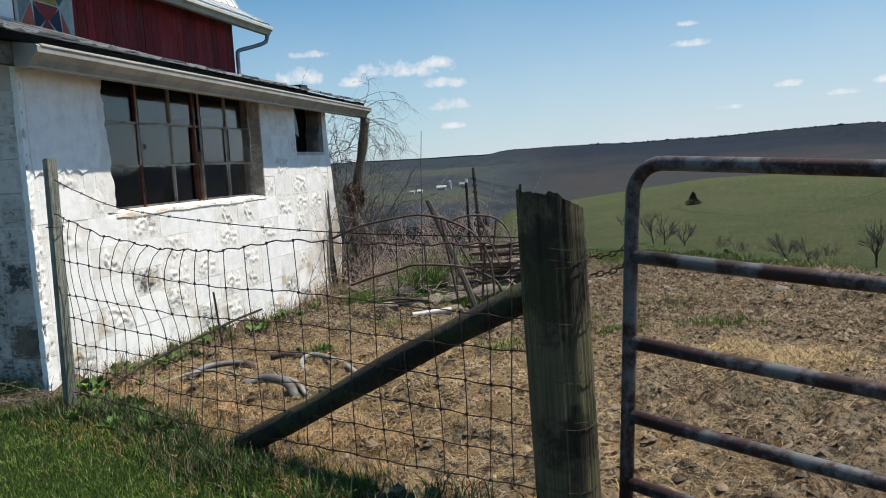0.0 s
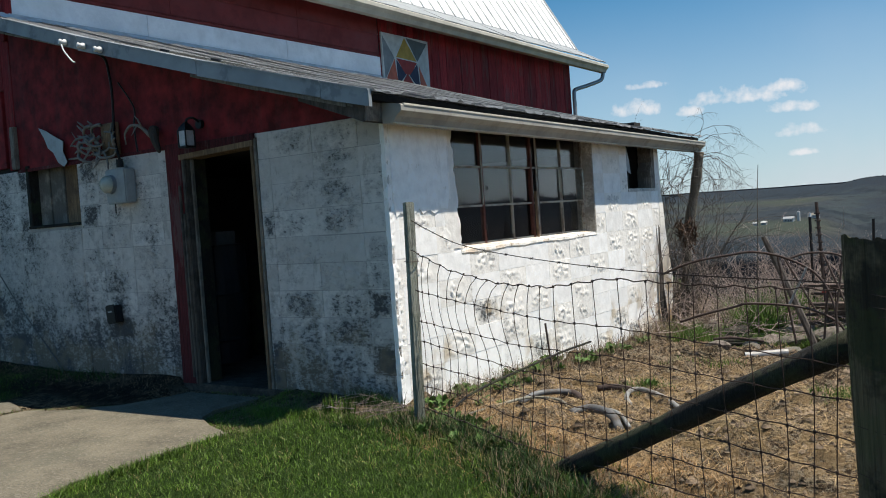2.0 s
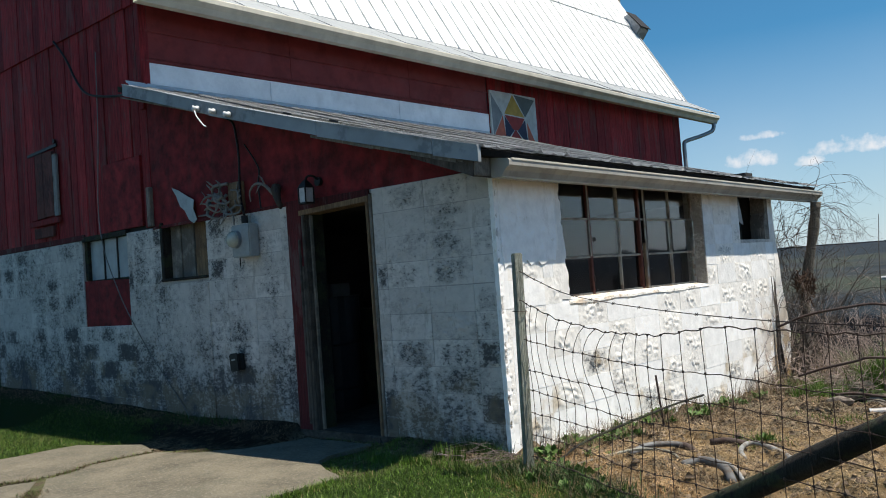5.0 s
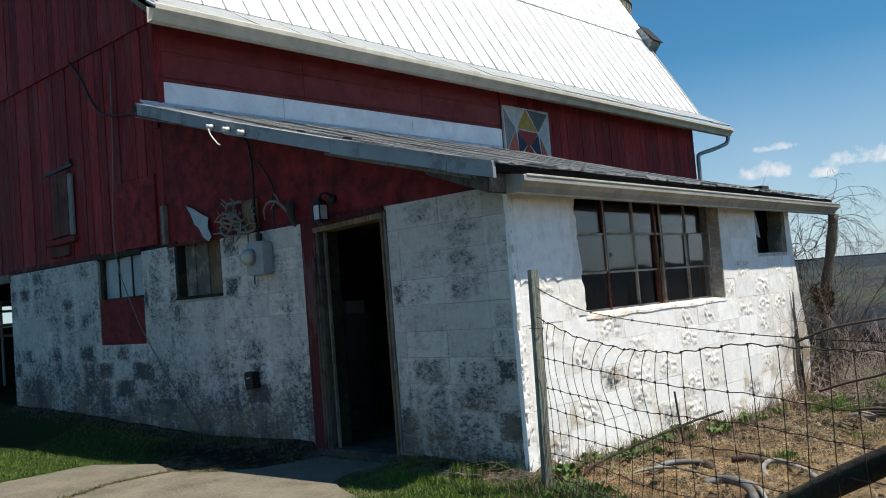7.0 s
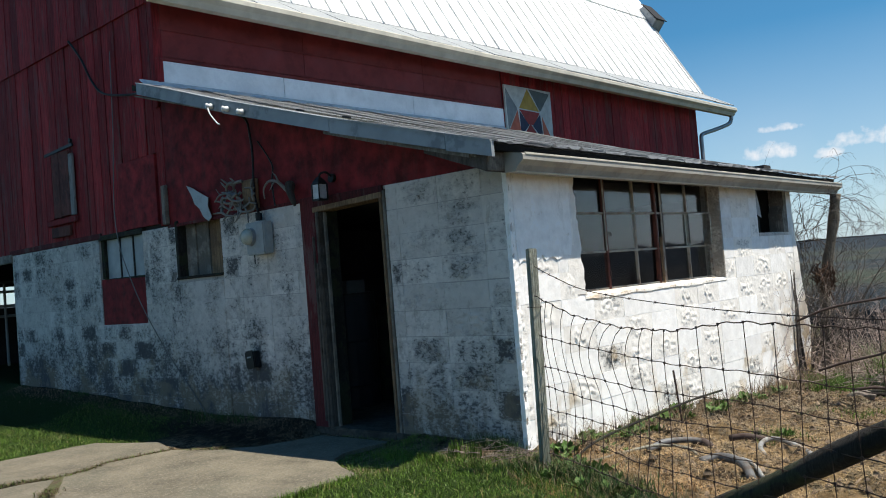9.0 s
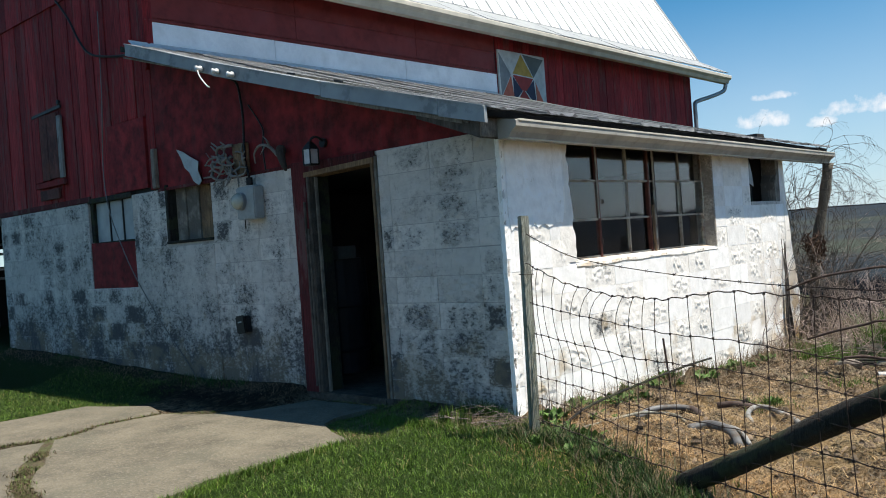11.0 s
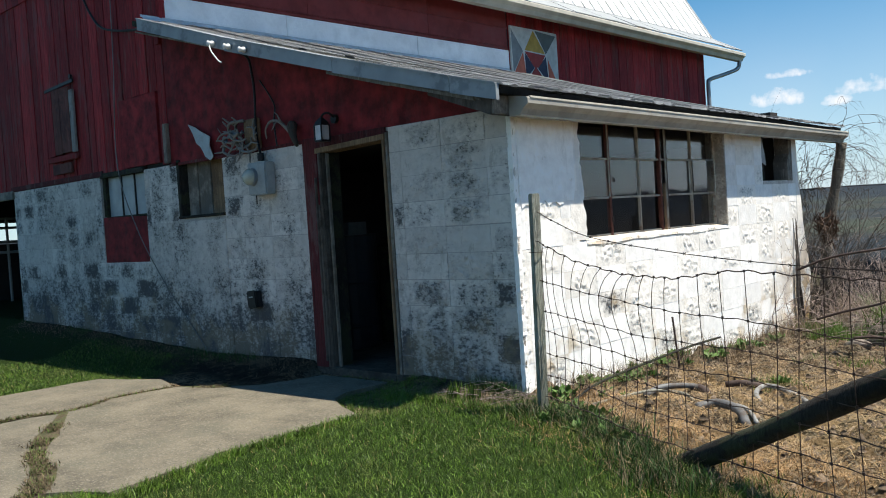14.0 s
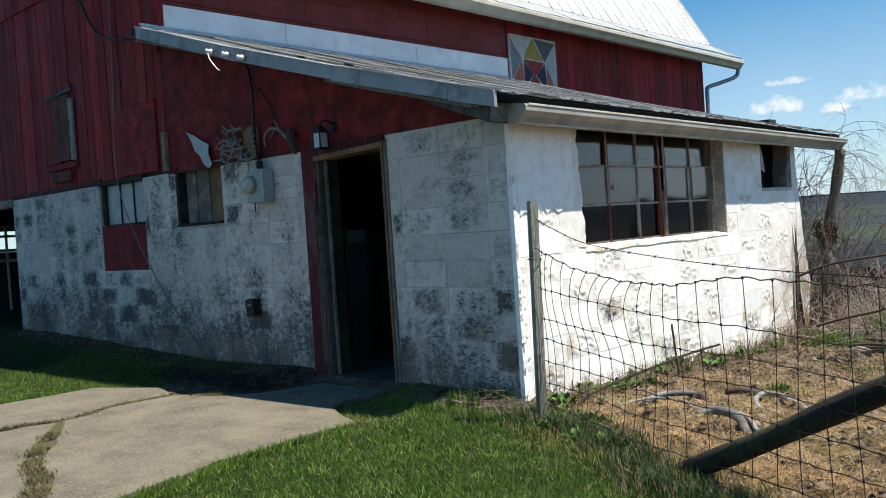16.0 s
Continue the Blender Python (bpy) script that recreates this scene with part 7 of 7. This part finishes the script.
stems("ridge_woods", 160000, 1300, 2300, -27, 27, .4, 1.7, 1.2, "leafless woods along the crest of the far ridge", skyline)
stems("crest_trees", 60000, 1300, 2300, -3, 30, 1.0, 3.6, 1.5, "taller bare trees standing on the skyline", lambda X, Y, d, a: skyline(X, Y, d, a) & (vnoise(a * 7, a * 0, 1.0, 8) > .05), BARK)
stems("valley_woods", 14000, 90, 400, -26, -9.8, 2.5, 5, .12, "bare thin trees on the valley slope", lambda X, Y, d, a: (a < -11) | (d > 260))
stems("slope_scrub", 4000, 14, 90, -26, -9, .5, 1.6, .014, "bare grey scrub on the near slope", lambda X, Y, d, a: a < -9.5 - 20 / d, TWIG)

# farm buildings down in the valley
WALLW, ROOFW = plain("white_siding", (.5, .5, .49), .7), plain("pale_roof", (.36, .37, .38), .5)
for a, d, w, l, h, roofm in ((-12.75, 690, 7, 5, 3, ROOFW), (-14.2, 670, 3.5, 3.5, 2.2, WALLW), (-14.7, 665, 3, 3, 2, ROOFW), (-11.3, 720, 6, 5, 2.2, GREY_WOOD)):
    x, y = polar(a, d)
    z = float(land(x, y)) - .5
    hs = empty("farm_building", "small pale farm building in the valley", "building", "valley farm", "", (x, y, z))
    part("wall", box(-w / 2, w / 2, -l / 2, l / 2, 0, h), WALLW, hs)
    part("roof", prism([(-l / 2 - .4, h), (l / 2 + .4, h), (0, h + l * .32)], "x", -w / 2 - .4, w / 2 + .4), roofm, hs)
    for k in range(3):
        part("window", box(-w / 2 + w * (.2 + .25 * k), -w / 2 + w * (.3 + .25 * k), -l / 2 - .06, -l / 2 + .02, h * .35, h * .75), BLACK, hs)
x, y = polar(-12.2, 690)
z = float(land(x, y))
fs = empty("farm_silo", "pale farm silo beside the valley barn", "silo", at=(x, y, z - .5))
part("shaft", tubes([([(0, 0, 0), (0, 0, 7)], 1.2)], 16), WALLW, fs)
part("dome", tubes([([(0, 0, 7), (0, 0, 7.6), (0, 0, 8)], [1.2, .9, .2])], 16), ROOFW, fs)


# ---------- blocks of the two walls ----------
def block_mesh(w, rocky, variant):
    """One block face, nearly flush; a rock-faced one has a pitted, lumpy field in its middle."""
    r = random.Random(variant * 131 + int(w * 1000) + (7 if rocky else 0))
    U, H = (max(4, int(w / .0125)), 17) if rocky else (8, 4)
    V, F = [], []
    g = .0003 if rocky else .0013
    off = Vector((r.uniform(0, 50), r.uniform(0, 50), 0))
    mid, half = w * r.uniform(.44, .56), w * r.uniform(.32, .42)
    for j in range(H + 1):
        for i in range(U + 1):
            u, v = i / U, j / H
            edge = min(i, U - i, j, H - j)
            p = Vector((u * w, v * COURSE, 0))
            q = .8 * noise.noise(p * 15 + off) + .8 * noise.noise(p * 32 + off) + .55 * noise.noise(p * 68 + off)
            if rocky:
                k = max(0.0, 1 - (abs(u * w - mid) / half) ** 6) * max(0.0, 1 - (abs(v - .5) / .43) ** 6)
                k *= min(1.0, max(0.0, .75 + 1.5 * noise.noise(p * 7 + off)))
                d = .0055 + k * max(-.0045, .003 + .0125 * q)
            else:
                d = .006 + (0 if edge == 0 else .004) * q
            V.append((g + (w - 2 * g) * u, d, g + (COURSE - 2 * g) * v))
    n = len(V)
    for j in range(H):
        for i in range(U):
            a = j * (U + 1) + i
            F.append((a, a + 1, a + U + 2, a + U + 1))
    rim = [i for i in range(U + 1)] + [j * (U + 1) + U for j in range(1, H + 1)] + [H * (U + 1) + i for i in range(U - 1, -1, -1)] + [j * (U + 1) for j in range(H - 1, 0, -1)]
    for a in rim:
        V.append((V[a][0], V[a][1], V[a][2]))
    for a in rim:
        V.append((V[a][0], -.015, V[a][2]))
    L = len(rim)
    for k in range(L):
        q = (k + 1) % L
        F.append((n + q, n + k, n + L + k, n + L + q))
    me = bpy.data.meshes.new("block")
    me.from_pydata(V, [], F)
    me.polygons.foreach_set("use_smooth", [True] * ((U * H)) + [False] * len(rim))
    return me


def lay(wall, holes, a, b, start, place, rough_mat, flat_mat, odd, gap):
    """Courses of blocks, rock-faced ones alternating with flat ones."""
    made = {}
    for c in range(-1, 10):
        z = c * COURSE
        zc = z + COURSE / 2
        spans = [(a, b)]
        for h in holes:
            if h[2] < zc < h[3]:
                spans = [s for (p, q) in spans for s in ((p, min(q, h[0])), (max(p, h[1]), q)) if s[1] - s[0] > .05]
        for p, q in spans:
            i = int((p - start) // BLK)
            while start + i * BLK < q:
                u0, u1 = max(start + i * BLK, p), min(start + (i + 1) * BLK, q)
                i += 1
                if u1 - u0 < .04:
                    continue
                rk = ((i + c) % 2 == odd) != (random.random() < .18)
                key = (round(u1 - u0, 3), rk, random.randint(0, 5))
                if key not in made:
                    made[key] = block_mesh(*key)
                    made[key].materials.append(rough_mat if rk else flat_mat)
                o = new("block", made[key])
                o.parent = wall
                # courses are not laid quite true; one bed joint near the corner has opened
                shrink = .965 if (gap and c == 5 and u0 > -.95) else (random.uniform(.976, .998) if gap else random.uniform(1.0, 1.006))
                o.matrix_local = place(u0, u1, z) @ Matrix.Translation((0, random.uniform(-.0015, .0015), 0)) @ Matrix.Diagonal((random.uniform(.986, .998) if gap else random.uniform(1.0, 1.004), 1, shrink, 1))


random.seed(11)
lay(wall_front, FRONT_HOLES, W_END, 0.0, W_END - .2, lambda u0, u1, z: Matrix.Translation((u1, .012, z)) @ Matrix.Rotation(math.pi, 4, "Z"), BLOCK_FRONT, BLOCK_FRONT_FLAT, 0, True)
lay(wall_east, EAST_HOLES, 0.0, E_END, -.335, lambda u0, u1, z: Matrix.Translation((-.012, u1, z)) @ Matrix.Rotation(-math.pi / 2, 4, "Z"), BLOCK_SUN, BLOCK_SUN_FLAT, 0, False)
